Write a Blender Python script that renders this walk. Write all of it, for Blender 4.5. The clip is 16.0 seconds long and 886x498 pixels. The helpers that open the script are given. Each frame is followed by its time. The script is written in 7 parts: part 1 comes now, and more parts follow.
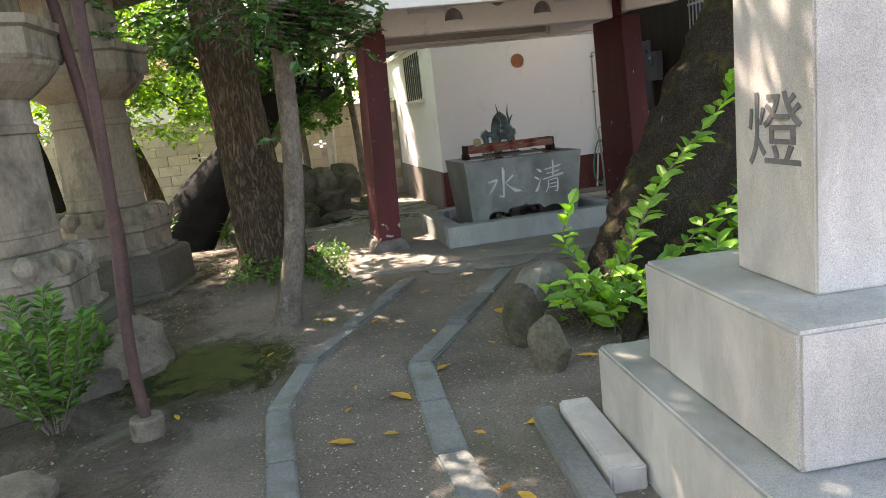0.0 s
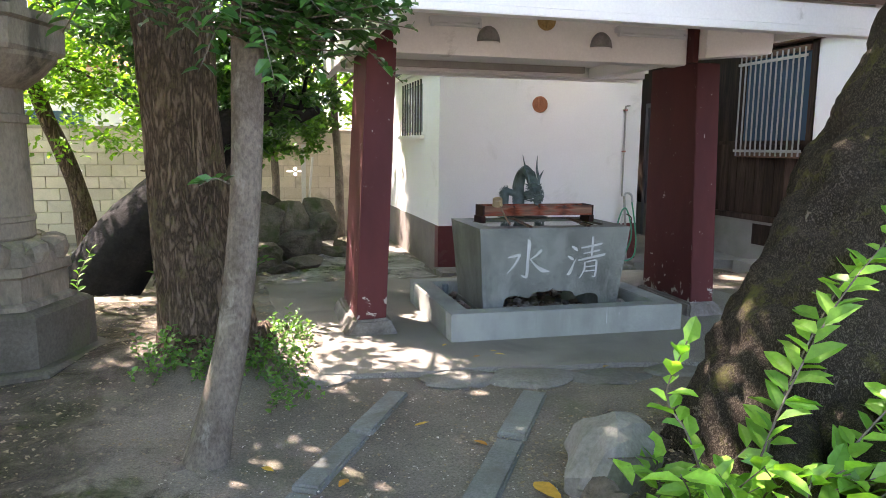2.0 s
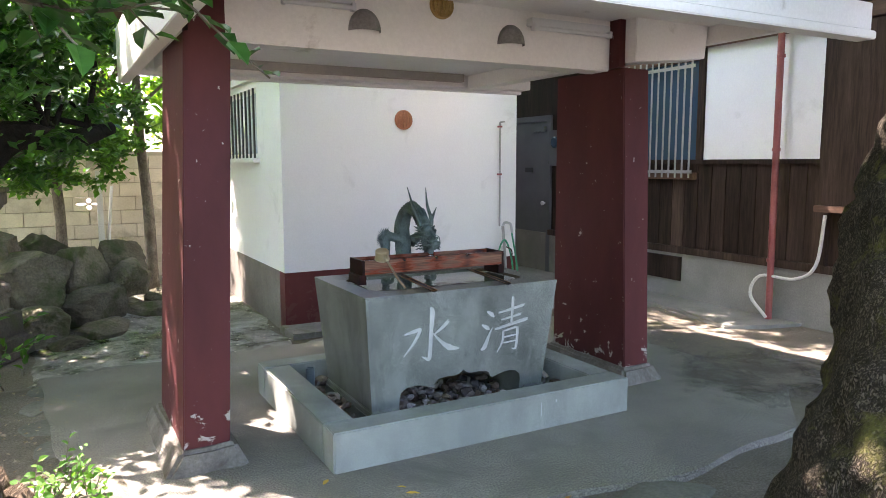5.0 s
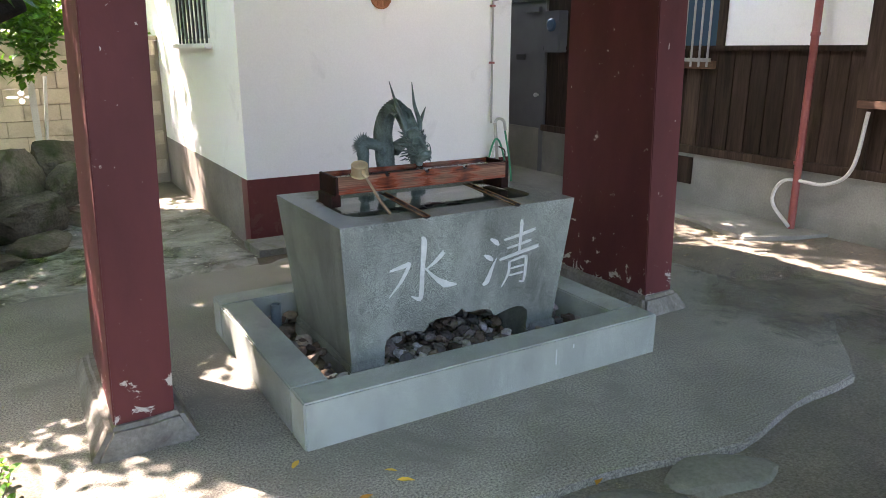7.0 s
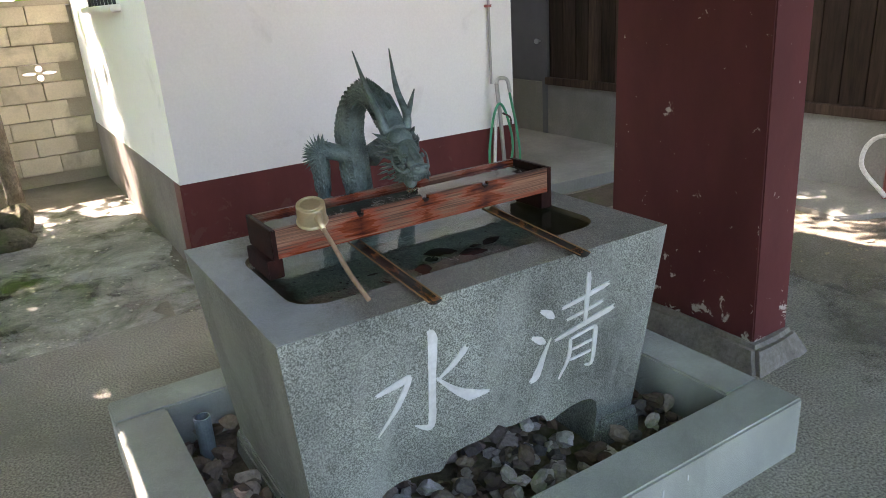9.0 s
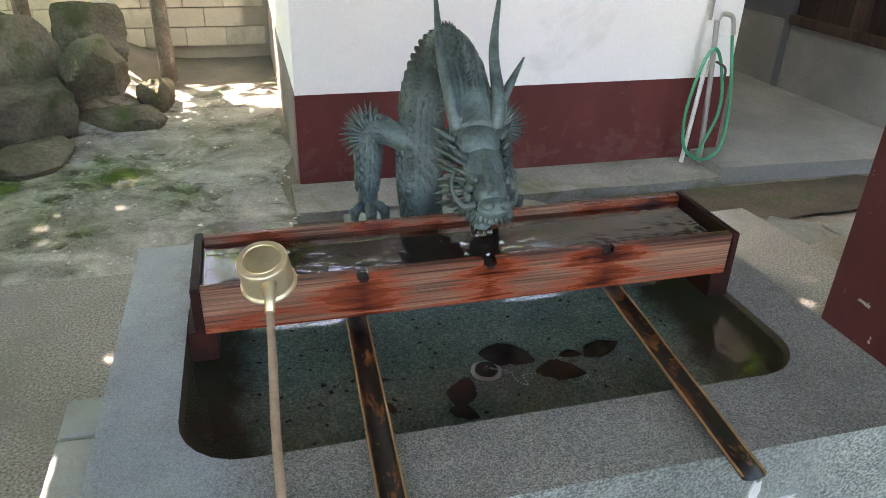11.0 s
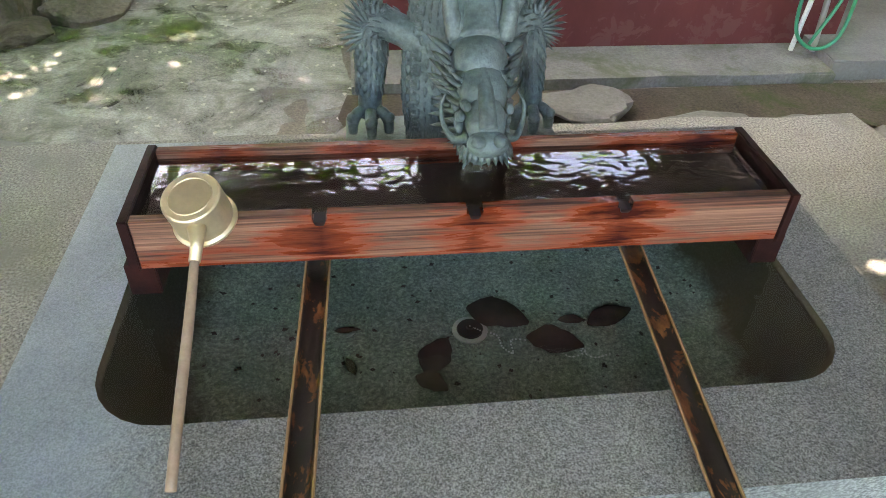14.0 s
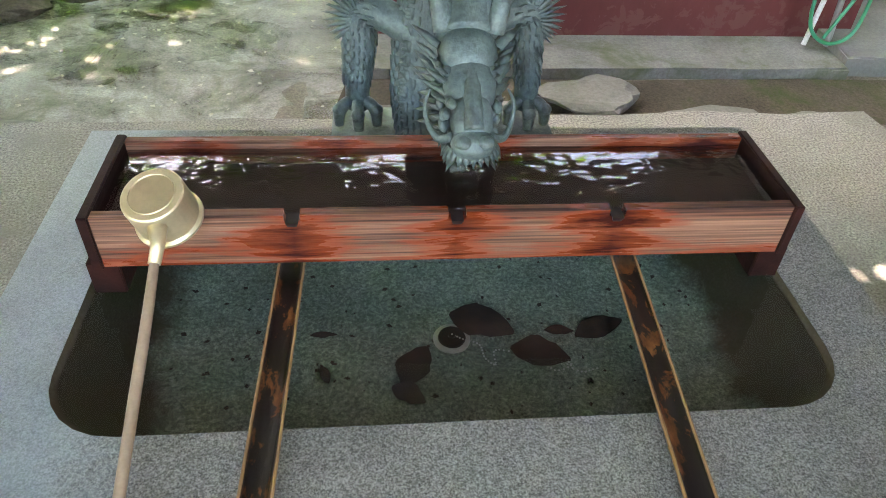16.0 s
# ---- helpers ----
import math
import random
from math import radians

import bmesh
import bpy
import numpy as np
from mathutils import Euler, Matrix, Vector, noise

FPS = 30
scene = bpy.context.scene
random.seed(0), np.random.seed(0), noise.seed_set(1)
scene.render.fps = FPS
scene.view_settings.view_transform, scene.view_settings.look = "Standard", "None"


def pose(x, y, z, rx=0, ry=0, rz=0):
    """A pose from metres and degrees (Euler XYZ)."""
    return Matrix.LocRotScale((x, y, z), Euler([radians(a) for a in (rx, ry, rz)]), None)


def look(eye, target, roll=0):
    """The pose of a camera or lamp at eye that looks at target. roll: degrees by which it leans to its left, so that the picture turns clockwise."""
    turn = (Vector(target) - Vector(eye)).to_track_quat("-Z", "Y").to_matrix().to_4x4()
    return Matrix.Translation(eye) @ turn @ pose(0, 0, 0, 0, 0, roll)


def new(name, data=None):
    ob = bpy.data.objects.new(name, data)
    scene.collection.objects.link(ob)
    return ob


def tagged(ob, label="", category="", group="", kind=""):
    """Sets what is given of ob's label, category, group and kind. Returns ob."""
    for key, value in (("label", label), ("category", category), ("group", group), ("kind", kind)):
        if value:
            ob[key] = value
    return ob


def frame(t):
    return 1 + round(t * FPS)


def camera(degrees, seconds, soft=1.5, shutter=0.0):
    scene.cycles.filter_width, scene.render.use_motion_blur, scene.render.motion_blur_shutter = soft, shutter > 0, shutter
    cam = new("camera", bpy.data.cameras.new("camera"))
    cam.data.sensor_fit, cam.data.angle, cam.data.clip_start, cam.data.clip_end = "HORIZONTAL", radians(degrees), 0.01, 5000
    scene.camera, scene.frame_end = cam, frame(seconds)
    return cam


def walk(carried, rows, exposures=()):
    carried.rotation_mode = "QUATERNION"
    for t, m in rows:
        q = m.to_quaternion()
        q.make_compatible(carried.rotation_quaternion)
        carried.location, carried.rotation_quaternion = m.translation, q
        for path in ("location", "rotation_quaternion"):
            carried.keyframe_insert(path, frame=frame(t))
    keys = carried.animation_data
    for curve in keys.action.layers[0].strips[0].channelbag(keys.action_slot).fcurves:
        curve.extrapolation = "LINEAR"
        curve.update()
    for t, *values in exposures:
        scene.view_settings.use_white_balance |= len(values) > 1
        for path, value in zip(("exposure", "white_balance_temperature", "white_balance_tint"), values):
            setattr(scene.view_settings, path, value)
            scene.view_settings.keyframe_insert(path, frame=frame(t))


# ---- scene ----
# camera and walk
EXPOSURES = [(0.0, 2.75, 7500, 25), (1.5, 3.2, 7050, 27), (3.0, 3.38, 6750, 25), (5.0, 3.56, 6750, 24), (8.0, 3.58, 7150, 24), (10.5, 4.1, 7250, 24), (12.5, 4.45, 7450, 24), (16.0, 4.86, 7500, 22)]
cam = camera(63.7, 16.0, soft=0.9)
PATH = [
    (0, (0.452, -0.11, 1.384), (0.851, 1.814, 1.012), -6.3),
    (0.5, (0.51, 0.469, 1.444), (0.887, 2.403, 1.101), -2.0),
    (1, (0.492, 0.979, 1.46), (1.001, 2.895, 1.2), -0.6),
    (1.5, (0.53, 1.461, 1.463), (1.064, 3.373, 1.218), -2.0),
    (2, (0.579, 1.868, 1.484), (1.082, 3.783, 1.202), 0.7),
    (2.5, (0.546, 2.253, 1.497), (1.187, 4.116, 1.152), -1.3),
    (3, (0.556, 2.539, 1.534), (1.265, 4.388, 1.257), -3.0),
    (3.5, (0.644, 2.891, 1.583), (1.359, 4.747, 1.374), 0.5),
    (4, (0.637, 3.187, 1.582), (1.477, 4.991, 1.377), -1.7),
    (4.5, (0.69, 3.475, 1.585), (1.616, 5.224, 1.298), -2.3),
    (5, (0.814, 3.659, 1.59), (1.766, 5.402, 1.351), -0.1),
    (5.2, (0.853, 3.734, 1.593), (1.824, 5.457, 1.299), 0.5),
    (7.5, (1.287, 4.782, 1.604), (2.246, 6.447, 1.048), -0.7),
    (8, (1.453, 5.154, 1.594), (2.415, 6.808, 1.01), -2.3),
    (8.2, (1.541, 5.296, 1.593), (2.541, 6.92, 0.992), -4.1),
    (10.3, (2.405, 6.464, 1.626), (3.224, 8.086, 0.789), -1.2),
    (10.5, (2.48, 6.52, 1.618), (3.181, 8.196, 0.781), 1.2),
    (11, (2.61, 6.668, 1.603), (3.084, 8.376, 0.677), 1.6),
    (11.5, (2.647, 6.779, 1.616), (3.111, 8.483, 0.677), 0.4),
    (12, (2.724, 6.813, 1.627), (3.042, 8.505, 0.61), 2.1),
    (12.5, (2.825, 6.831, 1.625), (3.032, 8.496, 0.536), 3.1),
    (13, (2.843, 6.854, 1.627), (3.038, 8.481, 0.481), 2.4),
    (13.5, (2.836, 6.869, 1.627), (3.066, 8.448, 0.422), 2.3),
    (14, (2.839, 6.884, 1.618), (3.043, 8.422, 0.357), 2.1),
    (14.5, (2.846, 6.904, 1.608), (3.07, 8.392, 0.29), 2.7),
    (15, (2.855, 6.916, 1.606), (3.036, 8.4, 0.277), 2.1),
    (15.5, (2.867, 6.927, 1.604), (3.037, 8.419, 0.284), 2.2),
    (16, (2.883, 6.948, 1.606), (3.071, 8.458, 0.309), 3.4),
]
walk(cam, [(t, look(eye, target, roll)) for t, eye, target, roll in PATH], exposures=EXPOSURES)

# world and sun
SUN = Vector((-0.30, 0.46, 0.84)).normalized()
world = bpy.data.worlds.new("world")
scene.world = world
world.use_nodes = True
wt = world.node_tree
sky = wt.nodes.new("ShaderNodeTexSky")
sky.sky_type = "NISHITA"
sky.sun_disc = False
sky.sun_elevation = math.asin(SUN.z)
sky.sun_rotation = math.atan2(SUN.x, SUN.y)
sky.dust_density = 2.0
wt.nodes["Background"].inputs["Strength"].default_value = 0.13
wt.links.new(sky.outputs["Color"], wt.nodes["Background"].inputs["Color"])
sun_data = bpy.data.lights.new("sun", "SUN")
sun_data.energy, sun_data.angle, sun_data.color = 3.3, radians(0.53), (1.0, 0.95, 0.87)
sun = new("sun", sun_data)
sun.matrix_world = look(SUN * 30, (0, 0, 0))


# materials
def nodes(name):
    m = bpy.data.materials.new(name)
    m.use_nodes = True
    nt = m.node_tree
    return m, nt, nt.nodes["Principled BSDF"]


def add(nt, kind, **inputs):
    n = nt.nodes.new(kind)
    for k, v in inputs.items():
        n.inputs[k.replace("_", " ")].default_value = v
    return n


def ramp(nt, fac, stops):
    r = nt.nodes.new("ShaderNodeValToRGB")
    e = r.color_ramp.elements
    while len(e) < len(stops):
        e.new(0.5)
    for el, (p, c) in zip(e, stops):
        el.position, el.color = p, (*c, 1) if len(c) == 3 else c
    nt.links.new(fac, r.inputs["Fac"])
    return r.outputs["Color"]


def mix(nt, fac, a, b, mode="MIX"):
    n = nt.nodes.new("ShaderNodeMix")
    n.data_type, n.blend_type = "RGBA", mode
    for sock, v in ((n.inputs[0], fac), (n.inputs[6], a), (n.inputs[7], b)):
        if isinstance(v, bpy.types.NodeSocket):
            nt.links.new(v, sock)
        elif isinstance(v, (int, float)):
            sock.default_value = v if sock == n.inputs[0] else (v, v, v, 1)
        else:
            sock.default_value = (*v, 1)
    return n.outputs[2]


def coords(nt, scale=(1, 1, 1), own=False):
    c = nt.nodes.new("ShaderNodeTexCoord").outputs["Object"] if own else nt.nodes.new("ShaderNodeNewGeometry").outputs["Position"]
    mp = nt.nodes.new("ShaderNodeMapping")
    mp.inputs["Scale"].default_value = scale
    nt.links.new(c, mp.inputs["Vector"])
    return mp.outputs["Vector"]


def tex_noise(nt, vec, scale, detail=5, rough=0.6, distort=0.0):
    n = add(nt, "ShaderNodeTexNoise", Scale=scale, Detail=detail, Roughness=rough, Distortion=distort)
    nt.links.new(vec, n.inputs["Vector"])
    return n.outputs["Fac"]


def bumped(nt, bsdf, height, strength, dist):
    b = add(nt, "ShaderNodeBump", Strength=strength, Distance=dist)
    nt.links.new(height, b.inputs["Height"])
    nt.links.new(b.outputs["Normal"], bsdf.inputs["Normal"])


def surface(name, c1, c2, big=1.5, fine=30, rough=0.8, bump=0.3, dist=0.01, grain=0.25, stretch=(1, 1, 1), metal=0.0,
            stain=None, stain_at=(0.52, 0.68), stain_scale=3.0, vary=0.0, own=False, spec=0.5):
    """Two-scale procedural surface: broad mottling, fine grain, optional stains and variation per piece."""
    m, nt, b = nodes(name)
    v = coords(nt, stretch, own)
    n1 = tex_noise(nt, v, big, 4)
    n2 = tex_noise(nt, v, fine, 6, 0.7)
    col = ramp(nt, n1, [(0.3, c1), (0.7, c2)])
    g = ramp(nt, n2, [(0.3, (1 - grain,) * 3), (0.7, (1 + grain * 0.6,) * 3)])
    col = mix(nt, 1.0, col, g, "MULTIPLY")
    if stain:
        n3 = tex_noise(nt, v, stain_scale, 6, 0.65, 0.4)
        col = mix(nt, ramp(nt, n3, [(stain_at[0], (0, 0, 0)), (stain_at[1], (1, 1, 1))]), col, stain)
    if vary:
        r = nt.nodes.new("ShaderNodeObjectInfo").outputs["Random"]
        col = mix(nt, 1.0, col, ramp(nt, r, [(0, (1 - vary,) * 3), (1, (1 + vary,) * 3)]), "MULTIPLY")
    nt.links.new(col, b.inputs["Base Color"])
    b.inputs["Roughness"].default_value, b.inputs["Metallic"].default_value = rough, metal
    b.inputs["Specular IOR Level"].default_value = spec if rough < 0.8 else 0.18
    if bump:
        bumped(nt, b, n2, bump, dist)
    return m


def bark_mat(name, c1, c2, scale, moss=None, stretch=0.22, bump=0.9, dist=0.03, moss_scale=4.0, moss_at=(0.55, 0.66)):
    m, nt, b = nodes(name)
    v = coords(nt, (1, 1, stretch))
    vo = add(nt, "ShaderNodeTexVoronoi", Scale=scale)
    vo.feature = "DISTANCE_TO_EDGE"
    n = nt.nodes.new("ShaderNodeTexNoise")
    n.inputs["Scale"].default_value = scale * 0.7
    n.inputs["Detail"].default_value = 6
    nt.links.new(v, n.inputs["Vector"])
    w = mix(nt, 0.35, v, n.outputs["Color"], "ADD")
    nt.links.new(w, vo.inputs["Vector"])
    fine = tex_noise(nt, coords(nt), 45, 5, 0.7)
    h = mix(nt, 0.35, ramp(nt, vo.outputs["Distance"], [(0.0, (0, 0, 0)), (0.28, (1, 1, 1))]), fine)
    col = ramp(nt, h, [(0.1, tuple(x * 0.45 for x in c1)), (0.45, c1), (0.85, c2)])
    big = tex_noise(nt, coords(nt), 1.6, 4)
    col = mix(nt, 1.0, col, ramp(nt, big, [(0.3, (0.7,) * 3), (0.7, (1.25,) * 3)]), "MULTIPLY")
    if moss:
        mo = tex_noise(nt, coords(nt), moss_scale, 7, 0.75)
        col = mix(nt, ramp(nt, mo, [(moss_at[0], (0, 0, 0)), (moss_at[1], (1, 1, 1))]), col, moss)
    nt.links.new(col, b.inputs["Base Color"])
    b.inputs["Roughness"].default_value = 0.9
    b.inputs["Specular IOR Level"].default_value = 0.15
    bumped(nt, b, h, bump, dist)
    return m


def leaf_mat(name, c1, c2, rough=0.4, trans=0.35):
    m, nt, b = nodes(name)
    isl = nt.nodes.new("ShaderNodeNewGeometry").outputs["Random Per Island"]
    both = nt.nodes.new("ShaderNodeMath")
    frac = nt.nodes.new("ShaderNodeMath")
    frac.operation = "FRACT"
    nt.links.new(isl, both.inputs[0])
    nt.links.new(nt.nodes.new("ShaderNodeObjectInfo").outputs["Random"], both.inputs[1])
    nt.links.new(both.outputs[0], frac.inputs[0])
    isl = frac.outputs[0]
    col = ramp(nt, isl, [(0.0, c1), (0.75, c2), (1.0, tuple(x * 1.5 for x in c2))])
    col = mix(nt, 1.0, col, ramp(nt, tex_noise(nt, coords(nt), 30, 3), [(0.3, (0.85,) * 3), (0.7, (1.15,) * 3)]), "MULTIPLY")
    nt.links.new(col, b.inputs["Base Color"])
    b.inputs["Roughness"].default_value = rough
    t = nt.nodes.new("ShaderNodeBsdfTranslucent")
    nt.links.new(mix(nt, 1.0, col, (1.5, 1.7, 0.5), "MULTIPLY"), t.inputs["Color"])
    ms = nt.nodes.new("ShaderNodeMixShader")
    ms.inputs[0].default_value = trans
    nt.links.new(b.outputs[0], ms.inputs[1])
    nt.links.new(t.outputs[0], ms.inputs[2])
    nt.links.new(ms.outputs[0], nt.nodes["Material Output"].inputs["Surface"])
    return m


def calc(nt, op, a, b=0.0, clamp=False):
    n = nt.nodes.new("ShaderNodeMath")
    n.operation, n.use_clamp = op, clamp
    for sock, v in zip(n.inputs, (a, b)):
        if isinstance(v, (int, float)):
            sock.default_value = v
        else:
            nt.links.new(v, sock)
    return n.outputs[0]


def wet_wood(name, spouts=()):
    """Charred cedar: pale striped grain, soaked dark red below the spouts, at the ends and along the foot."""
    m, nt, b = nodes(name)
    g = tex_noise(nt, coords(nt, (0.3, 14, 14)), 3.0, 5, 0.6, 0.15)
    fine = tex_noise(nt, coords(nt, (0.7, 110, 110)), 3.0, 3, 0.6, 0.1)
    col = ramp(nt, g, [(0.25, (0.13, 0.045, 0.022)), (0.38, (0.17, 0.068, 0.034)), (0.5, (0.27, 0.135, 0.078)), (0.58, (0.20, 0.078, 0.04)), (0.66, (0.05, 0.017, 0.010)), (0.76, (0.22, 0.07, 0.03)), (0.9, (0.16, 0.045, 0.02))])
    col = mix(nt, 1.0, col, ramp(nt, fine, [(0.35, (0.28,) * 3), (0.62, (1.0,) * 3)]), "MULTIPLY")
    p = nt.nodes.new("ShaderNodeSeparateXYZ")
    nt.links.new(nt.nodes.new("ShaderNodeNewGeometry").outputs["Position"], p.inputs[0])
    wet = calc(nt, "MULTIPLY", calc(nt, "SUBTRACT", 0.929, p.outputs["Z"]), 14.0)
    for c in spouts:
        near = calc(nt, "SUBTRACT", 0.80, calc(nt, "MULTIPLY", calc(nt, "ABSOLUTE", calc(nt, "SUBTRACT", p.outputs["X"], c)), 8.0))
        wet = calc(nt, "MAXIMUM", wet, near)
    s = tex_noise(nt, coords(nt, (0.6, 6.0, 6.0)), 6.0, 6, 0.65, 0.6)
    w = calc(nt, "ADD", wet, calc(nt, "MULTIPLY", calc(nt, "SUBTRACT", s, 0.52), 3.2))
    col = mix(nt, ramp(nt, w, [(0.05, (0, 0, 0)), (0.32, (1, 1, 1))]), col, mix(nt, 0.3, (0.22, 0.030, 0.006), col))
    col = mix(nt, ramp(nt, w, [(0.42, (0, 0, 0)), (0.95, (1, 1, 1))]), col, (0.040, 0.007, 0.004))
    nt.links.new(col, b.inputs["Base Color"])
    nt.links.new(ramp(nt, w, [(0.2, (0.6,) * 3), (0.5, (0.2,) * 3)]), b.inputs["Roughness"])
    b.inputs["Specular IOR Level"].default_value = 0.35
    bumped(nt, b, fine, 0.3, 0.003)
    return m


def granite(name, base, dark, light, rough=0.75, wash=0.5, stain=None, speck=170):
    m, nt, b = nodes(name)
    v = coords(nt)
    vo = add(nt, "ShaderNodeTexVoronoi", Scale=speck)
    nt.links.new(v, vo.inputs["Vector"])
    col = ramp(nt, tex_noise(nt, v, speck * 0.8, 3, 0.7), [(0.40, dark), (0.5, base), (0.60, light)])
    blot = tex_noise(nt, coords(nt, (1, 1, 0.5)), 2.6, 6, 0.65, 0.3)
    col = mix(nt, 1.0, col, ramp(nt, blot, [(0.3, (1 - wash * 0.6,) * 3), (0.7, (1 + wash * 0.5,) * 3)]), "MULTIPLY")
    if stain:
        n3 = tex_noise(nt, coords(nt, (1, 1, 0.35)), 4.0, 6, 0.65, 0.5)
        col = mix(nt, ramp(nt, n3, [(0.52, (0, 0, 0)), (0.72, (0.7, 0.7, 0.7))]), col, stain)
    nt.links.new(col, b.inputs["Base Color"])
    b.inputs["Roughness"].default_value = rough
    bumped(nt, b, tex_noise(nt, v, 120, 4, 0.7), 0.2, 0.004)
    return m


def water_mat(name, tint, bump_scale, strength):
    m, nt, b = nodes(name)
    b.inputs["Base Color"].default_value = (*tint, 1)
    b.inputs["Roughness"].default_value = 0.02
    b.inputs["IOR"].default_value = 1.34
    b.inputs["Transmission Weight"].default_value = 1.0
    if strength:
        h = tex_noise(nt, coords(nt), bump_scale, 2, 0.45, 1.2)
        bumped(nt, b, h, strength, 0.02)
    return m


def painted(name, c, chip, rough=0.5):
    """Oil paint on concrete, scuffed, chipped to the grey at the foot."""
    m, nt, b = nodes(name)
    v = coords(nt)
    col = ramp(nt, tex_noise(nt, coords(nt, (1, 1, 0.4)), 3.0, 5), [(0.3, tuple(x * 0.8 for x in c)), (0.7, tuple(x * 1.2 for x in c))])
    sc = tex_noise(nt, v, 26, 4, 0.6, 0.6)
    col = mix(nt, ramp(nt, sc, [(0.70, (0, 0, 0)), (0.73, (1, 1, 1))]), col, chip)
    z = nt.nodes.new("ShaderNodeSeparateXYZ")
    nt.links.new(nt.nodes.new("ShaderNodeNewGeometry").outputs["Position"], z.inputs[0])
    low = add(nt, "ShaderNodeMapRange", From_Min=0.05, From_Max=0.45, To_Min=0.16, To_Max=0.0)
    nt.links.new(z.outputs["Z"], low.inputs["Value"])
    a = nt.nodes.new("ShaderNodeMath")
    nt.links.new(tex_noise(nt, v, 9, 5, 0.65, 0.5), a.inputs[0])
    nt.links.new(low.outputs[0], a.inputs[1])
    col = mix(nt, ramp(nt, a.outputs[0], [(0.68, (0, 0, 0)), (0.71, (1, 1, 1))]), col, chip)
    nt.links.new(col, b.inputs["Base Color"])
    b.inputs["Roughness"].default_value = rough
    b.inputs["Specular IOR Level"].default_value = 0.22
    bumped(nt, b, tex_noise(nt, v, 18, 4), 0.15, 0.01)
    return m


def gravel_mat(name):
    """Crushed stone in mixed colours: rust brown, tan, slate and near white, one tone to a piece."""
    m, nt, b = nodes(name)
    both = calc(nt, "FRACT", calc(nt, "ADD", nt.nodes.new("ShaderNodeObjectInfo").outputs["Random"], nt.nodes.new("ShaderNodeNewGeometry").outputs["Random Per Island"]))
    col = ramp(nt, both, [(0.0, (0.06, 0.045, 0.035)), (0.22, (0.14, 0.095, 0.065)), (0.4, (0.10, 0.10, 0.10)), (0.58, (0.22, 0.165, 0.115)), (0.75, (0.30, 0.28, 0.25)), (0.88, (0.50, 0.47, 0.43)), (1.0, (0.16, 0.12, 0.09))])
    n = tex_noise(nt, coords(nt), 70, 5, 0.7)
    col = mix(nt, 1.0, col, ramp(nt, n, [(0.3, (0.65,) * 3), (0.7, (1.25,) * 3)]), "MULTIPLY")
    nt.links.new(col, b.inputs["Base Color"])
    b.inputs["Roughness"].default_value = 0.8
    b.inputs["Specular IOR Level"].default_value = 0.3
    bumped(nt, b, n, 0.4, 0.004)
    return m


def pool_mat(name):
    """Wet green-grey granite on the floor of the pool, its sloping sides under a brown algae film."""
    m, nt, b = nodes(name)
    v = coords(nt)
    col = ramp(nt, tex_noise(nt, v, 190, 5, 0.75), [(0.34, (0.10, 0.122, 0.10)), (0.5, (0.215, 0.258, 0.216)), (0.66, (0.46, 0.51, 0.43))])
    col = mix(nt, 1.0, col, ramp(nt, tex_noise(nt, v, 7, 6, 0.7), [(0.3, (0.62,) * 3), (0.7, (1.2,) * 3)]), "MULTIPLY")
    p = nt.nodes.new("ShaderNodeSeparateXYZ")
    nt.links.new(v, p.inputs[0])
    side = calc(nt, "SUBTRACT", calc(nt, "ABSOLUTE", calc(nt, "SUBTRACT", p.outputs["X"], 2.998)), 0.43)
    front = calc(nt, "SUBTRACT", 7.578, p.outputs["Y"])
    film = calc(nt, "MULTIPLY", calc(nt, "MAXIMUM", side, front), 13.0)
    film = calc(nt, "ADD", film, calc(nt, "MULTIPLY", calc(nt, "SUBTRACT", tex_noise(nt, v, 9, 6, 0.7, 0.4), 0.5), 1.8))
    col = mix(nt, ramp(nt, film, [(0.0, (0, 0, 0)), (0.55, (0.9, 0.9, 0.9))]), col, (0.060, 0.038, 0.014))
    spots = tex_noise(nt, v, 34, 5, 0.75, 0.6)
    col = mix(nt, ramp(nt, spots, [(0.66, (0, 0, 0)), (0.70, (1, 1, 1))]), col, (0.03, 0.024, 0.014))
    nt.links.new(col, b.inputs["Base Color"])
    b.inputs["Roughness"].default_value = 0.7
    bumped(nt, b, tex_noise(nt, v, 120, 4, 0.7), 0.2, 0.003)
    return m


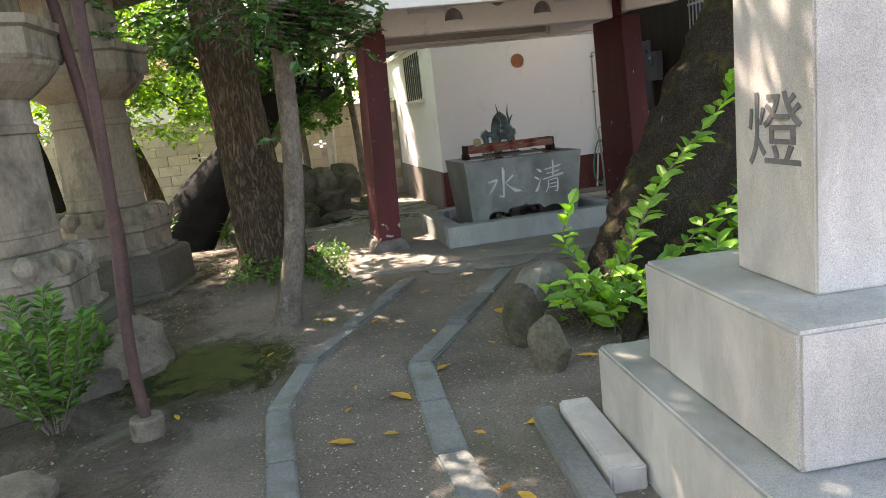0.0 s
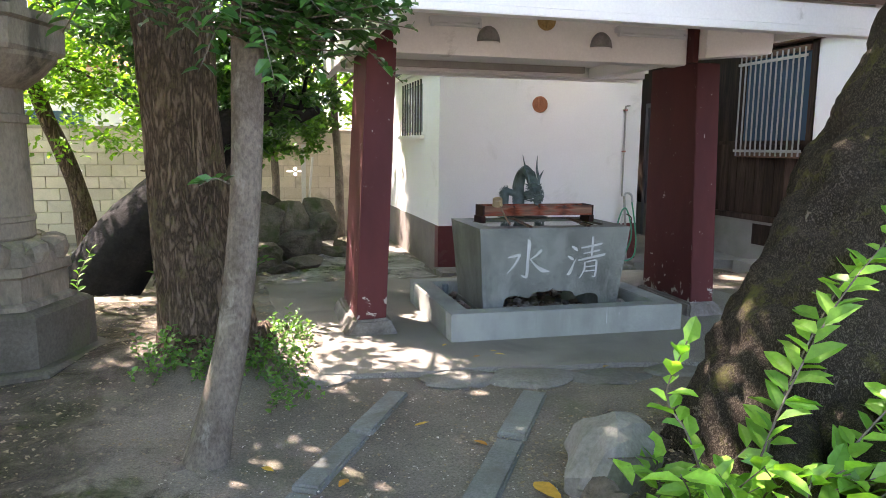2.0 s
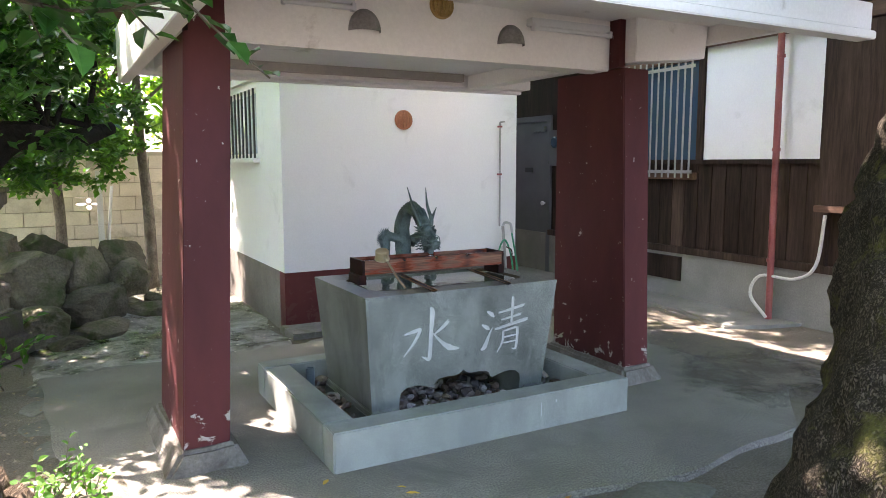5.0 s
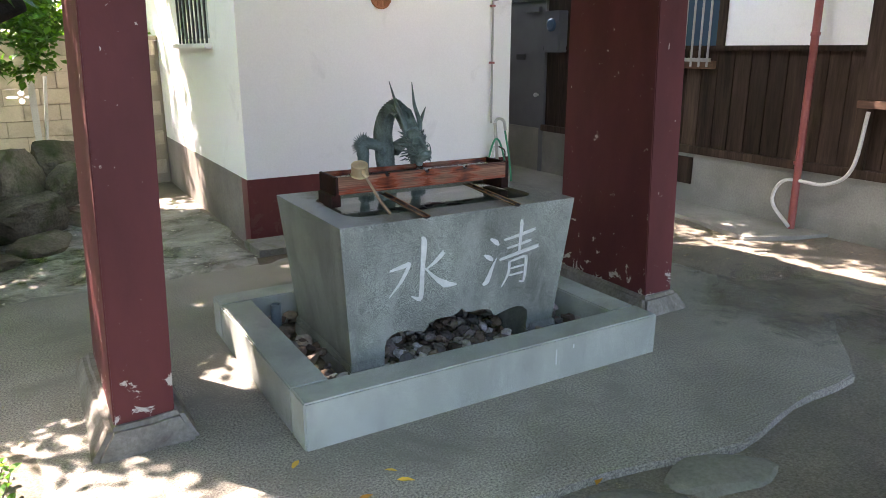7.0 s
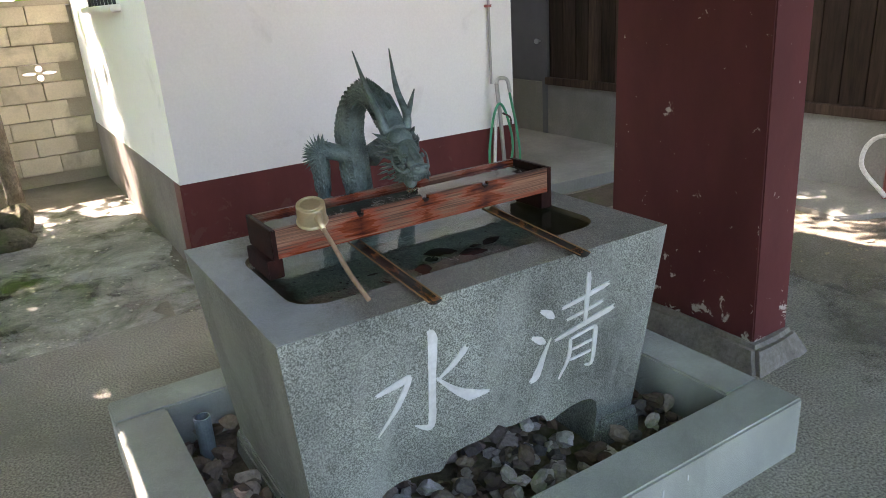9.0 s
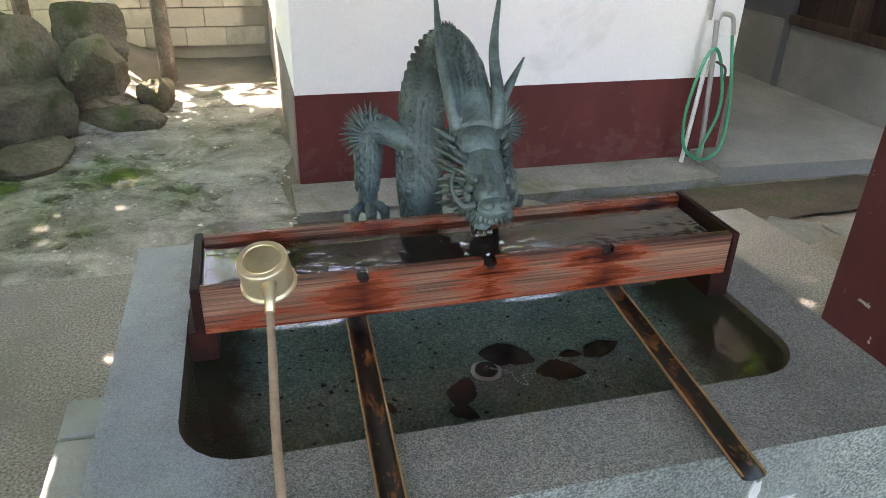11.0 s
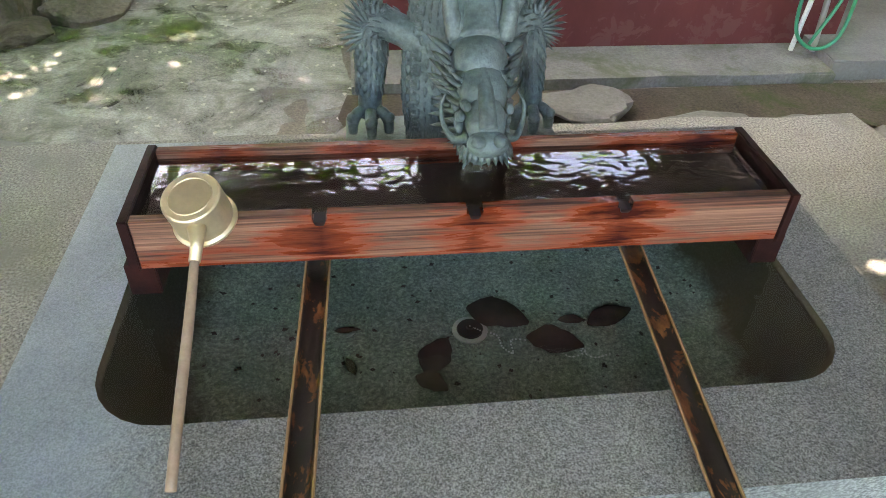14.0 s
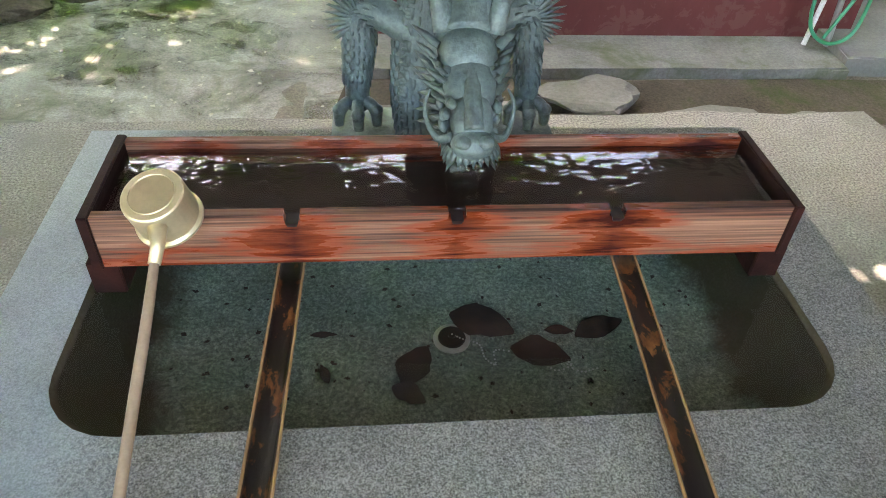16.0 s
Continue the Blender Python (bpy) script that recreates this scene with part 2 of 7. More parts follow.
def worn_top(name):
    """Bush-hammered granite worn to a warm speckle, one end smoother with painted bluish sky sheen."""
    m, nt, b = nodes(name)
    v = coords(nt)
    speck = tex_noise(nt, v, 380, 4, 0.75)
    warm = ramp(nt, speck, [(0.36, (0.05, 0.046, 0.035)), (0.5, (0.195, 0.185, 0.155)), (0.64, (0.39, 0.37, 0.32))])
    # bluish reflection of the sky, put into the base colour
    sky_sheen = ramp(nt, speck, [(0.36, (0.18, 0.20, 0.20)), (0.5, (0.275, 0.303, 0.303)), (0.64, (0.37, 0.40, 0.40))])
    p = nt.nodes.new("ShaderNodeSeparateXYZ")
    nt.links.new(v, p.inputs[0])
    blot = tex_noise(nt, v, 5, 6, 0.65, 0.5)
    worn = calc(nt, "ADD", calc(nt, "MULTIPLY", calc(nt, "SUBTRACT", p.outputs["X"], 2.44), 5.0), calc(nt, "MULTIPLY", calc(nt, "SUBTRACT", blot, 0.5), 2.6))
    col = mix(nt, ramp(nt, worn, [(0.0, (0, 0, 0)), (0.7, (1, 1, 1))]), sky_sheen, warm)
    col = mix(nt, 1.0, col, ramp(nt, tex_noise(nt, v, 3.2, 5, 0.6), [(0.3, (0.72,) * 3), (0.7, (1.25,) * 3)]), "MULTIPLY")
    nt.links.new(col, b.inputs["Base Color"])
    nt.links.new(ramp(nt, worn, [(0.0, (0.38,) * 3), (0.7, (0.75,) * 3)]), b.inputs["Roughness"])
    bumped(nt, b, speck, 0.25, 0.003)
    return m


def rippled(name):
    """Dark clear water with rings running out from the falling stream and a fine chop."""
    m, nt, b = nodes(name)
    b.inputs["Base Color"].default_value = (0.5, 0.42, 0.38, 1)
    b.inputs["Roughness"].default_value = 0.015
    b.inputs["IOR"].default_value = 1.34
    b.inputs["Transmission Weight"].default_value = 1.0
    v = coords(nt)
    mp = nt.nodes.new("ShaderNodeMapping")
    mp.inputs["Location"].default_value = (-3.02, -7.89, -0.97)
    nt.links.new(v, mp.inputs["Vector"])
    w = add(nt, "ShaderNodeTexWave", Scale=9.0, Distortion=2.5, Detail=1.0, Detail_Scale=2.0)
    w.wave_type, w.rings_direction = "RINGS", "SPHERICAL"
    nt.links.new(mp.outputs["Vector"], w.inputs["Vector"])
    chop = tex_noise(nt, coords(nt, (1.0, 1.6, 1.0)), 27, 1, 0.4, 0.8)
    h = calc(nt, "ADD", calc(nt, "MULTIPLY", w.outputs["Fac"], 0.35), chop)
    bumped(nt, b, h, 1.0, 0.00055)
    return m


M = {}
M["soil"] = surface("soil", (0.155, 0.132, 0.104), (0.295, 0.255, 0.205), 1.3, 85, 0.95, 0.8, 0.02, 0.5, stain=(0.10, 0.115, 0.05), stain_at=(0.56, 0.80), stain_scale=1.1)
M["floor"] = surface("floor", (0.245, 0.223, 0.185), (0.37, 0.343, 0.297), 1.1, 105, 0.9, 0.55, 0.008, 0.85, stain=(0.19, 0.175, 0.15), stain_at=(0.5, 0.7), stain_scale=1.6)
M["concrete"] = surface("concrete", (0.19, 0.182, 0.16), (0.29, 0.28, 0.25), 1.4, 60, 0.9, 0.3, 0.008, 0.2, stain=(0.2, 0.2, 0.17))
M["kerb"] = surface("kerb", (0.165, 0.172, 0.155), (0.25, 0.258, 0.235), 2.0, 70, 0.85, 0.4, 0.01, 0.3, vary=0.15, stain=(0.15, 0.14, 0.11))
M["monument"] = granite("monument", (0.50, 0.475, 0.42), (0.37, 0.35, 0.31), (0.61, 0.585, 0.52), 0.85, 0.5, stain=(0.34, 0.31, 0.25), speck=330)
M["basin"] = granite("basin", (0.175, 0.196, 0.174), (0.072, 0.080, 0.070), (0.325, 0.352, 0.318), 0.42, 0.95, stain=(0.29, 0.312, 0.285), speck=260)
M["pool_stone"] = pool_mat("pool_stone")
M["basin_top"] = worn_top("basin_top")
M["trough"] = granite("trough", (0.30, 0.32, 0.285), (0.18, 0.192, 0.168), (0.42, 0.44, 0.40), 0.7, 0.5, stain=(0.24, 0.245, 0.22), speck=520)
M["lantern"] = surface("lantern", (0.19, 0.162, 0.12), (0.35, 0.305, 0.235), 1.6, 45, 0.9, 0.35, 0.01, 0.25, stain=(0.10, 0.092, 0.068), stain_at=(0.50, 0.66), stretch=(1, 1, 0.5))
M["lantern_dark"] = surface("lantern_dark", (0.085, 0.076, 0.058), (0.155, 0.138, 0.108), 2.0, 45, 0.95, 0.4, 0.012, 0.3, stain=(0.10, 0.11, 0.06))
M["rock"] = surface("rock", (0.095, 0.08, 0.054), (0.25, 0.212, 0.155), 3.0, 40, 0.9, 0.8, 0.03, 0.4, vary=0.25, stain=(0.07, 0.088, 0.032), stain_at=(0.47, 0.68), stain_scale=4)
M["flatstone"] = surface("flatstone", (0.15, 0.142, 0.118), (0.23, 0.218, 0.185), 3.0, 50, 0.85, 0.4, 0.01, 0.25, vary=0.15)
M["gravel"] = gravel_mat("gravel")
M["pebble"] = surface("pebble", (0.27, 0.22, 0.17), (0.50, 0.45, 0.39), 9.0, 60, 0.8, 0.4, 0.005, 0.2, vary=0.5)
M["maroon"] = painted("maroon", (0.088, 0.022, 0.022), (0.42, 0.38, 0.34), 0.6)
M["maroon_dark"] = painted("maroon_dark", (0.115, 0.028, 0.026), (0.13, 0.045, 0.04), 0.5)
M["plaster"] = surface("plaster", (0.83, 0.80, 0.78), (0.88, 0.86, 0.84), 0.8, 60, 0.85, 0.12, 0.004, 0.05, stain=(0.60, 0.57, 0.54), stain_at=(0.60, 0.85), stain_scale=2.0)
M["white"] = surface("white", (0.80, 0.77, 0.74), (0.87, 0.85, 0.82), 1.2, 50, 0.6, 0.12, 0.005, 0.07, stain=(0.42, 0.38, 0.34), stain_at=(0.64, 0.78), stain_scale=2.2)
M["ceiling"] = surface("ceiling", (0.36, 0.33, 0.30), (0.46, 0.43, 0.39), 1.0, 40, 0.9, 0.2, 0.005, 0.1)
M["greyband"] = surface("greyband", (0.20, 0.17, 0.15), (0.30, 0.26, 0.23), 1.6, 50, 0.9, 0.25, 0.006, 0.2)
M["wood_dark"] = surface("wood_dark", (0.020, 0.013, 0.010), (0.060, 0.038, 0.027), 2.0, 14, 0.75, 0.35, 0.006, 0.5, stretch=(3, 3, 0.25), vary=0.4, stain=(0.085, 0.058, 0.040), stain_at=(0.54, 0.78), stain_scale=2.4, spec=0.15)
M["wood_brown"] = surface("wood_brown", (0.10, 0.05, 0.03), (0.17, 0.09, 0.055), 2.0, 16, 0.7, 0.3, 0.005, 0.3, stretch=(3, 0.3, 3))
M["tile"] = surface("tile", (0.10, 0.12, 0.12), (0.22, 0.24, 0.24), 4, 40, 0.5, 0.2, 0.005, 0.2, vary=0.3)
M["steel"] = surface("steel", (0.085, 0.087, 0.095), (0.12, 0.122, 0.13), 2, 60, 0.45, 0.05, 0.002, 0.08)
M["bars"] = surface("bars", (0.30, 0.29, 0.27), (0.42, 0.40, 0.37), 4, 60, 0.45, 0.05, 0.002, 0.1, metal=0.3)
M["redpipe"] = surface("redpipe", (0.24, 0.05, 0.045), (0.32, 0.09, 0.08), 6, 60, 0.45, 0.1, 0.003, 0.15)
M["rust"] = surface("rust", (0.05, 0.028, 0.024), (0.10, 0.052, 0.042), 5, 60, 0.75, 0.3, 0.003, 0.3)
M["bronze"] = surface("bronze", (0.055, 0.086, 0.077), (0.145, 0.200, 0.178), 18, 130, 0.42, 0.5, 0.004, 0.4, metal=0.15, stain=(0.028, 0.035, 0.03), stain_at=(0.55, 0.72), stain_scale=16)
M["brass"] = surface("brass", (0.64, 0.52, 0.30), (0.74, 0.62, 0.38), 14, 90, 0.42, 0.05, 0.001, 0.08, metal=0.7)
M["gilt"] = surface("gilt", (0.42, 0.27, 0.09), (0.55, 0.38, 0.15), 14, 90, 0.5, 0.3, 0.003, 0.3, metal=0.4)
M["terracotta"] = surface("terracotta", (0.36, 0.13, 0.06), (0.48, 0.20, 0.10), 14, 90, 0.7, 0.4, 0.003, 0.3)
M["handle_wood"] = surface("handle_wood", (0.26, 0.17, 0.10), (0.36, 0.25, 0.16), 8, 60, 0.6, 0.2, 0.002, 0.2)
M["bamboo_edge"] = surface("bamboo_edge", (0.24, 0.12, 0.045), (0.36, 0.21, 0.09), 10, 60, 0.5, 0.2, 0.002, 0.2)
M["bamboo"] = surface("bamboo", (0.09, 0.024, 0.008), (0.26, 0.10, 0.028), 40, 80, 0.4, 0.4, 0.003, 0.4, stretch=(1, 0.5, 1), stain=(0.010, 0.006, 0.004), stain_at=(0.43, 0.47), stain_scale=38)
M["cedar"] = wet_wood("cedar", (2.767, 3.001, 3.238))
M["cedar_back"] = wet_wood("cedar_back", (2.6, 2.83, 2.95, 3.08, 3.3, 3.44))
M["notch"] = surface("notch", (0.012, 0.007, 0.006), (0.025, 0.012, 0.01), 20, 90, 0.55, 0.3, 0.002, 0.3, spec=0.2)
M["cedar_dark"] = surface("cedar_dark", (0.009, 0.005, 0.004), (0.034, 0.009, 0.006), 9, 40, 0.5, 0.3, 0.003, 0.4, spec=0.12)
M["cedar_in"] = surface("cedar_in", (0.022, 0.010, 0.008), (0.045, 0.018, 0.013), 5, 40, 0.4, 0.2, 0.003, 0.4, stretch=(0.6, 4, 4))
M["water"] = water_mat("water", (0.80, 0.90, 0.84), 14, 0.03)
M["ripple"] = rippled("ripple")
M["clear_water"] = water_mat("clear_water", (0.85, 0.88, 0.84), 60, 0.1)
M["hose"] = surface("hose", (0.02, 0.22, 0.11), (0.03, 0.28, 0.15), 8, 60, 0.4, 0, grain=0.1)
M["metal"] = surface("metal", (0.45, 0.45, 0.45), (0.6, 0.6, 0.6), 10, 80, 0.3, 0.05, 0.001, 0.1, metal=0.9)
M["black"] = surface("black", (0.012, 0.012, 0.012), (0.02, 0.02, 0.02), 10, 80, 0.4, 0.05, 0.001, 0.1)
M["pvc"] = surface("pvc", (0.12, 0.16, 0.18), (0.16, 0.2, 0.22), 10, 80, 0.4, 0)
M["conduit"] = surface("conduit", (0.55, 0.54, 0.5), (0.62, 0.61, 0.57), 6, 80, 0.5, 0)
M["blockwall"] = surface("blockwall", (0.52, 0.44, 0.33), (0.64, 0.56, 0.44), 2, 50, 0.9, 0.3, 0.006, 0.15, vary=0.12, stain=(0.36, 0.31, 0.23), stain_scale=2.0)
M["mortar"] = surface("mortar", (0.36, 0.31, 0.24), (0.42, 0.37, 0.29), 3, 60, 0.95, 0.2, 0.005, 0.15)
M["carved"] = surface("carved", (0.44, 0.46, 0.445), (0.62, 0.635, 0.62), 6, 60, 0.8, 0.2, 0.004, 0.12)
M["carved_dark"] = surface("carved_dark", (0.13, 0.125, 0.12), (0.19, 0.185, 0.175), 9, 80, 0.9, 0.2, 0.004, 0.25)
M["rooftile_red"] = surface("rooftile_red", (0.32, 0.10, 0.06), (0.45, 0.16, 0.1), 4, 30, 0.8, 0.2)
M["bark"] = bark_mat("bark", (0.13, 0.094, 0.064), (0.225, 0.165, 0.115), 15, moss=(0.16, 0.135, 0.07), stretch=0.24, bump=1.0, dist=0.06)
M["bark_smooth"] = surface("bark_smooth", (0.11, 0.09, 0.067), (0.21, 0.178, 0.138), 9, 60, 0.85, 0.6, 0.012, 0.45, stretch=(1, 1, 0.6), stain=(0.30, 0.275, 0.22), stain_at=(0.56, 0.72), stain_scale=12)
M["bark_moss"] = bark_mat("bark_moss", (0.072, 0.057, 0.041), (0.155, 0.126, 0.093), 30, moss=(0.165, 0.16, 0.045), stretch=0.5, bump=1.0, dist=0.05, moss_scale=3.0, moss_at=(0.53, 0.66))
M["bark_black"] = surface("bark_black", (0.012, 0.011, 0.010), (0.03, 0.027, 0.024), 3, 30, 0.9, 0.6, 0.03, 0.4)
M["leaf_light"] = leaf_mat("leaf_light", (0.085, 0.23, 0.03), (0.21, 0.40, 0.06), 0.38, 0.42)
M["leaf_mid"] = leaf_mat("leaf_mid", (0.045, 0.13, 0.022), (0.10, 0.22, 0.035), 0.4, 0.35)
M["leaf_dark"] = leaf_mat("leaf_dark", (0.02, 0.075, 0.018), (0.05, 0.14, 0.03), 0.28, 0.28)
M["leaf_canopy"] = leaf_mat("leaf_canopy", (0.07, 0.15, 0.02), (0.17, 0.30, 0.04), 0.45, 0.5)
M["leaf_dead"] = leaf_mat("leaf_dead", (0.42, 0.17, 0.02), (0.66, 0.40, 0.06), 0.6, 0.2)
M["leaf_wet"] = surface("leaf_wet", (0.03, 0.016, 0.012), (0.05, 0.026, 0.018), 20, 80, 0.6, 0.2, 0.003, 0.3)
M["litter_pale"] = surface("litter_pale", (0.42, 0.37, 0.27), (0.66, 0.62, 0.52), 30, 90, 0.9, 0)
M["litter"] = surface("litter", (0.22, 0.15, 0.08), (0.42, 0.36, 0.26), 30, 90, 0.9, 0, vary=0.0)
M["lampshade"] = surface("lampshade", (0.20, 0.19, 0.18), (0.30, 0.29, 0.28), 12, 60, 0.6, 0.2, 0.004, 0.25)
M["diffuser"] = surface("diffuser", (0.62, 0.63, 0.64), (0.7, 0.7, 0.7), 4, 60, 0.5, 0, grain=0.05)
glass, gnt, gb = nodes("glass")
gb.inputs["Base Color"].default_value = (0.05, 0.09, 0.13, 1)
gb.inputs["Roughness"].default_value = 0.06
M["glass"] = glass
M["black_iron"] = surface("black_iron", (0.035, 0.035, 0.04), (0.06, 0.06, 0.065), 4, 60, 0.5, 0.1, 0.002, 0.2)
# reflection on the panes is put into a pale blue base colour
M["pale_pane"] = surface("pale_pane", (0.42, 0.48, 0.52), (0.55, 0.60, 0.62), 3, 40, 0.2, 0, grain=0.05)
M["moss"] = surface("moss", (0.06, 0.075, 0.02), (0.11, 0.12, 0.03), 6, 90, 0.95, 0.8, 0.02, 0.5)
M["moss_bright"] = surface("moss_bright", (0.12, 0.17, 0.04), (0.20, 0.29, 0.06), 8, 90, 0.95, 0.8, 0.02, 0.5)
M["soil_damp"] = surface("soil_damp", (0.075, 0.06, 0.042), (0.13, 0.105, 0.075), 3, 60, 0.9, 0.6, 0.02, 0.45, stain=(0.06, 0.075, 0.025))
M["footing"] = surface("footing", (0.15, 0.135, 0.115), (0.26, 0.24, 0.21), 5, 50, 0.9, 0.5, 0.01, 0.3, stain=(0.10, 0.085, 0.07))
M["ledge"] = surface("ledge", (0.17, 0.16, 0.135), (0.27, 0.255, 0.22), 2.2, 60, 0.9, 0.4, 0.01, 0.3, stain=(0.11, 0.12, 0.06), stain_at=(0.5, 0.7))


def patchy(m, scale, lo, hi, middle=None, reach=1.0, edge=None):
    """Lets a thin growth break up into tufts, thinning away from its middle or towards its edge in x."""
    nt = m.node_tree
    fac = tex_noise(nt, coords(nt), scale, 7, 0.75, 0.6)
    p = nt.nodes.new("ShaderNodeSeparateXYZ")
    nt.links.new(coords(nt), p.inputs[0])
    if middle:
        dx, dy = (calc(nt, "SUBTRACT", p.outputs[k], c) for k, c in zip("XY", middle))
        d = calc(nt, "SQRT", calc(nt, "ADD", calc(nt, "MULTIPLY", dx, dx), calc(nt, "MULTIPLY", dy, dy)))
        fac = calc(nt, "ADD", fac, calc(nt, "MULTIPLY", calc(nt, "SUBTRACT", reach * 0.6, d), 0.55 / reach))
    if edge is not None:
        fac = calc(nt, "ADD", fac, calc(nt, "MINIMUM", 0.0, calc(nt, "MULTIPLY", calc(nt, "SUBTRACT", edge, p.outputs["X"]), 0.5)))
    nt.links.new(ramp(nt, fac, [(lo, (0, 0, 0)), (hi, (1, 1, 1))]), nt.nodes["Principled BSDF"].inputs["Alpha"])


M["humus"] = surface("humus", (0.105, 0.085, 0.058), (0.20, 0.164, 0.118), 3, 70, 0.95, 0.9, 0.03, 0.55, stain=(0.055, 0.065, 0.018), stain_at=(0.52, 0.62), stain_scale=2.2)
M["pale_earth"] = surface("pale_earth", (0.37, 0.345, 0.295), (0.51, 0.485, 0.43), 1.6, 90, 0.95, 0.7, 0.015, 0.45, stain=(0.17, 0.17, 0.12), stain_at=(0.5, 0.66), stain_scale=3.5)
M["tan_stone"] = surface("tan_stone", (0.15, 0.125, 0.09), (0.25, 0.215, 0.16), 6, 60, 0.9, 0.5, 0.02, 0.35, stain=(0.09, 0.08, 0.055), stain_scale=7)
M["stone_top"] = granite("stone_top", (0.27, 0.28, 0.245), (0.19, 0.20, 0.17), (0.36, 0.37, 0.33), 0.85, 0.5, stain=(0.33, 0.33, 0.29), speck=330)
patchy(M["humus"], 1.7, 0.34, 0.66, edge=-0.45)
M["root_soil"] = surface("root_soil", (0.105, 0.085, 0.058), (0.20, 0.164, 0.118), 3, 70, 0.95, 0.9, 0.03, 0.55, stain=(0.055, 0.065, 0.018), stain_at=(0.52, 0.62), stain_scale=2.2)
patchy(M["root_soil"], 1.7, 0.34, 0.72, middle=(3.0, 4.4), reach=1.2)
M["tracked_soil"] = surface("tracked_soil", (0.15, 0.128, 0.10), (0.27, 0.235, 0.19), 2.2, 90, 0.95, 0.8, 0.015, 0.5, stain=(0.10, 0.088, 0.066), stain_at=(0.5, 0.7), stain_scale=3)
patchy(M["tracked_soil"], 2.4, 0.40, 0.70, middle=(5.5, 7.1), reach=0.95)
patchy(M["pale_earth"], 1.8, 0.24, 0.58)
patchy(M["moss"], 6, 0.34, 0.62, middle=(-0.22, 4.7), reach=0.75)
patchy(M["moss_bright"], 6, 0.44, 0.80)


# mesh helpers
def finish(name, bm, material, smooth=False):
    me = bpy.data.meshes.new(name)
    bmesh.ops.recalc_face_normals(bm, faces=bm.faces)
    bm.to_mesh(me)
    bm.free()
    me.materials.append(M[material])
    if smooth:
        me.polygons.foreach_set("use_smooth", [True] * len(me.polygons))
    return me


def part(name, bm, material, parent, label="", smooth=False):
    """One mesh object under a thing or a part."""
    ob = new(name, finish(name, bm, material, smooth))
    ob.parent = parent
    if label:
        tagged(ob, label)
    return ob


def thing(name, label, category, group="", at=(0, 0, 0), kind=""):
    ob = new(name)
    ob.location = at
    ob.empty_display_size = 0.1
    return tagged(ob, label, category, group, kind)


def solid(name, bm, material, label, category, group="", kind="", smooth=False):
    return tagged(new(name, finish(name, bm, material, smooth)), label, category, group, kind)


def box(x0, x1, y0, y1, z0, z1, bevel=0.0, bm=None, turn=None):
    b = bmesh.new()
    bmesh.ops.create_cube(b, size=1, matrix=Matrix.LocRotScale(((x0 + x1) / 2, (y0 + y1) / 2, (z0 + z1) / 2), None, (x1 - x0, y1 - y0, z1 - z0)))
    if bevel:
        bmesh.ops.bevel(b, geom=b.edges[:], offset=bevel, segments=2, affect="EDGES")
    if turn is not None:
        bmesh.ops.transform(b, matrix=turn, verts=b.verts)
    return join(bm, b)


def join(bm, b):
    if bm is None:
        return b
    me = bpy.data.meshes.new("tmp")
    b.to_mesh(me)
    b.free()
    bm.from_mesh(me)
    bpy.data.meshes.remove(me)
    return bm


def frustum(low, high, z0, z1, bevel=0.0, bm=None):
    """Box whose foot and head are (x0, x1, y0, y1) rectangles."""
    b = bmesh.new()
    ring = lambda r, z: [b.verts.new(p) for p in ((r[0], r[2], z), (r[1], r[2], z), (r[1], r[3], z), (r[0], r[3], z))]
    a, c = ring(low, z0), ring(high, z1)
    b.faces.new(a[::-1]), b.faces.new(c)
    for i in range(4):
        b.faces.new((a[i], a[(i + 1) % 4], c[(i + 1) % 4], c[i]))
    if bevel:
        bmesh.ops.bevel(b, geom=b.edges[:], offset=bevel, segments=2, affect="EDGES")
    return join(bm, b)


def tube(points, radii, n=10, bm=None, wobble=0.0, caps=True):
    """Swept tube through points with a radius at each."""
    b = bmesh.new()
    pts = [Vector(p) for p in points]
    if not hasattr(radii, "__len__"):
        radii = [radii] * len(pts)
    side = None
    rings = []
    for i, p in enumerate(pts):
        d = (pts[min(i + 1, len(pts) - 1)] - pts[max(i - 1, 0)]).normalized()
        if side is None:
            side = d.orthogonal().normalized()
        side = (side - d * side.dot(d)).normalized()
        up = d.cross(side)
        ring = []
        for k in range(n):
            a = 2 * math.pi * k / n
            dirv = side * math.cos(a) + up * math.sin(a)
            r = radii[i]
            if wobble:
                r *= 1 + wobble * noise.noise(p * 1.7 + dirv * 1.6) + wobble * 0.5 * noise.noise(p * 6 + dirv * 4)
            ring.append(b.verts.new(p + dirv * r))
        rings.append(ring)
    for r0, r1 in zip(rings, rings[1:]):
        for k in range(n):
            b.faces.new((r0[k], r0[(k + 1) % n], r1[(k + 1) % n], r1[k]))
    if caps:
        b.faces.new(rings[0][::-1]), b.faces.new(rings[-1])
    return join(bm, b)


def curve_points(points, steps=6):
    """Smooth line through points (Catmull-Rom)."""
    p = [Vector(q) for q in points]
    p = [p[0] * 2 - p[1]] + p + [p[-1] * 2 - p[-2]]
    out = []
    for i in range(1, len(p) - 2):
        for s in range(steps):
            t = s / steps
            out.append(0.5 * ((2 * p[i]) + (p[i + 1] - p[i - 1]) * t + (2 * p[i - 1] - 5 * p[i] + 4 * p[i + 1] - p[i + 2]) * t * t
                              + (3 * p[i] - p[i - 1] - 3 * p[i + 1] + p[i + 2]) * t ** 3))
    return out + [p[-2]]


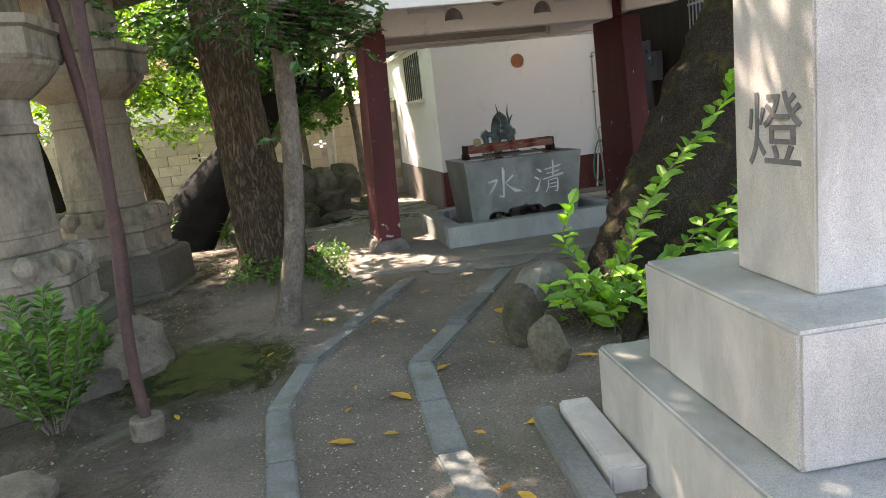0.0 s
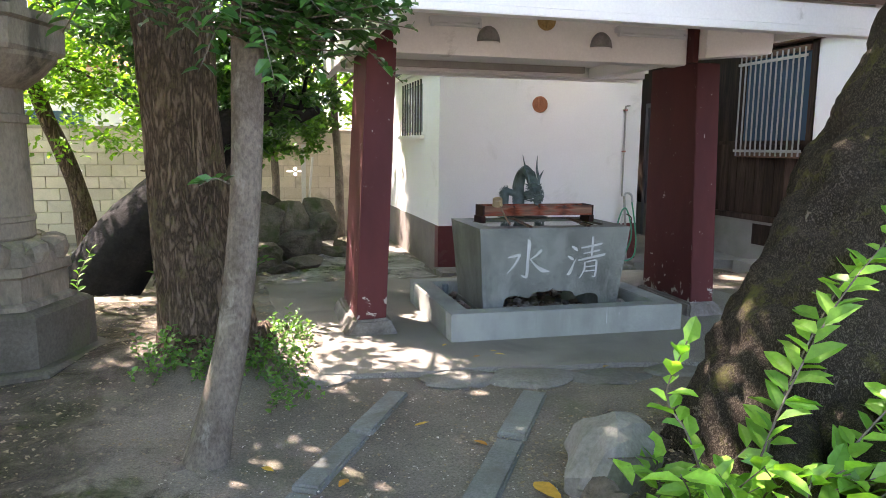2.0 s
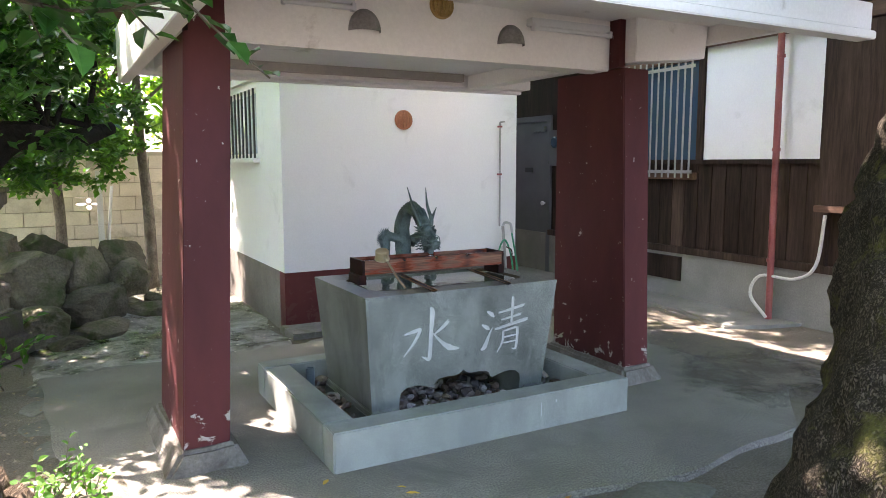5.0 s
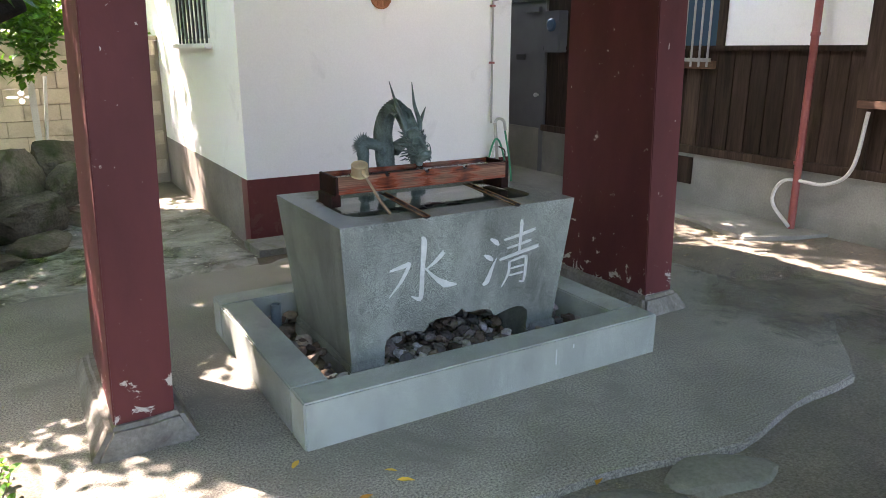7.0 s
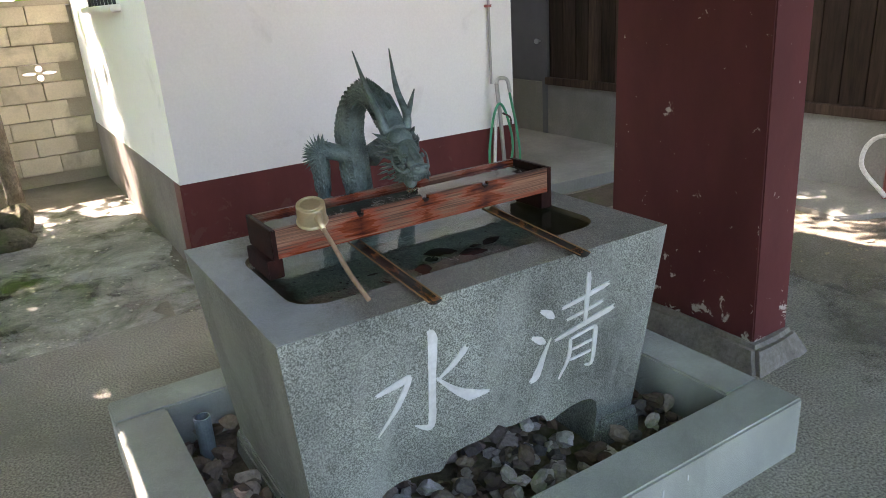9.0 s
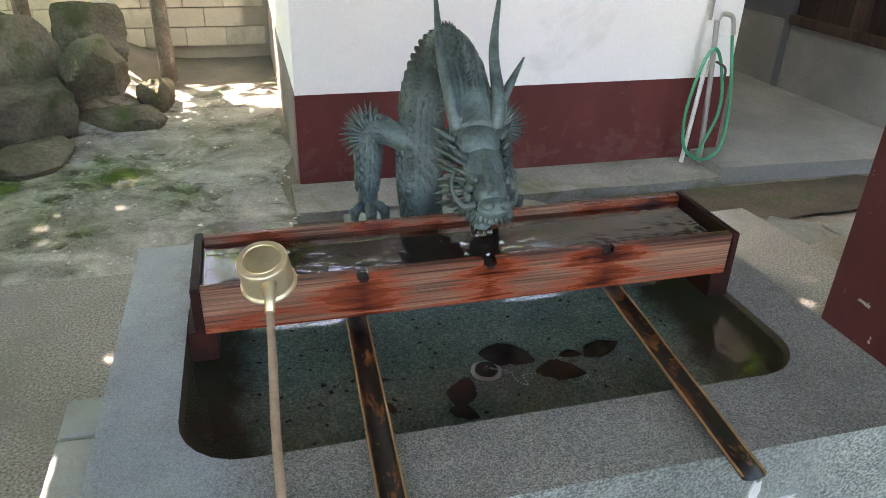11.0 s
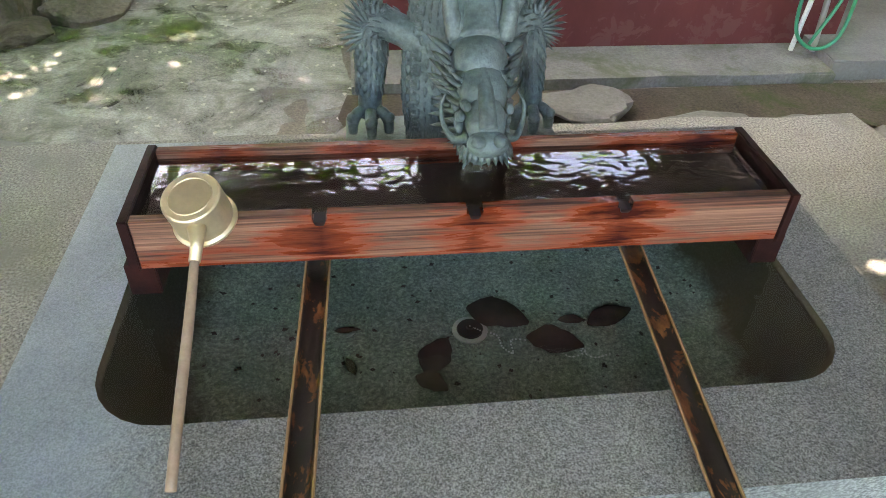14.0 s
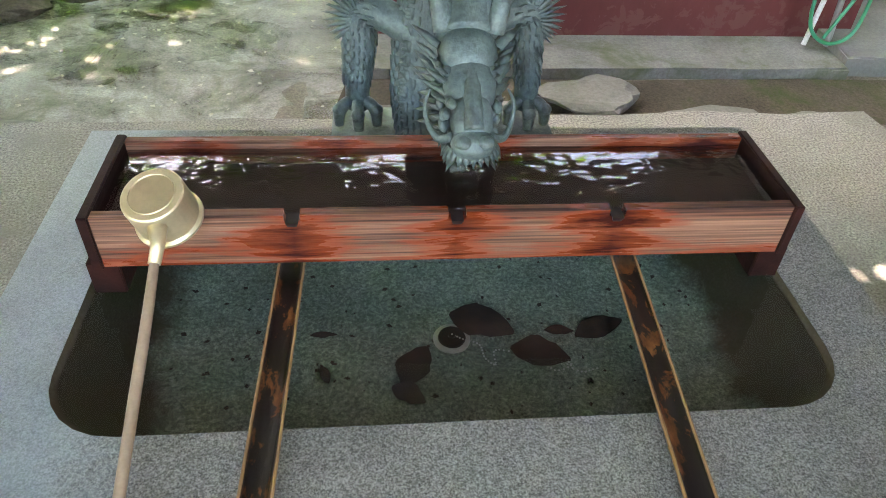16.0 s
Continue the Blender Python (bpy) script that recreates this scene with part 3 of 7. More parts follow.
def lerp_list(values, count):
    n = len(values) - 1
    return [values[min(int(i / (count - 1) * n), n - 1)] * (1 - (i / (count - 1) * n - min(int(i / (count - 1) * n), n - 1)))
            + values[min(int(i / (count - 1) * n), n - 1) + 1] * (i / (count - 1) * n - min(int(i / (count - 1) * n), n - 1)) for i in range(count)]


def lathe(profile, n=24, bm=None, turn=0.0, at=(0, 0, 0), sides=None):
    """Turned solid from (radius, height) pairs; few sides give a prism."""
    b = bmesh.new()
    rings = []
    for r, z in profile:
        rings.append([b.verts.new((at[0] + max(r, 1e-4) * math.cos(turn + 2 * math.pi * k / n), at[1] + max(r, 1e-4) * math.sin(turn + 2 * math.pi * k / n), at[2] + z)) for k in range(n)])
    for r0, r1 in zip(rings, rings[1:]):
        for k in range(n):
            b.faces.new((r0[k], r0[(k + 1) % n], r1[(k + 1) % n], r1[k]))
    b.faces.new(rings[0][::-1]), b.faces.new(rings[-1])
    return join(bm, b)


def stone(size, seed, flat=0.0, sub=3, rough=0.25, angular=0.85):
    """Irregular boulder: a sphere pushed by noise and cut by a few flat planes."""
    b = bmesh.new()
    bmesh.ops.create_icosphere(b, subdivisions=sub, radius=1)
    rng = random.Random(seed)
    cuts = [(Vector((rng.uniform(-1, 1), rng.uniform(-1, 1), rng.uniform(-0.6, 1))).normalized(), rng.uniform(0.62, 0.88)) for _ in range(7)]
    off = Vector((seed * 3.7, seed * 1.3, seed * 2.1))
    for v in b.verts:
        p = v.co.copy()
        for nrm, d in cuts:
            e = p.dot(nrm) - d
            if e > 0:
                p -= nrm * e * angular
        p *= 1 + rough * noise.noise(p * 1.4 + off) + rough * 0.35 * noise.noise(p * 4 + off)
        if flat and p.z > flat:
            p.z = flat + (p.z - flat) * 0.15
        v.co = Vector((p.x * size[0], p.y * size[1], p.z * size[2]))
    return b


def leaf_into(verts, faces, at, rot, length, width, fold=0.25, bend=0.15):
    """One leaf: two folded halves of three faces each, pointed at the tip."""
    base = len(verts)
    for x, y, z in ((0, 0, 0), (0.35, 0.5, fold), (0.75, 0.34, fold * 0.6), (1, 0, -bend), (0.75, -0.34, fold * 0.6), (0.35, -0.5, fold), (0.4, 0, 0), (0.75, 0, -bend * 0.4)):
        verts.append(tuple(at + rot @ Vector((x * length, y * width, z * width))))
    faces.extend([(base, base + 6, base + 1), (base + 6, base + 7, base + 2, base + 1), (base + 7, base + 3, base + 2),
                  (base, base + 5, base + 6), (base + 5, base + 4, base + 7, base + 6), (base + 4, base + 3, base + 7)])


def quad_leaf(verts, faces, at, rot, length, width):
    base = len(verts)
    for x, y, z in ((0, 0, 0), (0.45, 0.5, 0.1), (1, 0, -0.12), (0.45, -0.5, 0.1)):
        verts.append(tuple(at + rot @ Vector((x * length, y * width, z * width))))
    faces.extend([(base, base + 2, base + 1), (base, base + 3, base + 2)])


def leaves_part(name, verts, faces, material, parent, label=""):
    me = bpy.data.meshes.new(name)
    me.from_pydata(verts, [], faces)
    me.materials.append(M[material])
    ob = new(name, me)
    ob.parent = parent
    if label:
        tagged(ob, label)
    return ob


def spin(rng, tilt=1.2):
    return Euler((rng.uniform(-tilt, tilt), rng.uniform(-tilt, tilt), rng.uniform(0, 6.283))).to_matrix()


# ground: one sheet, fine near the path and coarse to the horizon
def ground_z(x, y):
    near = max(0.0, min(1.0, (y - 4.2) / 2.75)) * max(0.0, min(1.0, (9.9 - y) / 0.5))
    near = max(near, max(0.0, min(1.0, (x - 4.3) / 0.6)) * max(0.0, min(1.0, (y - 5.2) / 0.8)) * max(0.0, min(1.0, (9.9 - y) / 0.5)))
    z = -0.13 + 0.116 * near + 0.025 * (1 - near) * noise.noise(Vector((x * 0.7, y * 0.7, 0))) + 0.010 * noise.noise(Vector((x * 3, y * 3, 5)))
    bank = max(0.0, min(1.0, (y - 11.6) / 1.2)) * max(0.0, min(1.0, (1.9 - x) / 0.7)) * max(0.0, min(1.0, (x + 2) / 1.0))
    mound = 0.16 * math.exp(-((x - 0.15) ** 2 + (y - 7.1) ** 2) / 0.35) + 0.30 * math.exp(-((x - 3.4) ** 2 + (y - 4.6) ** 2) / 0.8)
    dip = -0.03 if 9.75 < y < 10.3 and x > 2.5 else 0.0
    return z + 0.30 * bank + mound + dip


def steps_to(a, b, fine):
    out = list(np.arange(a, b + 0.001, fine))
    for s in (0.5, 1, 2, 5, 12, 30, 80, 200, 400):
        out = [a - s] + out + [b + s]
    return sorted(out)


gx, gy = steps_to(-4, 8.6, 0.14), steps_to(-2, 15, 0.14)
gv = [(x, y, ground_z(x, y) if -5 < x < 9.2 and -3 < y < 16 else -0.13) for y in gy for x in gx]
gf = [(j * len(gx) + i, j * len(gx) + i + 1, (j + 1) * len(gx) + i + 1, (j + 1) * len(gx) + i) for j in range(len(gy) - 1) for i in range(len(gx) - 1)]
gm = bpy.data.meshes.new("ground")
gm.from_pydata(gv, [], gf)
gm.materials.append(M["soil"])
gm.polygons.foreach_set("use_smooth", [True] * len(gm.polygons))
tagged(new("ground", gm), "bare packed sandy soil with moss and leaf litter", "ground", kind="structure")


def slab_outline(points, z0, z1, wob=0.03, seg=0.18):
    """Poured slab with an uneven outline."""
    b = bmesh.new()
    out = []
    for i, p in enumerate(points):
        q = points[(i + 1) % len(points)]
        n = max(2, int(math.dist(p, q) / seg))
        for k in range(n):
            x, y = p[0] + (q[0] - p[0]) * k / n, p[1] + (q[1] - p[1]) * k / n
            out.append((x + wob * noise.noise(Vector((x * 2.3, y * 2.3, 1))), y + wob * noise.noise(Vector((x * 2.3, y * 2.3, 9)))))
    top = [b.verts.new((x, y, z1)) for x, y in out]
    low = [b.verts.new((x, y, z0)) for x, y in out]
    b.faces.new(top)
    for i in range(len(top)):
        b.faces.new((top[i], low[i], low[(i + 1) % len(top)], top[(i + 1) % len(top)]))
    bmesh.ops.bevel(b, geom=[e for e in b.edges if abs(e.verts[0].co.z - z1) < 1e-6 and abs(e.verts[1].co.z - z1) < 1e-6], offset=0.012, segments=2, affect="EDGES")
    return b


pav_floor = solid("floor", slab_outline([(0.95, 6.45), (1.6, 6.32), (2.4, 6.35), (3.6, 6.15), (4.7, 6.3), (5.45, 6.9), (5.4, 7.9), (5.2, 9.75), (2.5, 9.72), (1.5, 9.7), (0.62, 9.6), (0.8, 7.6)], -0.3, 0.0, 0.06),
                  "floor", "worn grey concrete floor under the water pavilion roof", "floor", kind="structure")
solid("pavement", slab_outline([(6.45, 8.3), (7.2, 8.0), (7.2, 5.2), (9, 5.2), (9, 10), (6.9, 10.2)], -0.3, 0.02, 0.05), "concrete", "pale concrete apron along the wooden building", "pavement", kind="structure")
solid("pavement", slab_outline([(5.45, 10.36), (6.9, 10.3), (7.3, 10.3), (7.3, 15), (5.6, 15)], -0.3, -0.01, 0.02), "concrete", "concrete passage floor leading to a steel door", "pavement", kind="structure")
solid("pavement", slab_outline([(2.78, 10.30), (5.46, 10.32), (5.46, 10.74), (2.78, 10.74)], -0.3, -0.06, 0.02), "ledge", "mossy concrete ledge at the foot of the white wall", "ledge", kind="structure")

# white plastered building behind the basin
front = box(2.84, 5.667, 10.73, 10.9, 0.48, 2.5)
wall_front = solid("wall_south", front, "plaster", "white plastered wall above a maroon painted base", "wall", kind="structure")
solid("wall_base", box(2.836, 5.671, 10.724, 10.9, -0.3, 0.48), "maroon_dark", "maroon painted base of the white plastered wall", "wall", kind="structure")
b = box(2.84, 3.0, 10.9, 11.66, 0.48, 2.5)
box(2.84, 3.0, 13.10, 16.5, 0.48, 2.5, bm=b)
box(2.84, 3.0, 11.66, 13.10, 0.48, 1.65, bm=b)
box(2.84, 3.0, 11.66, 13.10, 2.42, 2.5, bm=b)
solid("wall_west", b, "plaster", "white plastered side wall with a barred window", "wall", kind="structure")
solid("wall_base", box(2.835, 3.0, 10.9, 16.5, -0.3, 0.48), "greyband", "grey-brown base of the white side wall", "wall", kind="structure")
solid("wall_east", box(5.5, 5.667, 10.9, 15, -0.3, 2.5), "plaster", "white plastered side wall along the passage", "wall", kind="structure")
solid("wall_north", box(5.667, 7.2, 14.6, 14.8, -0.3, 3.1), "plaster", "white plastered wall closing the passage", "wall", kind="structure")
solid("ceiling", box(2.78, 5.72, 10.68, 16.6, 2.5, 2.58), "white", "white painted roof slab of the plastered building", "roof", kind="structure")

win = tagged(new("window_1"), "white framed window with vertical bars", "window", kind="structure")
part("window_sill", box(2.77, 2.98, 11.58, 13.18, 1.60, 1.65, 0.006), "white", win)
wf = box(2.86, 2.92, 11.66, 13.10, 1.65, 1.70)
box(2.86, 2.92, 11.66, 13.10, 2.37, 2.42, bm=wf)
box(2.86, 2.92, 11.66, 11.71, 1.70, 2.37, bm=wf)
box(2.86, 2.92, 13.05, 13.10, 1.70, 2.37, bm=wf)
box(2.87, 2.91, 12.35, 12.41, 1.70, 2.37, bm=wf)
part("window_frame", wf, "white", win)
part("pane", box(2.888, 2.894, 11.71, 13.05, 1.70, 2.37), "pale_pane", win)
for k in range(8):
    part("bar", tube([(2.83, 11.75 + 0.18 * k, 1.65), (2.83, 11.75 + 0.18 * k, 2.42)], 0.012, 8), "black_iron", win)

# dark wooden building along the passage
solid("wall_base", box(7.2, 7.4, 4.0, 14.8, -0.3, 0.56), "concrete", "pale concrete footing of the wooden building", "wall", kind="structure")
b = box(7.23, 7.4, 4.0, 12.1, 0.56, 3.4)
box(7.23, 7.4, 13.2, 14.8, 0.56, 3.4, bm=b)
box(7.23, 7.4, 12.1, 13.2, 2.25, 3.4, bm=b)
wood_wall = solid("wall_east", b, "wood_dark", "dark stained wooden wall of vertical boards", "wall", kind="structure")
plank_mesh = {}
y = 4.05
rng = random.Random(3)
while y < 12.0:
    w = 0.19
    high = 1.58 if y > 7.8 else 2.8
    if (w, high) not in plank_mesh:
        plank_mesh[w, high] = finish("plank", box(-0.014, 0.0, 0, w - 0.006, 0.6, high, 0.003), "wood_dark")
    p = new("plank", plank_mesh[w, high])
    p.location = (7.228 - rng.uniform(0, 0.004), y, 0)
    p.parent = wood_wall
    y += w
part("sill_beam", box(7.17, 7.26, 4.0, 12.1, 0.54, 0.62, 0.006), "wood_dark", wood_wall)
part("rail", box(7.175, 7.26, 7.8, 12.1, 1.575, 1.625, 0.005), "wood_dark", wood_wall)
part("wall_plate", box(7.08, 7.26, 4.0, 10.6, 2.84, 2.97, 0.008), "wood_brown", wood_wall)
part("post", box(7.17, 7.26, 7.78, 7.90, 0.62, 2.84, 0.005), "wood_dark", wood_wall)
part("post", box(7.17, 7.26, 9.30, 9.385, 1.625, 2.84, 0.005), "wood_dark", wood_wall)
part("plaster_panel", box(7.205, 7.24, 7.90, 9.30, 1.625, 2.84), "plaster", wood_wall, "pale plaster panel framed in dark wood")
part("shutter_box", box(6.98, 7.22, 6.0, 7.74, 1.2, 2.8, 0.01), "wood_dark", wood_wall, "projecting dark wooden shutter box")
part("shutter_shelf", box(6.94, 7.22, 5.95, 7.78, 1.14, 1.2, 0.006), "wood_brown", wood_wall)
part("vent_panel", box(7.18, 7.21, 9.55, 10.25, 0.22, 0.50, 0.004), "wood_dark", wood_wall)
solid("ceiling", box(6.5, 9.2, 3.8, 14.9, 3.42, 3.52), "wood_dark", "dark eave of the wooden building", "roof", kind="structure")
win2 = tagged(new("window_2"), "tall dark window behind vertical metal bars", "window", kind="structure")
part("pane", box(7.222, 7.228, 9.42, 10.62, 1.48, 2.72), "glass", win2)
part("window_frame", join(box(7.15, 7.23, 9.39, 10.68, 1.40, 1.48, 0.004), box(7.15, 7.23, 9.39, 10.68, 2.72, 2.79, 0.004)), "wood_brown", win2)
bar_mesh = finish("bar", tube([(0, 0, 1.42), (0, 0, 2.76)], 0.012, 6), "bars")
for k in range(13):
    o = new("bar", bar_mesh)
    o.location = (7.12, 9.43 + 0.1 * k, 0)
    o.parent = win2
for z in (1.47, 2.64):
    part("rail", box(7.112, 7.13, 9.39, 10.68, z, z + 0.035), "bars", win2)
door = tagged(new("door_1"), "closed grey steel door with a small letter slot", "door", kind="structure")
part("door_panel", box(7.23, 7.28, 12.16, 13.14, 0.03, 2.2, 0.004), "steel", door)
df = box(7.19, 7.3, 12.08, 12.16, -0.01, 2.28)
box(7.19, 7.3, 13.14, 13.22, -0.01, 2.28, bm=df)
box(7.19, 7.3, 12.16, 13.14, 2.2, 2.28, bm=df)
part("door_frame", df, "steel", door)
part("door_handle", lathe([(0.012, 0), (0.012, 0.03), (0.028, 0.035), (0.03, 0.055), (0.02, 0.07)], 14, turn=0), "metal", door, "round chrome knob").matrix_world = Matrix.Translation((7.23, 12.24, 1.0)) @ Matrix.Rotation(-math.pi / 2, 4, "Y")
part("letter_slot", box(7.222, 7.235, 12.55, 12.75, 1.45, 1.52, 0.003), "black", door)
part("closer", box(7.16, 7.23, 12.2, 12.5, 2.05, 2.12, 0.006), "steel", door)

# block fence behind the garden
def fence_core():
    b = box(-9, 2.84, 14.53, 14.60, -0.2, 0.953)
    box(-9, 2.84, 14.53, 14.60, 1.137, 1.70, bm=b)
    box(-9, 2.84, 14.47, 14.66, 1.704, 1.76, 0.01, bm=b)
    x = -9.0
    for col in range(1, 24, 3):
        hole = -6.56 + 0.39 * col + 0.195
        if hole < 2.5:
            box(x, hole + 0.01, 14.532, 14.598, 0.953, 1.137, bm=b)
            x = hole + 0.38
    return box(x, 2.84, 14.532, 14.598, 0.953, 1.137, bm=b)


fence = solid("fence", fence_core(), "mortar", "cream concrete block fence with flower-shaped openings", "fence", kind="structure")
blk = finish("block", box(0.004, 0.386, -0.05, 0.0, 0.004, 0.186, 0.006), "blockwall")
for row in range(9):
    for col in range(24):
        x = -6.56 + 0.39 * col + (0.195 if row % 2 else 0)
        if row == 5 and col % 3 == 1:
            continue
        if x > 2.5:
            continue
        o = new("block", blk)
        o.location = (x, 14.53, 0.0 + 0.19 * row)
        o.parent = fence


def flower_block():
    """Openwork block: a plate with four petal openings, filled by a bright gap beyond."""
    b = bmesh.new()
    outer = [b.verts.new(p) for p in ((0.004, 0, 0.004), (0.386, 0, 0.004), (0.386, 0, 0.186), (0.004, 0, 0.186))]
    loops = [outer]
    for a in range(4):
        ang = a * math.pi / 2
        ring = []
        for k in range(8):
            t = 2 * math.pi * k / 8
            u, w = 0.075 + 0.055 * math.cos(t), 0.028 * math.sin(t)
            ring.append(b.verts.new((0.195 + (u * math.cos(ang) - w * math.sin(ang)) * 1.25, 0, 0.095 + (u * math.sin(ang) + w * math.cos(ang)) * 0.62)))
        loops.append(ring)
    edges = [b.edges.new((l[i], l[(i + 1) % len(l)])) for l in loops for i in range(len(l))]
    bmesh.ops.triangle_fill(b, edges=edges, use_beauty=True)
    r = bmesh.ops.extrude_face_region(b, geom=b.faces[:])
    bmesh.ops.translate(b, vec=(0, -0.05, 0), verts=[v for v in r["geom"] if isinstance(v, bmesh.types.BMVert)])
    return b


flower = finish("openwork_block", flower_block(), "blockwall")
for col in range(24):
    if col % 3 == 1:
        x = -6.56 + 0.39 * col + 0.195
        if x < 2.5:
            o = new("openwork_block", flower)
            o.location = (x, 14.53, 0.95)
            o.parent = fence

# pavilion: two deep tapered posts, beams, eaves, tiled roof
def pavilion_post(low, high, foot, neck):
    t = thing("pavilion_post", "maroon painted tapered post on a concrete footing, paint chipped", "post", "posts of the water pavilion")
    part("shaft", frustum(low, high, 0.10, 2.24, 0.006), "maroon", t)
    part("neck", box(*neck, 2.24, 2.80), "maroon", t)
    b = frustum(foot, (low[0] - 0.03, low[1] + 0.025, low[2] - 0.035, low[3] + 0.03), -0.02, 0.115, 0.02)
    bmesh.ops.subdivide_edges(b, edges=b.edges[:], cuts=4, use_grid_fill=True)
    for v in b.verts:
        v.co += Vector((noise.noise(v.co * 7), noise.noise(v.co * 7 + Vector((5, 0, 0))), 0.5 * noise.noise(v.co * 8 + Vector((0, 9, 0))))) * 0.022
    part("footing", b, "footing", t, "rough concrete footing")
    return t


pavilion_post((1.33, 1.57, 7.42, 8.25), (1.42, 1.65, 7.42, 8.15), (1.22, 1.66, 7.33, 8.36), (1.45, 1.63, 7.45, 7.62))
pavilion_post((4.39, 4.62, 7.46, 8.30), (4.31, 4.54, 7.46, 8.20), (4.31, 4.72, 7.37, 8.42), (4.265, 4.315, 7.46, 7.62))

roof = tagged(new("pavilion_roof"), "white painted pavilion roof with worn eave boards and grey tiles", "roof", kind="structure")
part("front_beam", box(1.63, 4.262, 7.55, 7.75, 2.222, 2.80, 0.008), "white", roof)
arm = frustum((4.318, 4.98, 7.36, 7.58), (4.318, 5.03, 7.36, 7.58), 2.27, 2.78, 0.006)
for v in arm.verts:
    if v.co.x > 4.9 and v.co.z < 2.4:
        v.co.z += 0.06
part("beam_arm", arm, "white", roof)
part("back_beam", box(1.5, 5.0, 9.52, 9.70, 2.30, 2.62, 0.006), "white", roof)
part("inner_ceiling", box(1.5, 5.0, 7.75, 9.52, 2.40, 2.44), "white", roof)
part("back_eave", box(1.42, 5.06, 9.76, 9.84, 2.28, 2.72, 0.005), "white", roof)
part("batten", box(1.9, 4.2, 9.44, 9.518, 2.33, 2.40, 0.004), "ceiling", roof)
for x in (1.62, 4.36):
    part("side_beam", box(x - 0.08, x + 0.08, 7.75, 9.52, 2.28, 2.40, 0.006), "white", roof)
part("soffit", frustum((1.40, 5.08, 6.34, 7.55), (1.40, 5.08, 6.34, 7.55), 2.56, 2.58), "white", roof)
part("fascia", box(1.40, 5.10, 6.24, 6.34, 2.36, 2.52, 0.006), "white", roof)
part("drip_board", box(1.38, 5.12, 6.22, 6.34, 2.31, 2.358, 0.006), "white", roof)
part("side_fascia", box(1.30, 1.38, 6.0, 9.7, 2.20, 2.60, 0.005), "white", roof)
part("side_fascia", box(5.02, 5.10, 6.34, 9.7, 2.44, 2.62, 0.005), "white", roof)
deck = bmesh.new()
prof = [(6.2, 2.53), (8.2, 3.28), (9.85, 2.70), (9.85, 2.76), (8.2, 3.36), (6.2, 2.59)]
for xa in (1.28, 5.14):
    deck.faces.new([deck.verts.new((xa, yy, zz)) for yy, zz in prof])
deck.verts.ensure_lookup_table()
for i in range(6):
    deck.faces.new([deck.verts[i], deck.verts[(i + 1) % 6], deck.verts[6 + (i + 1) % 6], deck.verts[6 + i]])
part("roof_deck", deck, "wood_brown", roof)


def pantile():
    b = bmesh.new()
    n = 8
    prof = [(0.19 * k / n, 0.028 * math.cos(2 * math.pi * k / n)) for k in range(n + 1)]
    rows = [[b.verts.new((x, yy, z + 0.02 * (1 - yy / 0.3) + dz)) for x, z in prof] for yy, dz in ((0, 0.028), (0.3, 0.028), (0.3, 0.0), (0, 0.0))]
    for a, c in ((0, 1), (1, 2), (2, 3), (3, 0)):
        for k in range(n):
            b.faces.new((rows[a][k], rows[a][k + 1], rows[c][k + 1], rows[c][k]))
    for k in (0, n):
        b.faces.new([rows[i][k] for i in range(4)])
    return b


tile_me = finish("roof_tile", pantile(), "tile")
slope = math.atan2(0.75, 2.0)
for row in range(8):
    for col in range(20):
        o = new("roof_tile", tile_me)
        d = row * 0.26 - 0.05
        o.matrix_world = Matrix.Translation((1.3 + 0.19 * col, 6.2 + d * math.cos(slope), 2.625 + d * math.sin(slope) + 0.002 * (col % 3))) @ Matrix.Rotation(slope, 4, "X")
        o.parent = roof

# damp gutter strip between the flat stones and the ledge
b = bmesh.new()
rows = []
for j in range(5):
    rows.append([b.verts.new((2.74 + 0.12 * i + 0.10 * noise.noise(Vector((i, j * 0.9, 7))), 9.82 + 0.12 * j + 0.05 * noise.noise(Vector((i * 0.4, j, 2))) * (j == 0), -0.118 + 0.012 * noise.noise(Vector((i * 0.5, j * 0.6, 4))))) for i in range(34)])
for r0, r1 in zip(rows, rows[1:]):
    for i in range(33):
        b.faces.new((r0[i], r0[i + 1], r1[i + 1], r1[i]))
solid("ground", b, "soil_damp", "damp dark soil strip with moss along the ledge", "soil", kind="structure", smooth=True)


# thin layers of other soil over the ground: humus under the trees, pale trodden earth by the plastered building
def soil_layer(x0, x1, y0, y1, mat, label, lift, level=None):
    b = bmesh.new()
    nx, ny = int((x1 - x0) / 0.12), int((y1 - y0) / 0.12)
    rows = []
    for j in range(ny + 1):
        row = []
        for i in range(nx + 1):
            x, y = x0 + 0.12 * i, y0 + 0.12 * j
            edge = min(i, nx - i, j, ny - j)
            x += 0.12 * noise.noise(Vector((x * 1.7, y * 1.7, 3)))
            y += 0.12 * noise.noise(Vector((x * 1.7, y * 1.7, 8)))
            row.append(b.verts.new((x, y, (ground_z(x, y) if level is None else level) + (lift if edge > 0 else -0.02))))
        rows.append(row)
    for r0, r1 in zip(rows, rows[1:]):
        for i in range(nx):
            b.faces.new((r0[i], r0[i + 1], r1[i + 1], r1[i]))
    return solid("ground", b, mat, label, "soil", kind="structure", smooth=True)


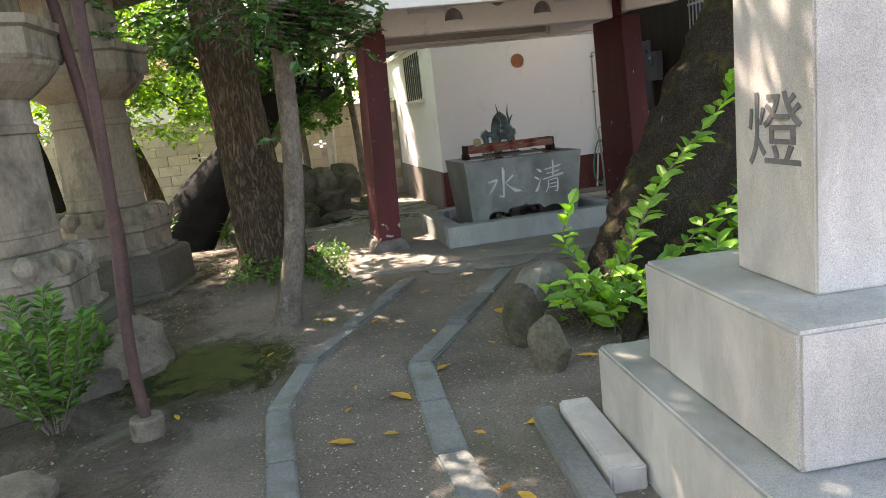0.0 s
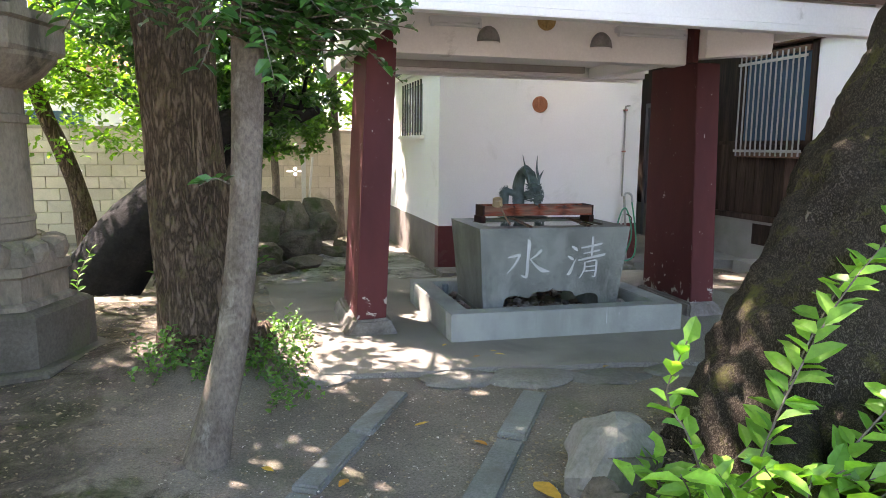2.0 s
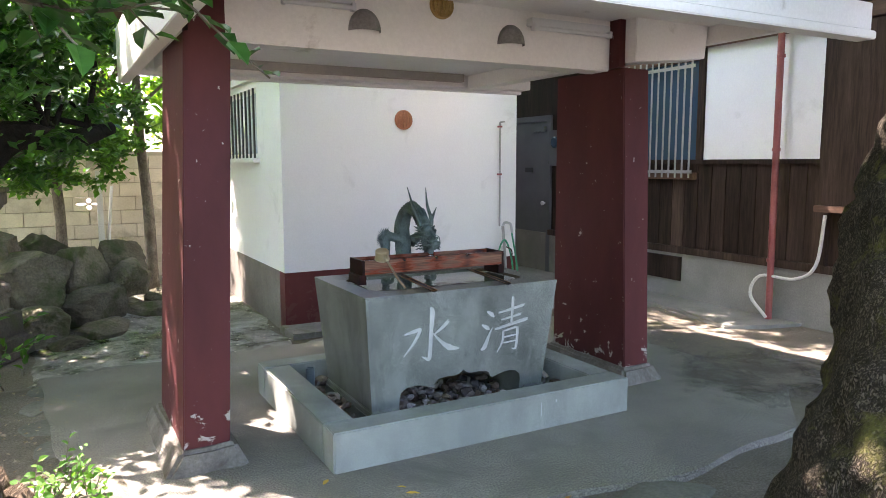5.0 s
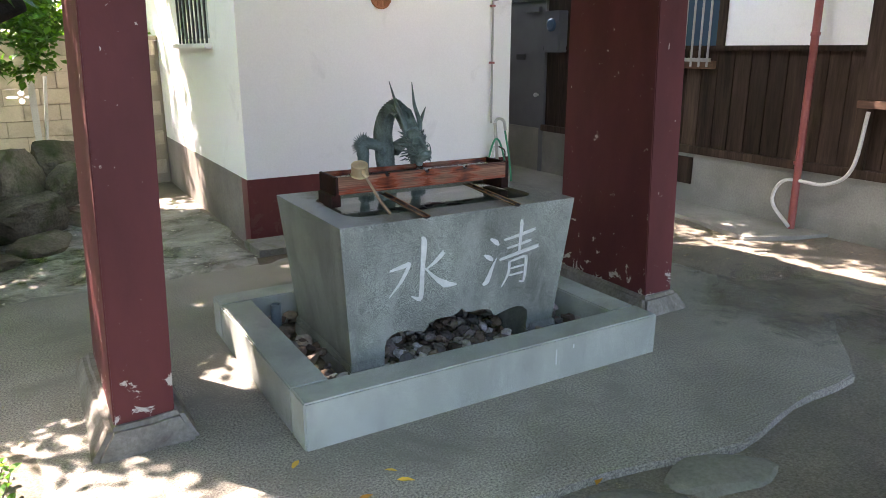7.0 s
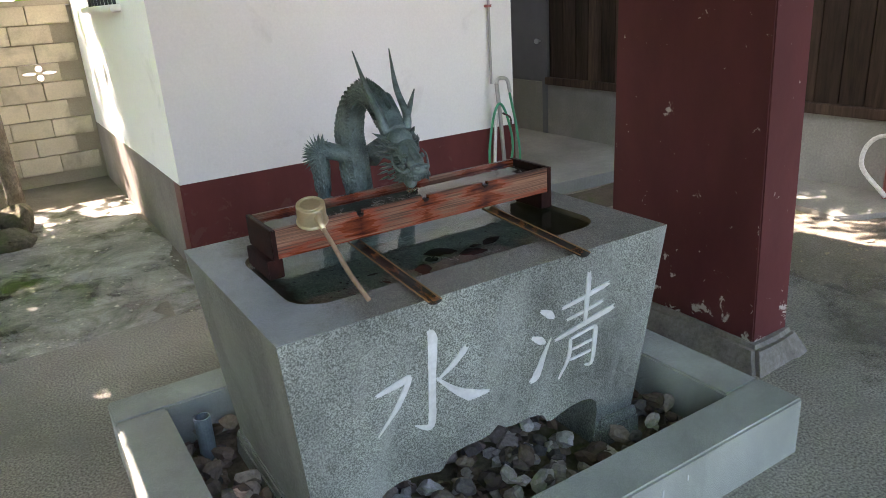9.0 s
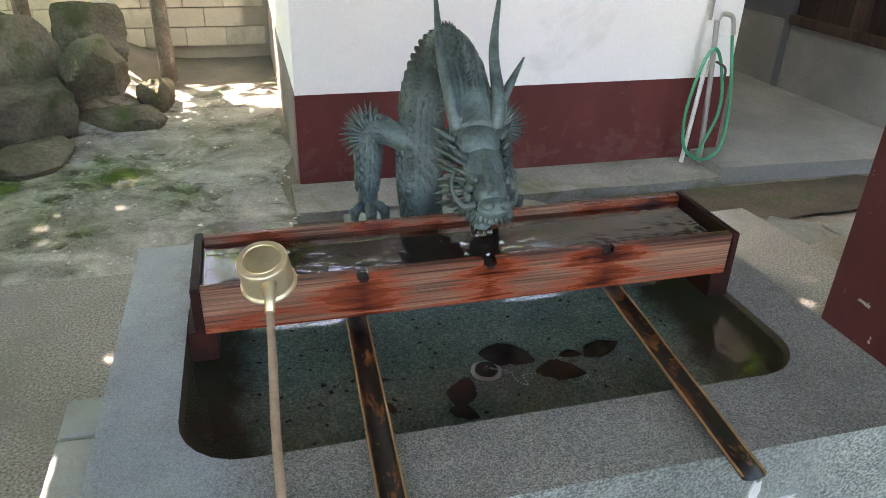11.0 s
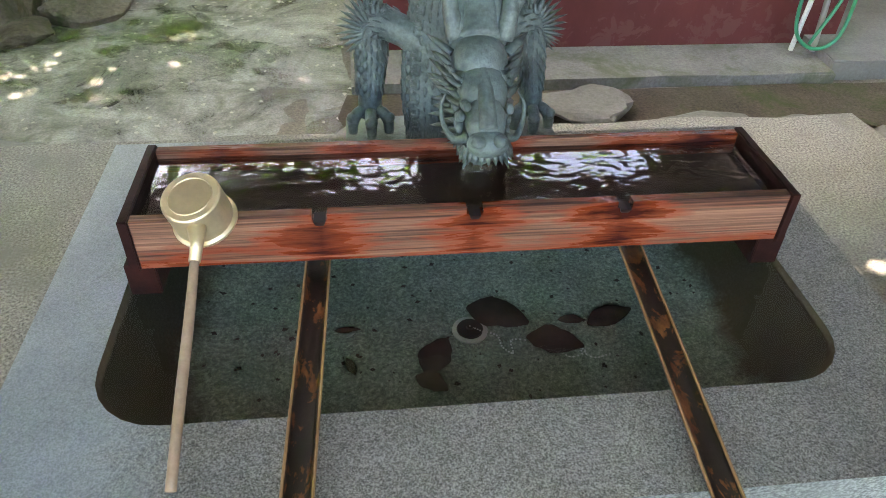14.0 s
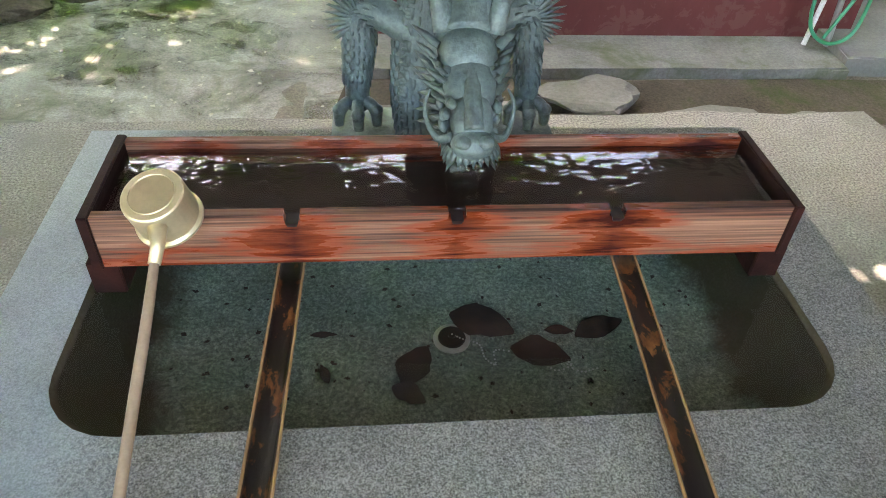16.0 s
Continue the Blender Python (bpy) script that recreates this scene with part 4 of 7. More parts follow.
soil_layer(-4.4, 0.62, 0.2, 9.2, "humus", "dark brown humus with moss under the trees", 0.006)
soil_layer(1.7, 4.6, 2.9, 6.0, "root_soil", "dark brown humus with moss under the trees", 0.006)
soil_layer(0.5, 3.0, 9.5, 13.4, "pale_earth", "pale grey trodden earth beside the plastered building", 0.006)

soil_layer(4.35, 6.5, 5.6, 9.3, "tracked_soil", "dry soil trodden onto the edge of the concrete floor", 0.004, 0.0)


# low dark tiled roof on the plastered building
def low_roof(x0, x1, y0, y1, ridge, z0, z1):
    b = bmesh.new()
    prof = [(y0, z0), (ridge, z1), (y1, z0), (y1, z0 + 0.07), (ridge, z1 + 0.09), (y0, z0 + 0.07)]
    ends = [[b.verts.new((x, y, z)) for y, z in prof] for x in (x0, x1)]
    b.faces.new(ends[0]), b.faces.new(ends[1][::-1])
    for i in range(6):
        b.faces.new((ends[0][i], ends[0][(i + 1) % 6], ends[1][(i + 1) % 6], ends[1][i]))
    return b


solid("roof", low_roof(2.72, 5.78, 10.72, 14.6, 12.5, 2.585, 3.50), "tile", "low dark tiled roof of the plastered building", "roof", kind="structure")
# unseen storey added to block the bright sky mirrored in the pool
upper = thing("wall_upper", "unseen dark upper storey added to darken the pool reflection", "wall", kind="structure")
part("upper_wall", box(7.75, 9.2, 3.8, 16.4, 3.525, 6.2), "wood_dark", upper)
part("upper_roof", low_roof(7.3, 9.6, 3.4, 16.8, 10.1, 6.22, 6.9), "tile", upper)


# stone trough, gravel and basin
trough = thing("stone_trough", "pale grey granite kerb trough around the basin, filled with gravel", "trough")
part("side", box(2.0, 4.0, 7.0, 7.17, -0.05, 0.217, 0.008), "trough", trough)
part("side", box(2.0, 4.0, 8.36, 8.532, -0.05, 0.217, 0.008), "trough", trough)
part("side", box(2.0, 2.18, 7.172, 8.358, -0.05, 0.215, 0.008), "trough", trough)
part("side", box(3.82, 4.0, 7.172, 8.358, -0.05, 0.215, 0.008), "trough", trough)
part("bed", box(2.18, 3.82, 7.17, 8.36, 0.004, 0.03), "rock", trough)
part("scratch", box(3.305, 3.312, 6.9985, 7.0, 0.085, 0.165), "carved", trough, "pale chalky run mark")
part("scratch", box(3.415, 3.421, 6.9985, 7.0, 0.15, 0.17), "carved", trough, "pale chalky run mark")
lower = bmesh.new()
rng = random.Random(15)
for k in range(420):
    x, y = rng.uniform(2.2, 3.8), rng.uniform(7.19, 8.34)
    if 2.60 < x < 3.41 and y < 8.0 or not (2.36 < x < 3.64 and 7.36 < y < 8.22):
        g = stone((0.036, 0.028, 0.022), 400 + k, sub=1, rough=0.4, angular=0.97)
        bmesh.ops.transform(g, matrix=Matrix.Translation((x, y, 0.042)) @ Matrix.Rotation(rng.uniform(0, 6), 4, "Z"), verts=g.verts)
        join(lower, g)
tagged(part("lower_gravel", lower, "gravel", trough), kind="stuff")
pebbles = [finish("pebble", stone((0.036, 0.027, 0.023), 40 + k, sub=2, rough=0.4, angular=0.97), "gravel") for k in range(9)]
rng = random.Random(5)
for k in range(300):
    for _ in range(60):
        x, y = rng.uniform(2.2, 3.8), rng.uniform(7.19, 8.34)
        if 2.60 < x < 3.41 and y < 7.95 or not (2.36 < x < 3.64 and 7.36 < y < 8.22):
            break
    s = rng.uniform(0.75, 1.5)
    o = new("pebble", pebbles[k % 9])
    o.matrix_basis = Matrix.LocRotScale((x, y, 0.05 + rng.uniform(0, 0.06)), Euler((rng.uniform(-0.5, 0.5), rng.uniform(-0.5, 0.5), rng.uniform(0, 6))), (s, s, s))
    o.parent = trough
solid("overflow_pipe", lathe([(0.03, 0), (0.03, 0.19), (0.025, 0.19), (0.025, 0.02)], 18, at=(2.27, 8.2, 0.03)), "pvc", "short blue-grey plastic overflow pipe in the gravel", "pipe")

TOPZ, POOLZ, WATERZ = 0.833, 0.66, 0.823


def stone_basin():
    """Tapered granite block: scalloped arch through the foot, rounded pool sunk in the top."""
    t = thing("stone_basin", "grey granite water basin with carved white lettering and a scalloped foot", "basin", at=(3.0, 7.78, 0))
    xm, ym = 3.0, 7.78
    b = bmesh.new()
    arch = [(0.435, 0.03), (0.435, 0.185), (0.428, 0.222), (0.40, 0.247), (0.36, 0.257), (0.31, 0.254), (0.26, 0.242), (0.222, 0.230), (0.205, 0.236), (0.188, 0.266), (0.165, 0.279), (0.12, 0.284), (0.06, 0.282), (0.03, 0.288), (0, 0.312)]
    notch = [(-x, z) for x, z in arch] + [(x, z) for x, z in arch[::-1][1:]]
    half = lambda z: 0.600 + (0.674 - 0.600) * z / TOPZ
    yf = lambda z: -0.35 - 0.088 * z / TOPZ
    yb = lambda z: 0.375 + 0.077 * z / TOPZ
    outline = [(-half(0.03), 0.03)] + notch + [(half(0.03), 0.03), (half(TOPZ), TOPZ), (-half(TOPZ), TOPZ)]
    fr = [b.verts.new((x, yf(z), z)) for x, z in outline]
    bk = [b.verts.new((x, yb(z), z)) for x, z in outline]
    b.faces.new(fr), b.faces.new(bk[::-1])
    n = len(outline)
    for i in range(n):
        if i != n - 2:
            b.faces.new((fr[i], bk[i], bk[(i + 1) % n], fr[(i + 1) % n]))
    inner = []
    x0, x1, y0, y1, r = -0.553, 0.548, -0.278, 0.26, 0.105
    for cx, cy, a0 in ((x1 - r, y1 - r, 0), (x0 + r, y1 - r, 90), (x0 + r, y0 + r, 180), (x1 - r, y0 + r, 270)):
        for k in range(7):
            a = radians(a0 + 15 * k)
            inner.append((cx + r * math.cos(a), cy + r * math.sin(a)))
    top = [b.verts.new((x, y, TOPZ)) for x, y in inner]
    rim = [fr[n - 2], fr[n - 1], bk[n - 1], bk[n - 2]]
    edges = [b.edges.get((rim[i], rim[(i + 1) % 4])) or b.edges.new((rim[i], rim[(i + 1) % 4])) for i in range(4)]
    edges += [b.edges.new((top[i], top[(i + 1) % 28])) for i in range(28)]
    bmesh.ops.triangle_fill(b, edges=edges, use_beauty=True)
    body = part("body", b, "basin", t)
    body.data.materials.append(M["basin_top"])
    for f in body.data.polygons:
        f.material_index = 1 if f.normal.z > 0.9 and f.center.z > 0.8 else 0
    lining = bmesh.new()
    rings = [[lining.verts.new((x * f, y * g + h, z)) for x, y in inner] for f, g, h, z in ((1.0, 1.0, 0, TOPZ - 0.001), (0.985, 0.97, 0, TOPZ - 0.02), (0.92, 0.90, 0, POOLZ + 0.06), (0.86, 0.84, 0.005, POOLZ + 0.012), (0.82, 0.80, 0.008, POOLZ))]
    for r0, r1 in zip(rings, rings[1:]):
        for i in range(28):
            lining.faces.new((r0[i], r0[(i + 1) % 28], r1[(i + 1) % 28], r1[i]))
    lining.faces.new(rings[-1])
    part("pool", lining, "pool_stone", t, "sunk pool with brown algae film", True)
    for s in (-1, 1):
        part("foot", frustum((s * 0.534 - 0.098, s * 0.534 + 0.098, -0.392, 0.412), (s * 0.534 - 0.094, s * 0.534 + 0.094, -0.388, 0.408), 0.028, 0.105, 0.006), "basin", t)
        part("moulding", frustum((s * 0.536 - 0.091, s * 0.536 + 0.091, -0.385, 0.405), (s * 0.541 - 0.080, s * 0.541 + 0.080, -0.376, 0.396), 0.1055, 0.135, 0.005), "basin", t)
    pool = bmesh.new()
    pool.faces.new([pool.verts.new((x * 0.988, y * 0.975, WATERZ)) for x, y in inner])
    w = part("pool_water", pool, "water", t, "clear still water almost to the rim")
    w.visible_shadow = False
    return t


basin = stone_basin()


def lettering(char, at, size, facing, material, label, parent, depth=0.004, bold=0.0):
    cu = bpy.data.curves.new("letter", "FONT")
    cu.body, cu.size, cu.extrude, cu.offset = char, size, depth, bold
    cu.align_x, cu.align_y = "CENTER", "CENTER"
    tmp = new("letter_source", cu)
    me = bpy.data.meshes.new_from_object(tmp.evaluated_get(bpy.context.evaluated_depsgraph_get()))
    bpy.data.objects.remove(tmp)
    me.materials.clear()
    me.materials.append(M[material])
    o = new("lettering", me)
    o.parent = parent
    o.matrix_parent_inverse = Matrix.Identity(4)
    o.matrix_basis = Matrix.Translation(at) @ facing
    return tagged(o, label)


def brushed(strokes, depth=0.0022):
    """Brush-written character in the x-z plane: each stroke a ribbon of changing width with round ends."""
    b = bmesh.new()
    for n, st in enumerate(strokes):
        pts = curve_points([(x, 0, z) for x, z, _ in st], 6)
        wid = lerp_list([w for _, _, w in st], len(pts))
        edge = []
        for side in (1, -1):
            run = []
            for i, p in enumerate(pts):
                d = (pts[min(i + 1, len(pts) - 1)] - pts[max(i - 1, 0)]).normalized()
                nrm = Vector((-d.z, 0, d.x)) * side
                jag = 1 + 0.16 * noise.noise(p * 90 + Vector((n, side, 0)))
                if i in (0, len(pts) - 1):
                    run.append(p + nrm * wid[i] * 0.30 + d * wid[i] * (0.35 if i else -0.35))
                else:
                    run.append(p + nrm * wid[i] * 0.5 * jag)
            edge.append(run)
        lift = depth + 0.0003 * n
        rows = [[b.verts.new((q.x, -lift, q.z)) for q in run] for run in edge] + [[b.verts.new((q.x, 0.004, q.z)) for q in run] for run in edge]
        mid = [b.verts.new((p.x, -lift * 0.35, p.z)) for p in pts]
        for i in range(len(pts) - 1):
            b.faces.new((rows[0][i], rows[0][i + 1], mid[i + 1], mid[i]))
            b.faces.new((mid[i], mid[i + 1], rows[1][i + 1], rows[1][i]))
            b.faces.new((rows[2][i], rows[2][i + 1], rows[0][i + 1], rows[0][i]))
            b.faces.new((rows[1][i], rows[1][i + 1], rows[3][i + 1], rows[3][i]))
    return b


def carved_character(strokes, label):
    o = part("lettering", brushed([[(x - 3.0, z, w) for x, z, w in st] for st in strokes]), "carved", basin, label)
    for v in o.data.vertices:
        v.co.y += -0.35 - 0.088 * v.co.z / TOPZ


carved_character([[(2.748, 0.738, 0.012), (2.760, 0.705, 0.032), (2.757, 0.58, 0.024), (2.757, 0.46, 0.026), (2.748, 0.415, 0.024), (2.700, 0.438, 0.005)],
                  [(2.582, 0.588, 0.012), (2.65, 0.602, 0.022), (2.682, 0.606, 0.020), (2.645, 0.53, 0.018), (2.582, 0.452, 0.005)],
                  [(2.872, 0.642, 0.024), (2.83, 0.602, 0.020), (2.775, 0.565, 0.006)],
                  [(2.772, 0.575, 0.007), (2.83, 0.515, 0.020), (2.89, 0.472, 0.038), (2.958, 0.458, 0.010)]], "white painted carved brush character")
carved_character([[(3.148, 0.672, 0.012), (3.182, 0.650, 0.028), (3.202, 0.632, 0.010)], [(3.118, 0.588, 0.012), (3.150, 0.568, 0.028), (3.172, 0.552, 0.010)],
                  [(3.122, 0.425, 0.016), (3.145, 0.442, 0.032), (3.175, 0.52, 0.014), (3.195, 0.562, 0.004)],
                  [(3.235, 0.655, 0.013), (3.32, 0.668, 0.016), (3.425, 0.690, 0.020)], [(3.258, 0.607, 0.011), (3.33, 0.617, 0.013), (3.405, 0.632, 0.016)],
                  [(3.215, 0.548, 0.015), (3.33, 0.570, 0.019), (3.458, 0.594, 0.024)], [(3.335, 0.750, 0.018), (3.336, 0.68, 0.020), (3.335, 0.565, 0.014)],
                  [(3.278, 0.530, 0.014), (3.276, 0.46, 0.015), (3.240, 0.392, 0.005)], [(3.284, 0.530, 0.010), (3.372, 0.545, 0.014), (3.386, 0.52, 0.018), (3.382, 0.41, 0.016), (3.352, 0.405, 0.005)],
                  [(3.286, 0.488, 0.009), (3.375, 0.496, 0.010)], [(3.284, 0.450, 0.009), (3.375, 0.456, 0.010)]], "white painted carved brush character")


def water_box():
    """Charred cedar channel box on two feet, full of water, notches in its front board."""
    t = thing("wooden_water_box", "wet charred cedar water box, red-brown grain, brim-full", "water box", at=(3.0, 7.85, 0))
    x0, x1, y0, y1, z0, z1 = -0.523, 0.525, -0.100, 0.112, 0.897, 0.985
    fb = bmesh.new()
    cuts = [x0 + 0.016, -0.245, -0.222, -0.012, 0.014, 0.226, 0.25, x1 - 0.016]
    for i in range(7):
        box(cuts[i], cuts[i + 1], y0, y0 + 0.017, z0, z1 - (0.011 if i % 2 else 0), bm=fb)
    bmesh.ops.remove_doubles(fb, verts=fb.verts, dist=0.0005)
    part("front_board", fb, "cedar", t)
    part("back_board", box(x0 + 0.016, x1 - 0.016, y1 - 0.017, y1, z0, z1, 0.002), "cedar_back", t)
    for s in (x0, x1 - 0.016):
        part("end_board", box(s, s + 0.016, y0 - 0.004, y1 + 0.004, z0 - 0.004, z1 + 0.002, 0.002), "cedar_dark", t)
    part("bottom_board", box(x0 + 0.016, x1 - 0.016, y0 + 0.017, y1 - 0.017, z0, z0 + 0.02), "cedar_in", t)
    for s in (-1, 1):
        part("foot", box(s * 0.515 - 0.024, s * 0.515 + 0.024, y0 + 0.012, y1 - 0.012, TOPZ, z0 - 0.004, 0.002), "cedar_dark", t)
    for x in (-0.2335, 0.001, 0.238):
        part("spout", frustum((x - 0.006, x + 0.006, y0 - 0.004, y0 + 0.019), (x - 0.009, x + 0.009, y0 - 0.007, y0 + 0.019), z1 - 0.018, z1 - 0.0095), "notch", t)
    w = bmesh.new()
    nx, ny = 60, 14
    vs = [[w.verts.new((x0 + 0.017 + (x1 - x0 - 0.034) * i / nx, y0 + 0.018 + (y1 - y0 - 0.036) * j / ny, 0)) for i in range(nx + 1)] for j in range(ny + 1)]
    for row in vs:
        for v in row:
            d = math.hypot(v.co.x - 0.01, v.co.y + 0.03)
            v.co.z = 0.971 + 0.0006 * math.sin(d * 160) * math.exp(-d * 7)
    for j in range(ny):
        for i in range(nx):
            w.faces.new((vs[j][i], vs[j][i + 1], vs[j + 1][i + 1], vs[j + 1][i]))
    o = part("box_water", w, "ripple", t, "dark rippling water", True)
    o.visible_shadow = False
    return t


water_box()


def half_bamboo(a, c):
    """Split bamboo channel: charred inside, pale cut edges."""
    t = thing("split_bamboo", "charred split bamboo rest lying across the basin rim", "bamboo", "ladle rests on the basin")
    a, c = Vector(a), Vector(c)
    d = (c - a).normalized()
    s = d.cross(Vector((0, 0, 1))).normalized()
    u = s.cross(d)
    b, e = bmesh.new(), bmesh.new()
    n, m = 10, 8
    rows = []
    for i in range(m + 1):
        p = a + (c - a) * i / m
        rows.append([[b.verts.new(p + s * (r * math.cos(math.pi * k / n + math.pi)) + u * (0.55 * r * math.sin(math.pi * k / n + math.pi) + 0.012)) for k in range(n + 1)] for r in (0.021, 0.016)])
    for i in range(m):
        for r in (0, 1):
            for k in range(n):
                b.faces.new((rows[i][r][k], rows[i][r][k + 1], rows[i + 1][r][k + 1], rows[i + 1][r][k]))
    for i in (0, m):
        for k in range(n):
            b.faces.new((rows[i][0][k], rows[i][0][k + 1], rows[i][1][k + 1], rows[i][1][k]))
    part("channel", b, "bamboo", t, smooth=True)
    for q in (-1, 1):
        tube([a + s * 0.0187 * q + u * 0.0125, c + s * 0.0187 * q + u * 0.0125], 0.0022, 6, bm=e)
    part("cut_edge", e, "bamboo_edge", t, "pale cut bamboo edge")
    return t


half_bamboo((2.757, 7.80, 0.865), (2.737, 7.285, 0.842))
half_bamboo((3.275, 7.80, 0.865), (3.252, 7.28, 0.842))


def ladle():
    t = thing("ladle", "brass water ladle lying upside down with a long wooden handle", "ladle", at=(2.605, 7.735, 1.0))
    cup = lathe([(0.0, 0.058), (0.044, 0.058), (0.0465, 0.056), (0.047, 0.052), (0.0475, 0.0), (0.052, -0.004), (0.0525, -0.008), (0.047, -0.006), (0.045, 0.0), (0.044, 0.05), (0.0, 0.052)], 40)
    for k in range(1):
        join(cup, lathe([(0.033, 0.0585), (0.034, 0.0598), (0.035, 0.0585)], 40))
    tip = Matrix.Rotation(radians(20), 4, "X") @ Matrix.Rotation(radians(-8), 4, "Y")
    part("cup", cup, "brass", t, smooth=False).matrix_basis = tip @ Matrix.Diagonal((0.9, 0.9, 0.9, 1))
    s = bmesh.new()
    tube([(0.0, -0.045, 0.02), (0.0, -0.062, 0.0), (-0.002, -0.085, -0.012)], [0.014, 0.009, 0.008], 12, bm=s)
    part("socket", s, "brass", t, "brass socket", True)
    pts = curve_points([(-0.002, -0.08, -0.010), (-0.004, -0.15, -0.045), (-0.009, -0.25, -0.095), (-0.010, -0.355, -0.135)], 6)
    part("handle", tube(pts, lerp_list([0.0062, 0.0072, 0.0068], len(pts)), 10), "handle_wood", t, "long thin wooden handle", True)
    return t


ladle()

# plug, chain and sunken leaves in the pool
plug = thing("drain_plug", "black rubber drain plug in a chrome ring on the pool bottom", "plug", at=(3.006, 7.748, POOLZ))
part("plug_body", lathe([(0.02, 0.001), (0.024, 0.006), (0.022, 0.012), (0.006, 0.014), (0.006, 0.02)], 24), "black", plug)
part("ring", lathe([(0.025, 0.001), (0.031, 0.001), (0.031, 0.006), (0.025, 0.008)], 28), "metal", plug, "chrome ring")
chain = thing("bead_chain", "fine steel bead chain lying on the pool bottom", "chain", at=(0.006, -0.017, 0))
bead = bmesh.new()
cp = curve_points([(3.0, 7.765, POOLZ + 0.02), (3.02, 7.757, POOLZ + 0.012), (3.045, 7.748, POOLZ + 0.005), (3.05, 7.722, POOLZ + 0.005), (3.066, 7.706, POOLZ + 0.005), (3.068, 7.735, POOLZ + 0.005), (3.10, 7.732, POOLZ + 0.005),
                   (3.14, 7.72, POOLZ + 0.005), (3.16, 7.69, POOLZ + 0.005), (3.19, 7.70, POOLZ + 0.005), (3.175, 7.712, POOLZ + 0.005), (3.20, 7.685, POOLZ + 0.005), (3.23, 7.69, POOLZ + 0.005)], 9)
for p in cp[::2]:
    bmesh.ops.create_icosphere(bead, subdivisions=1, radius=0.0019, matrix=Matrix.Translation(p))
part("beads", bead, "metal", chain)


def flat_leaf(name, at, rz, length, width, material, label, group, tilt=0.0, seed=0):
    r = random.Random(seed)
    b = bmesh.new()
    n = 7
    spine = [(length * (k / n - 0.5), 0.004 + 0.10 * width * math.sin(math.pi * k / n) * r.uniform(0.5, 1.5)) for k in range(n + 1)]
    prof = [width * 0.5 * math.sin(math.pi * (0.03 + 0.94 * (k / n) ** 0.85)) for k in range(n + 1)]
    lines = [[b.verts.new((x, s * w * r.uniform(0.9, 1.1), z + 0.12 * w * abs(s) * r.uniform(0, 2))) for s in (-1, -0.5, 0, 0.5, 1)] for (x, z), w in zip(spine, prof)]
    for q0, q1 in zip(lines, lines[1:]):
        for i in range(4):
            b.faces.new((q0[i], q0[i + 1], q1[i + 1], q1[i]))
    o = solid(name, b, material, label, "leaf", group, smooth=True)
    o.matrix_world = pose(*at, tilt, 0, rz)
    return o


rng = random.Random(8)
for k, (x, y, ln, wd, rz) in enumerate(((3.055, 7.805, 0.115, 0.075, -25), (3.145, 7.735, 0.10, 0.062, -18), (3.255, 7.785, 0.095, 0.045, 20), (3.185, 7.782, 0.05, 0.022, -5), (2.938, 7.722, 0.085, 0.055, 60), (2.925, 7.665, 0.06, 0.04, -35), (2.79, 7.79, 0.045, 0.014, 0), (2.795, 7.71, 0.04, 0.016, 110), (3.04, 7.84, 0.04, 0.016, 40))):
    flat_leaf("sunken_leaf", (x + 0.004, y - 0.028, POOLZ + 0.004), rz, ln, wd, "leaf_wet", "dark sodden leaf on the pool bottom", "sunken leaves", seed=k)


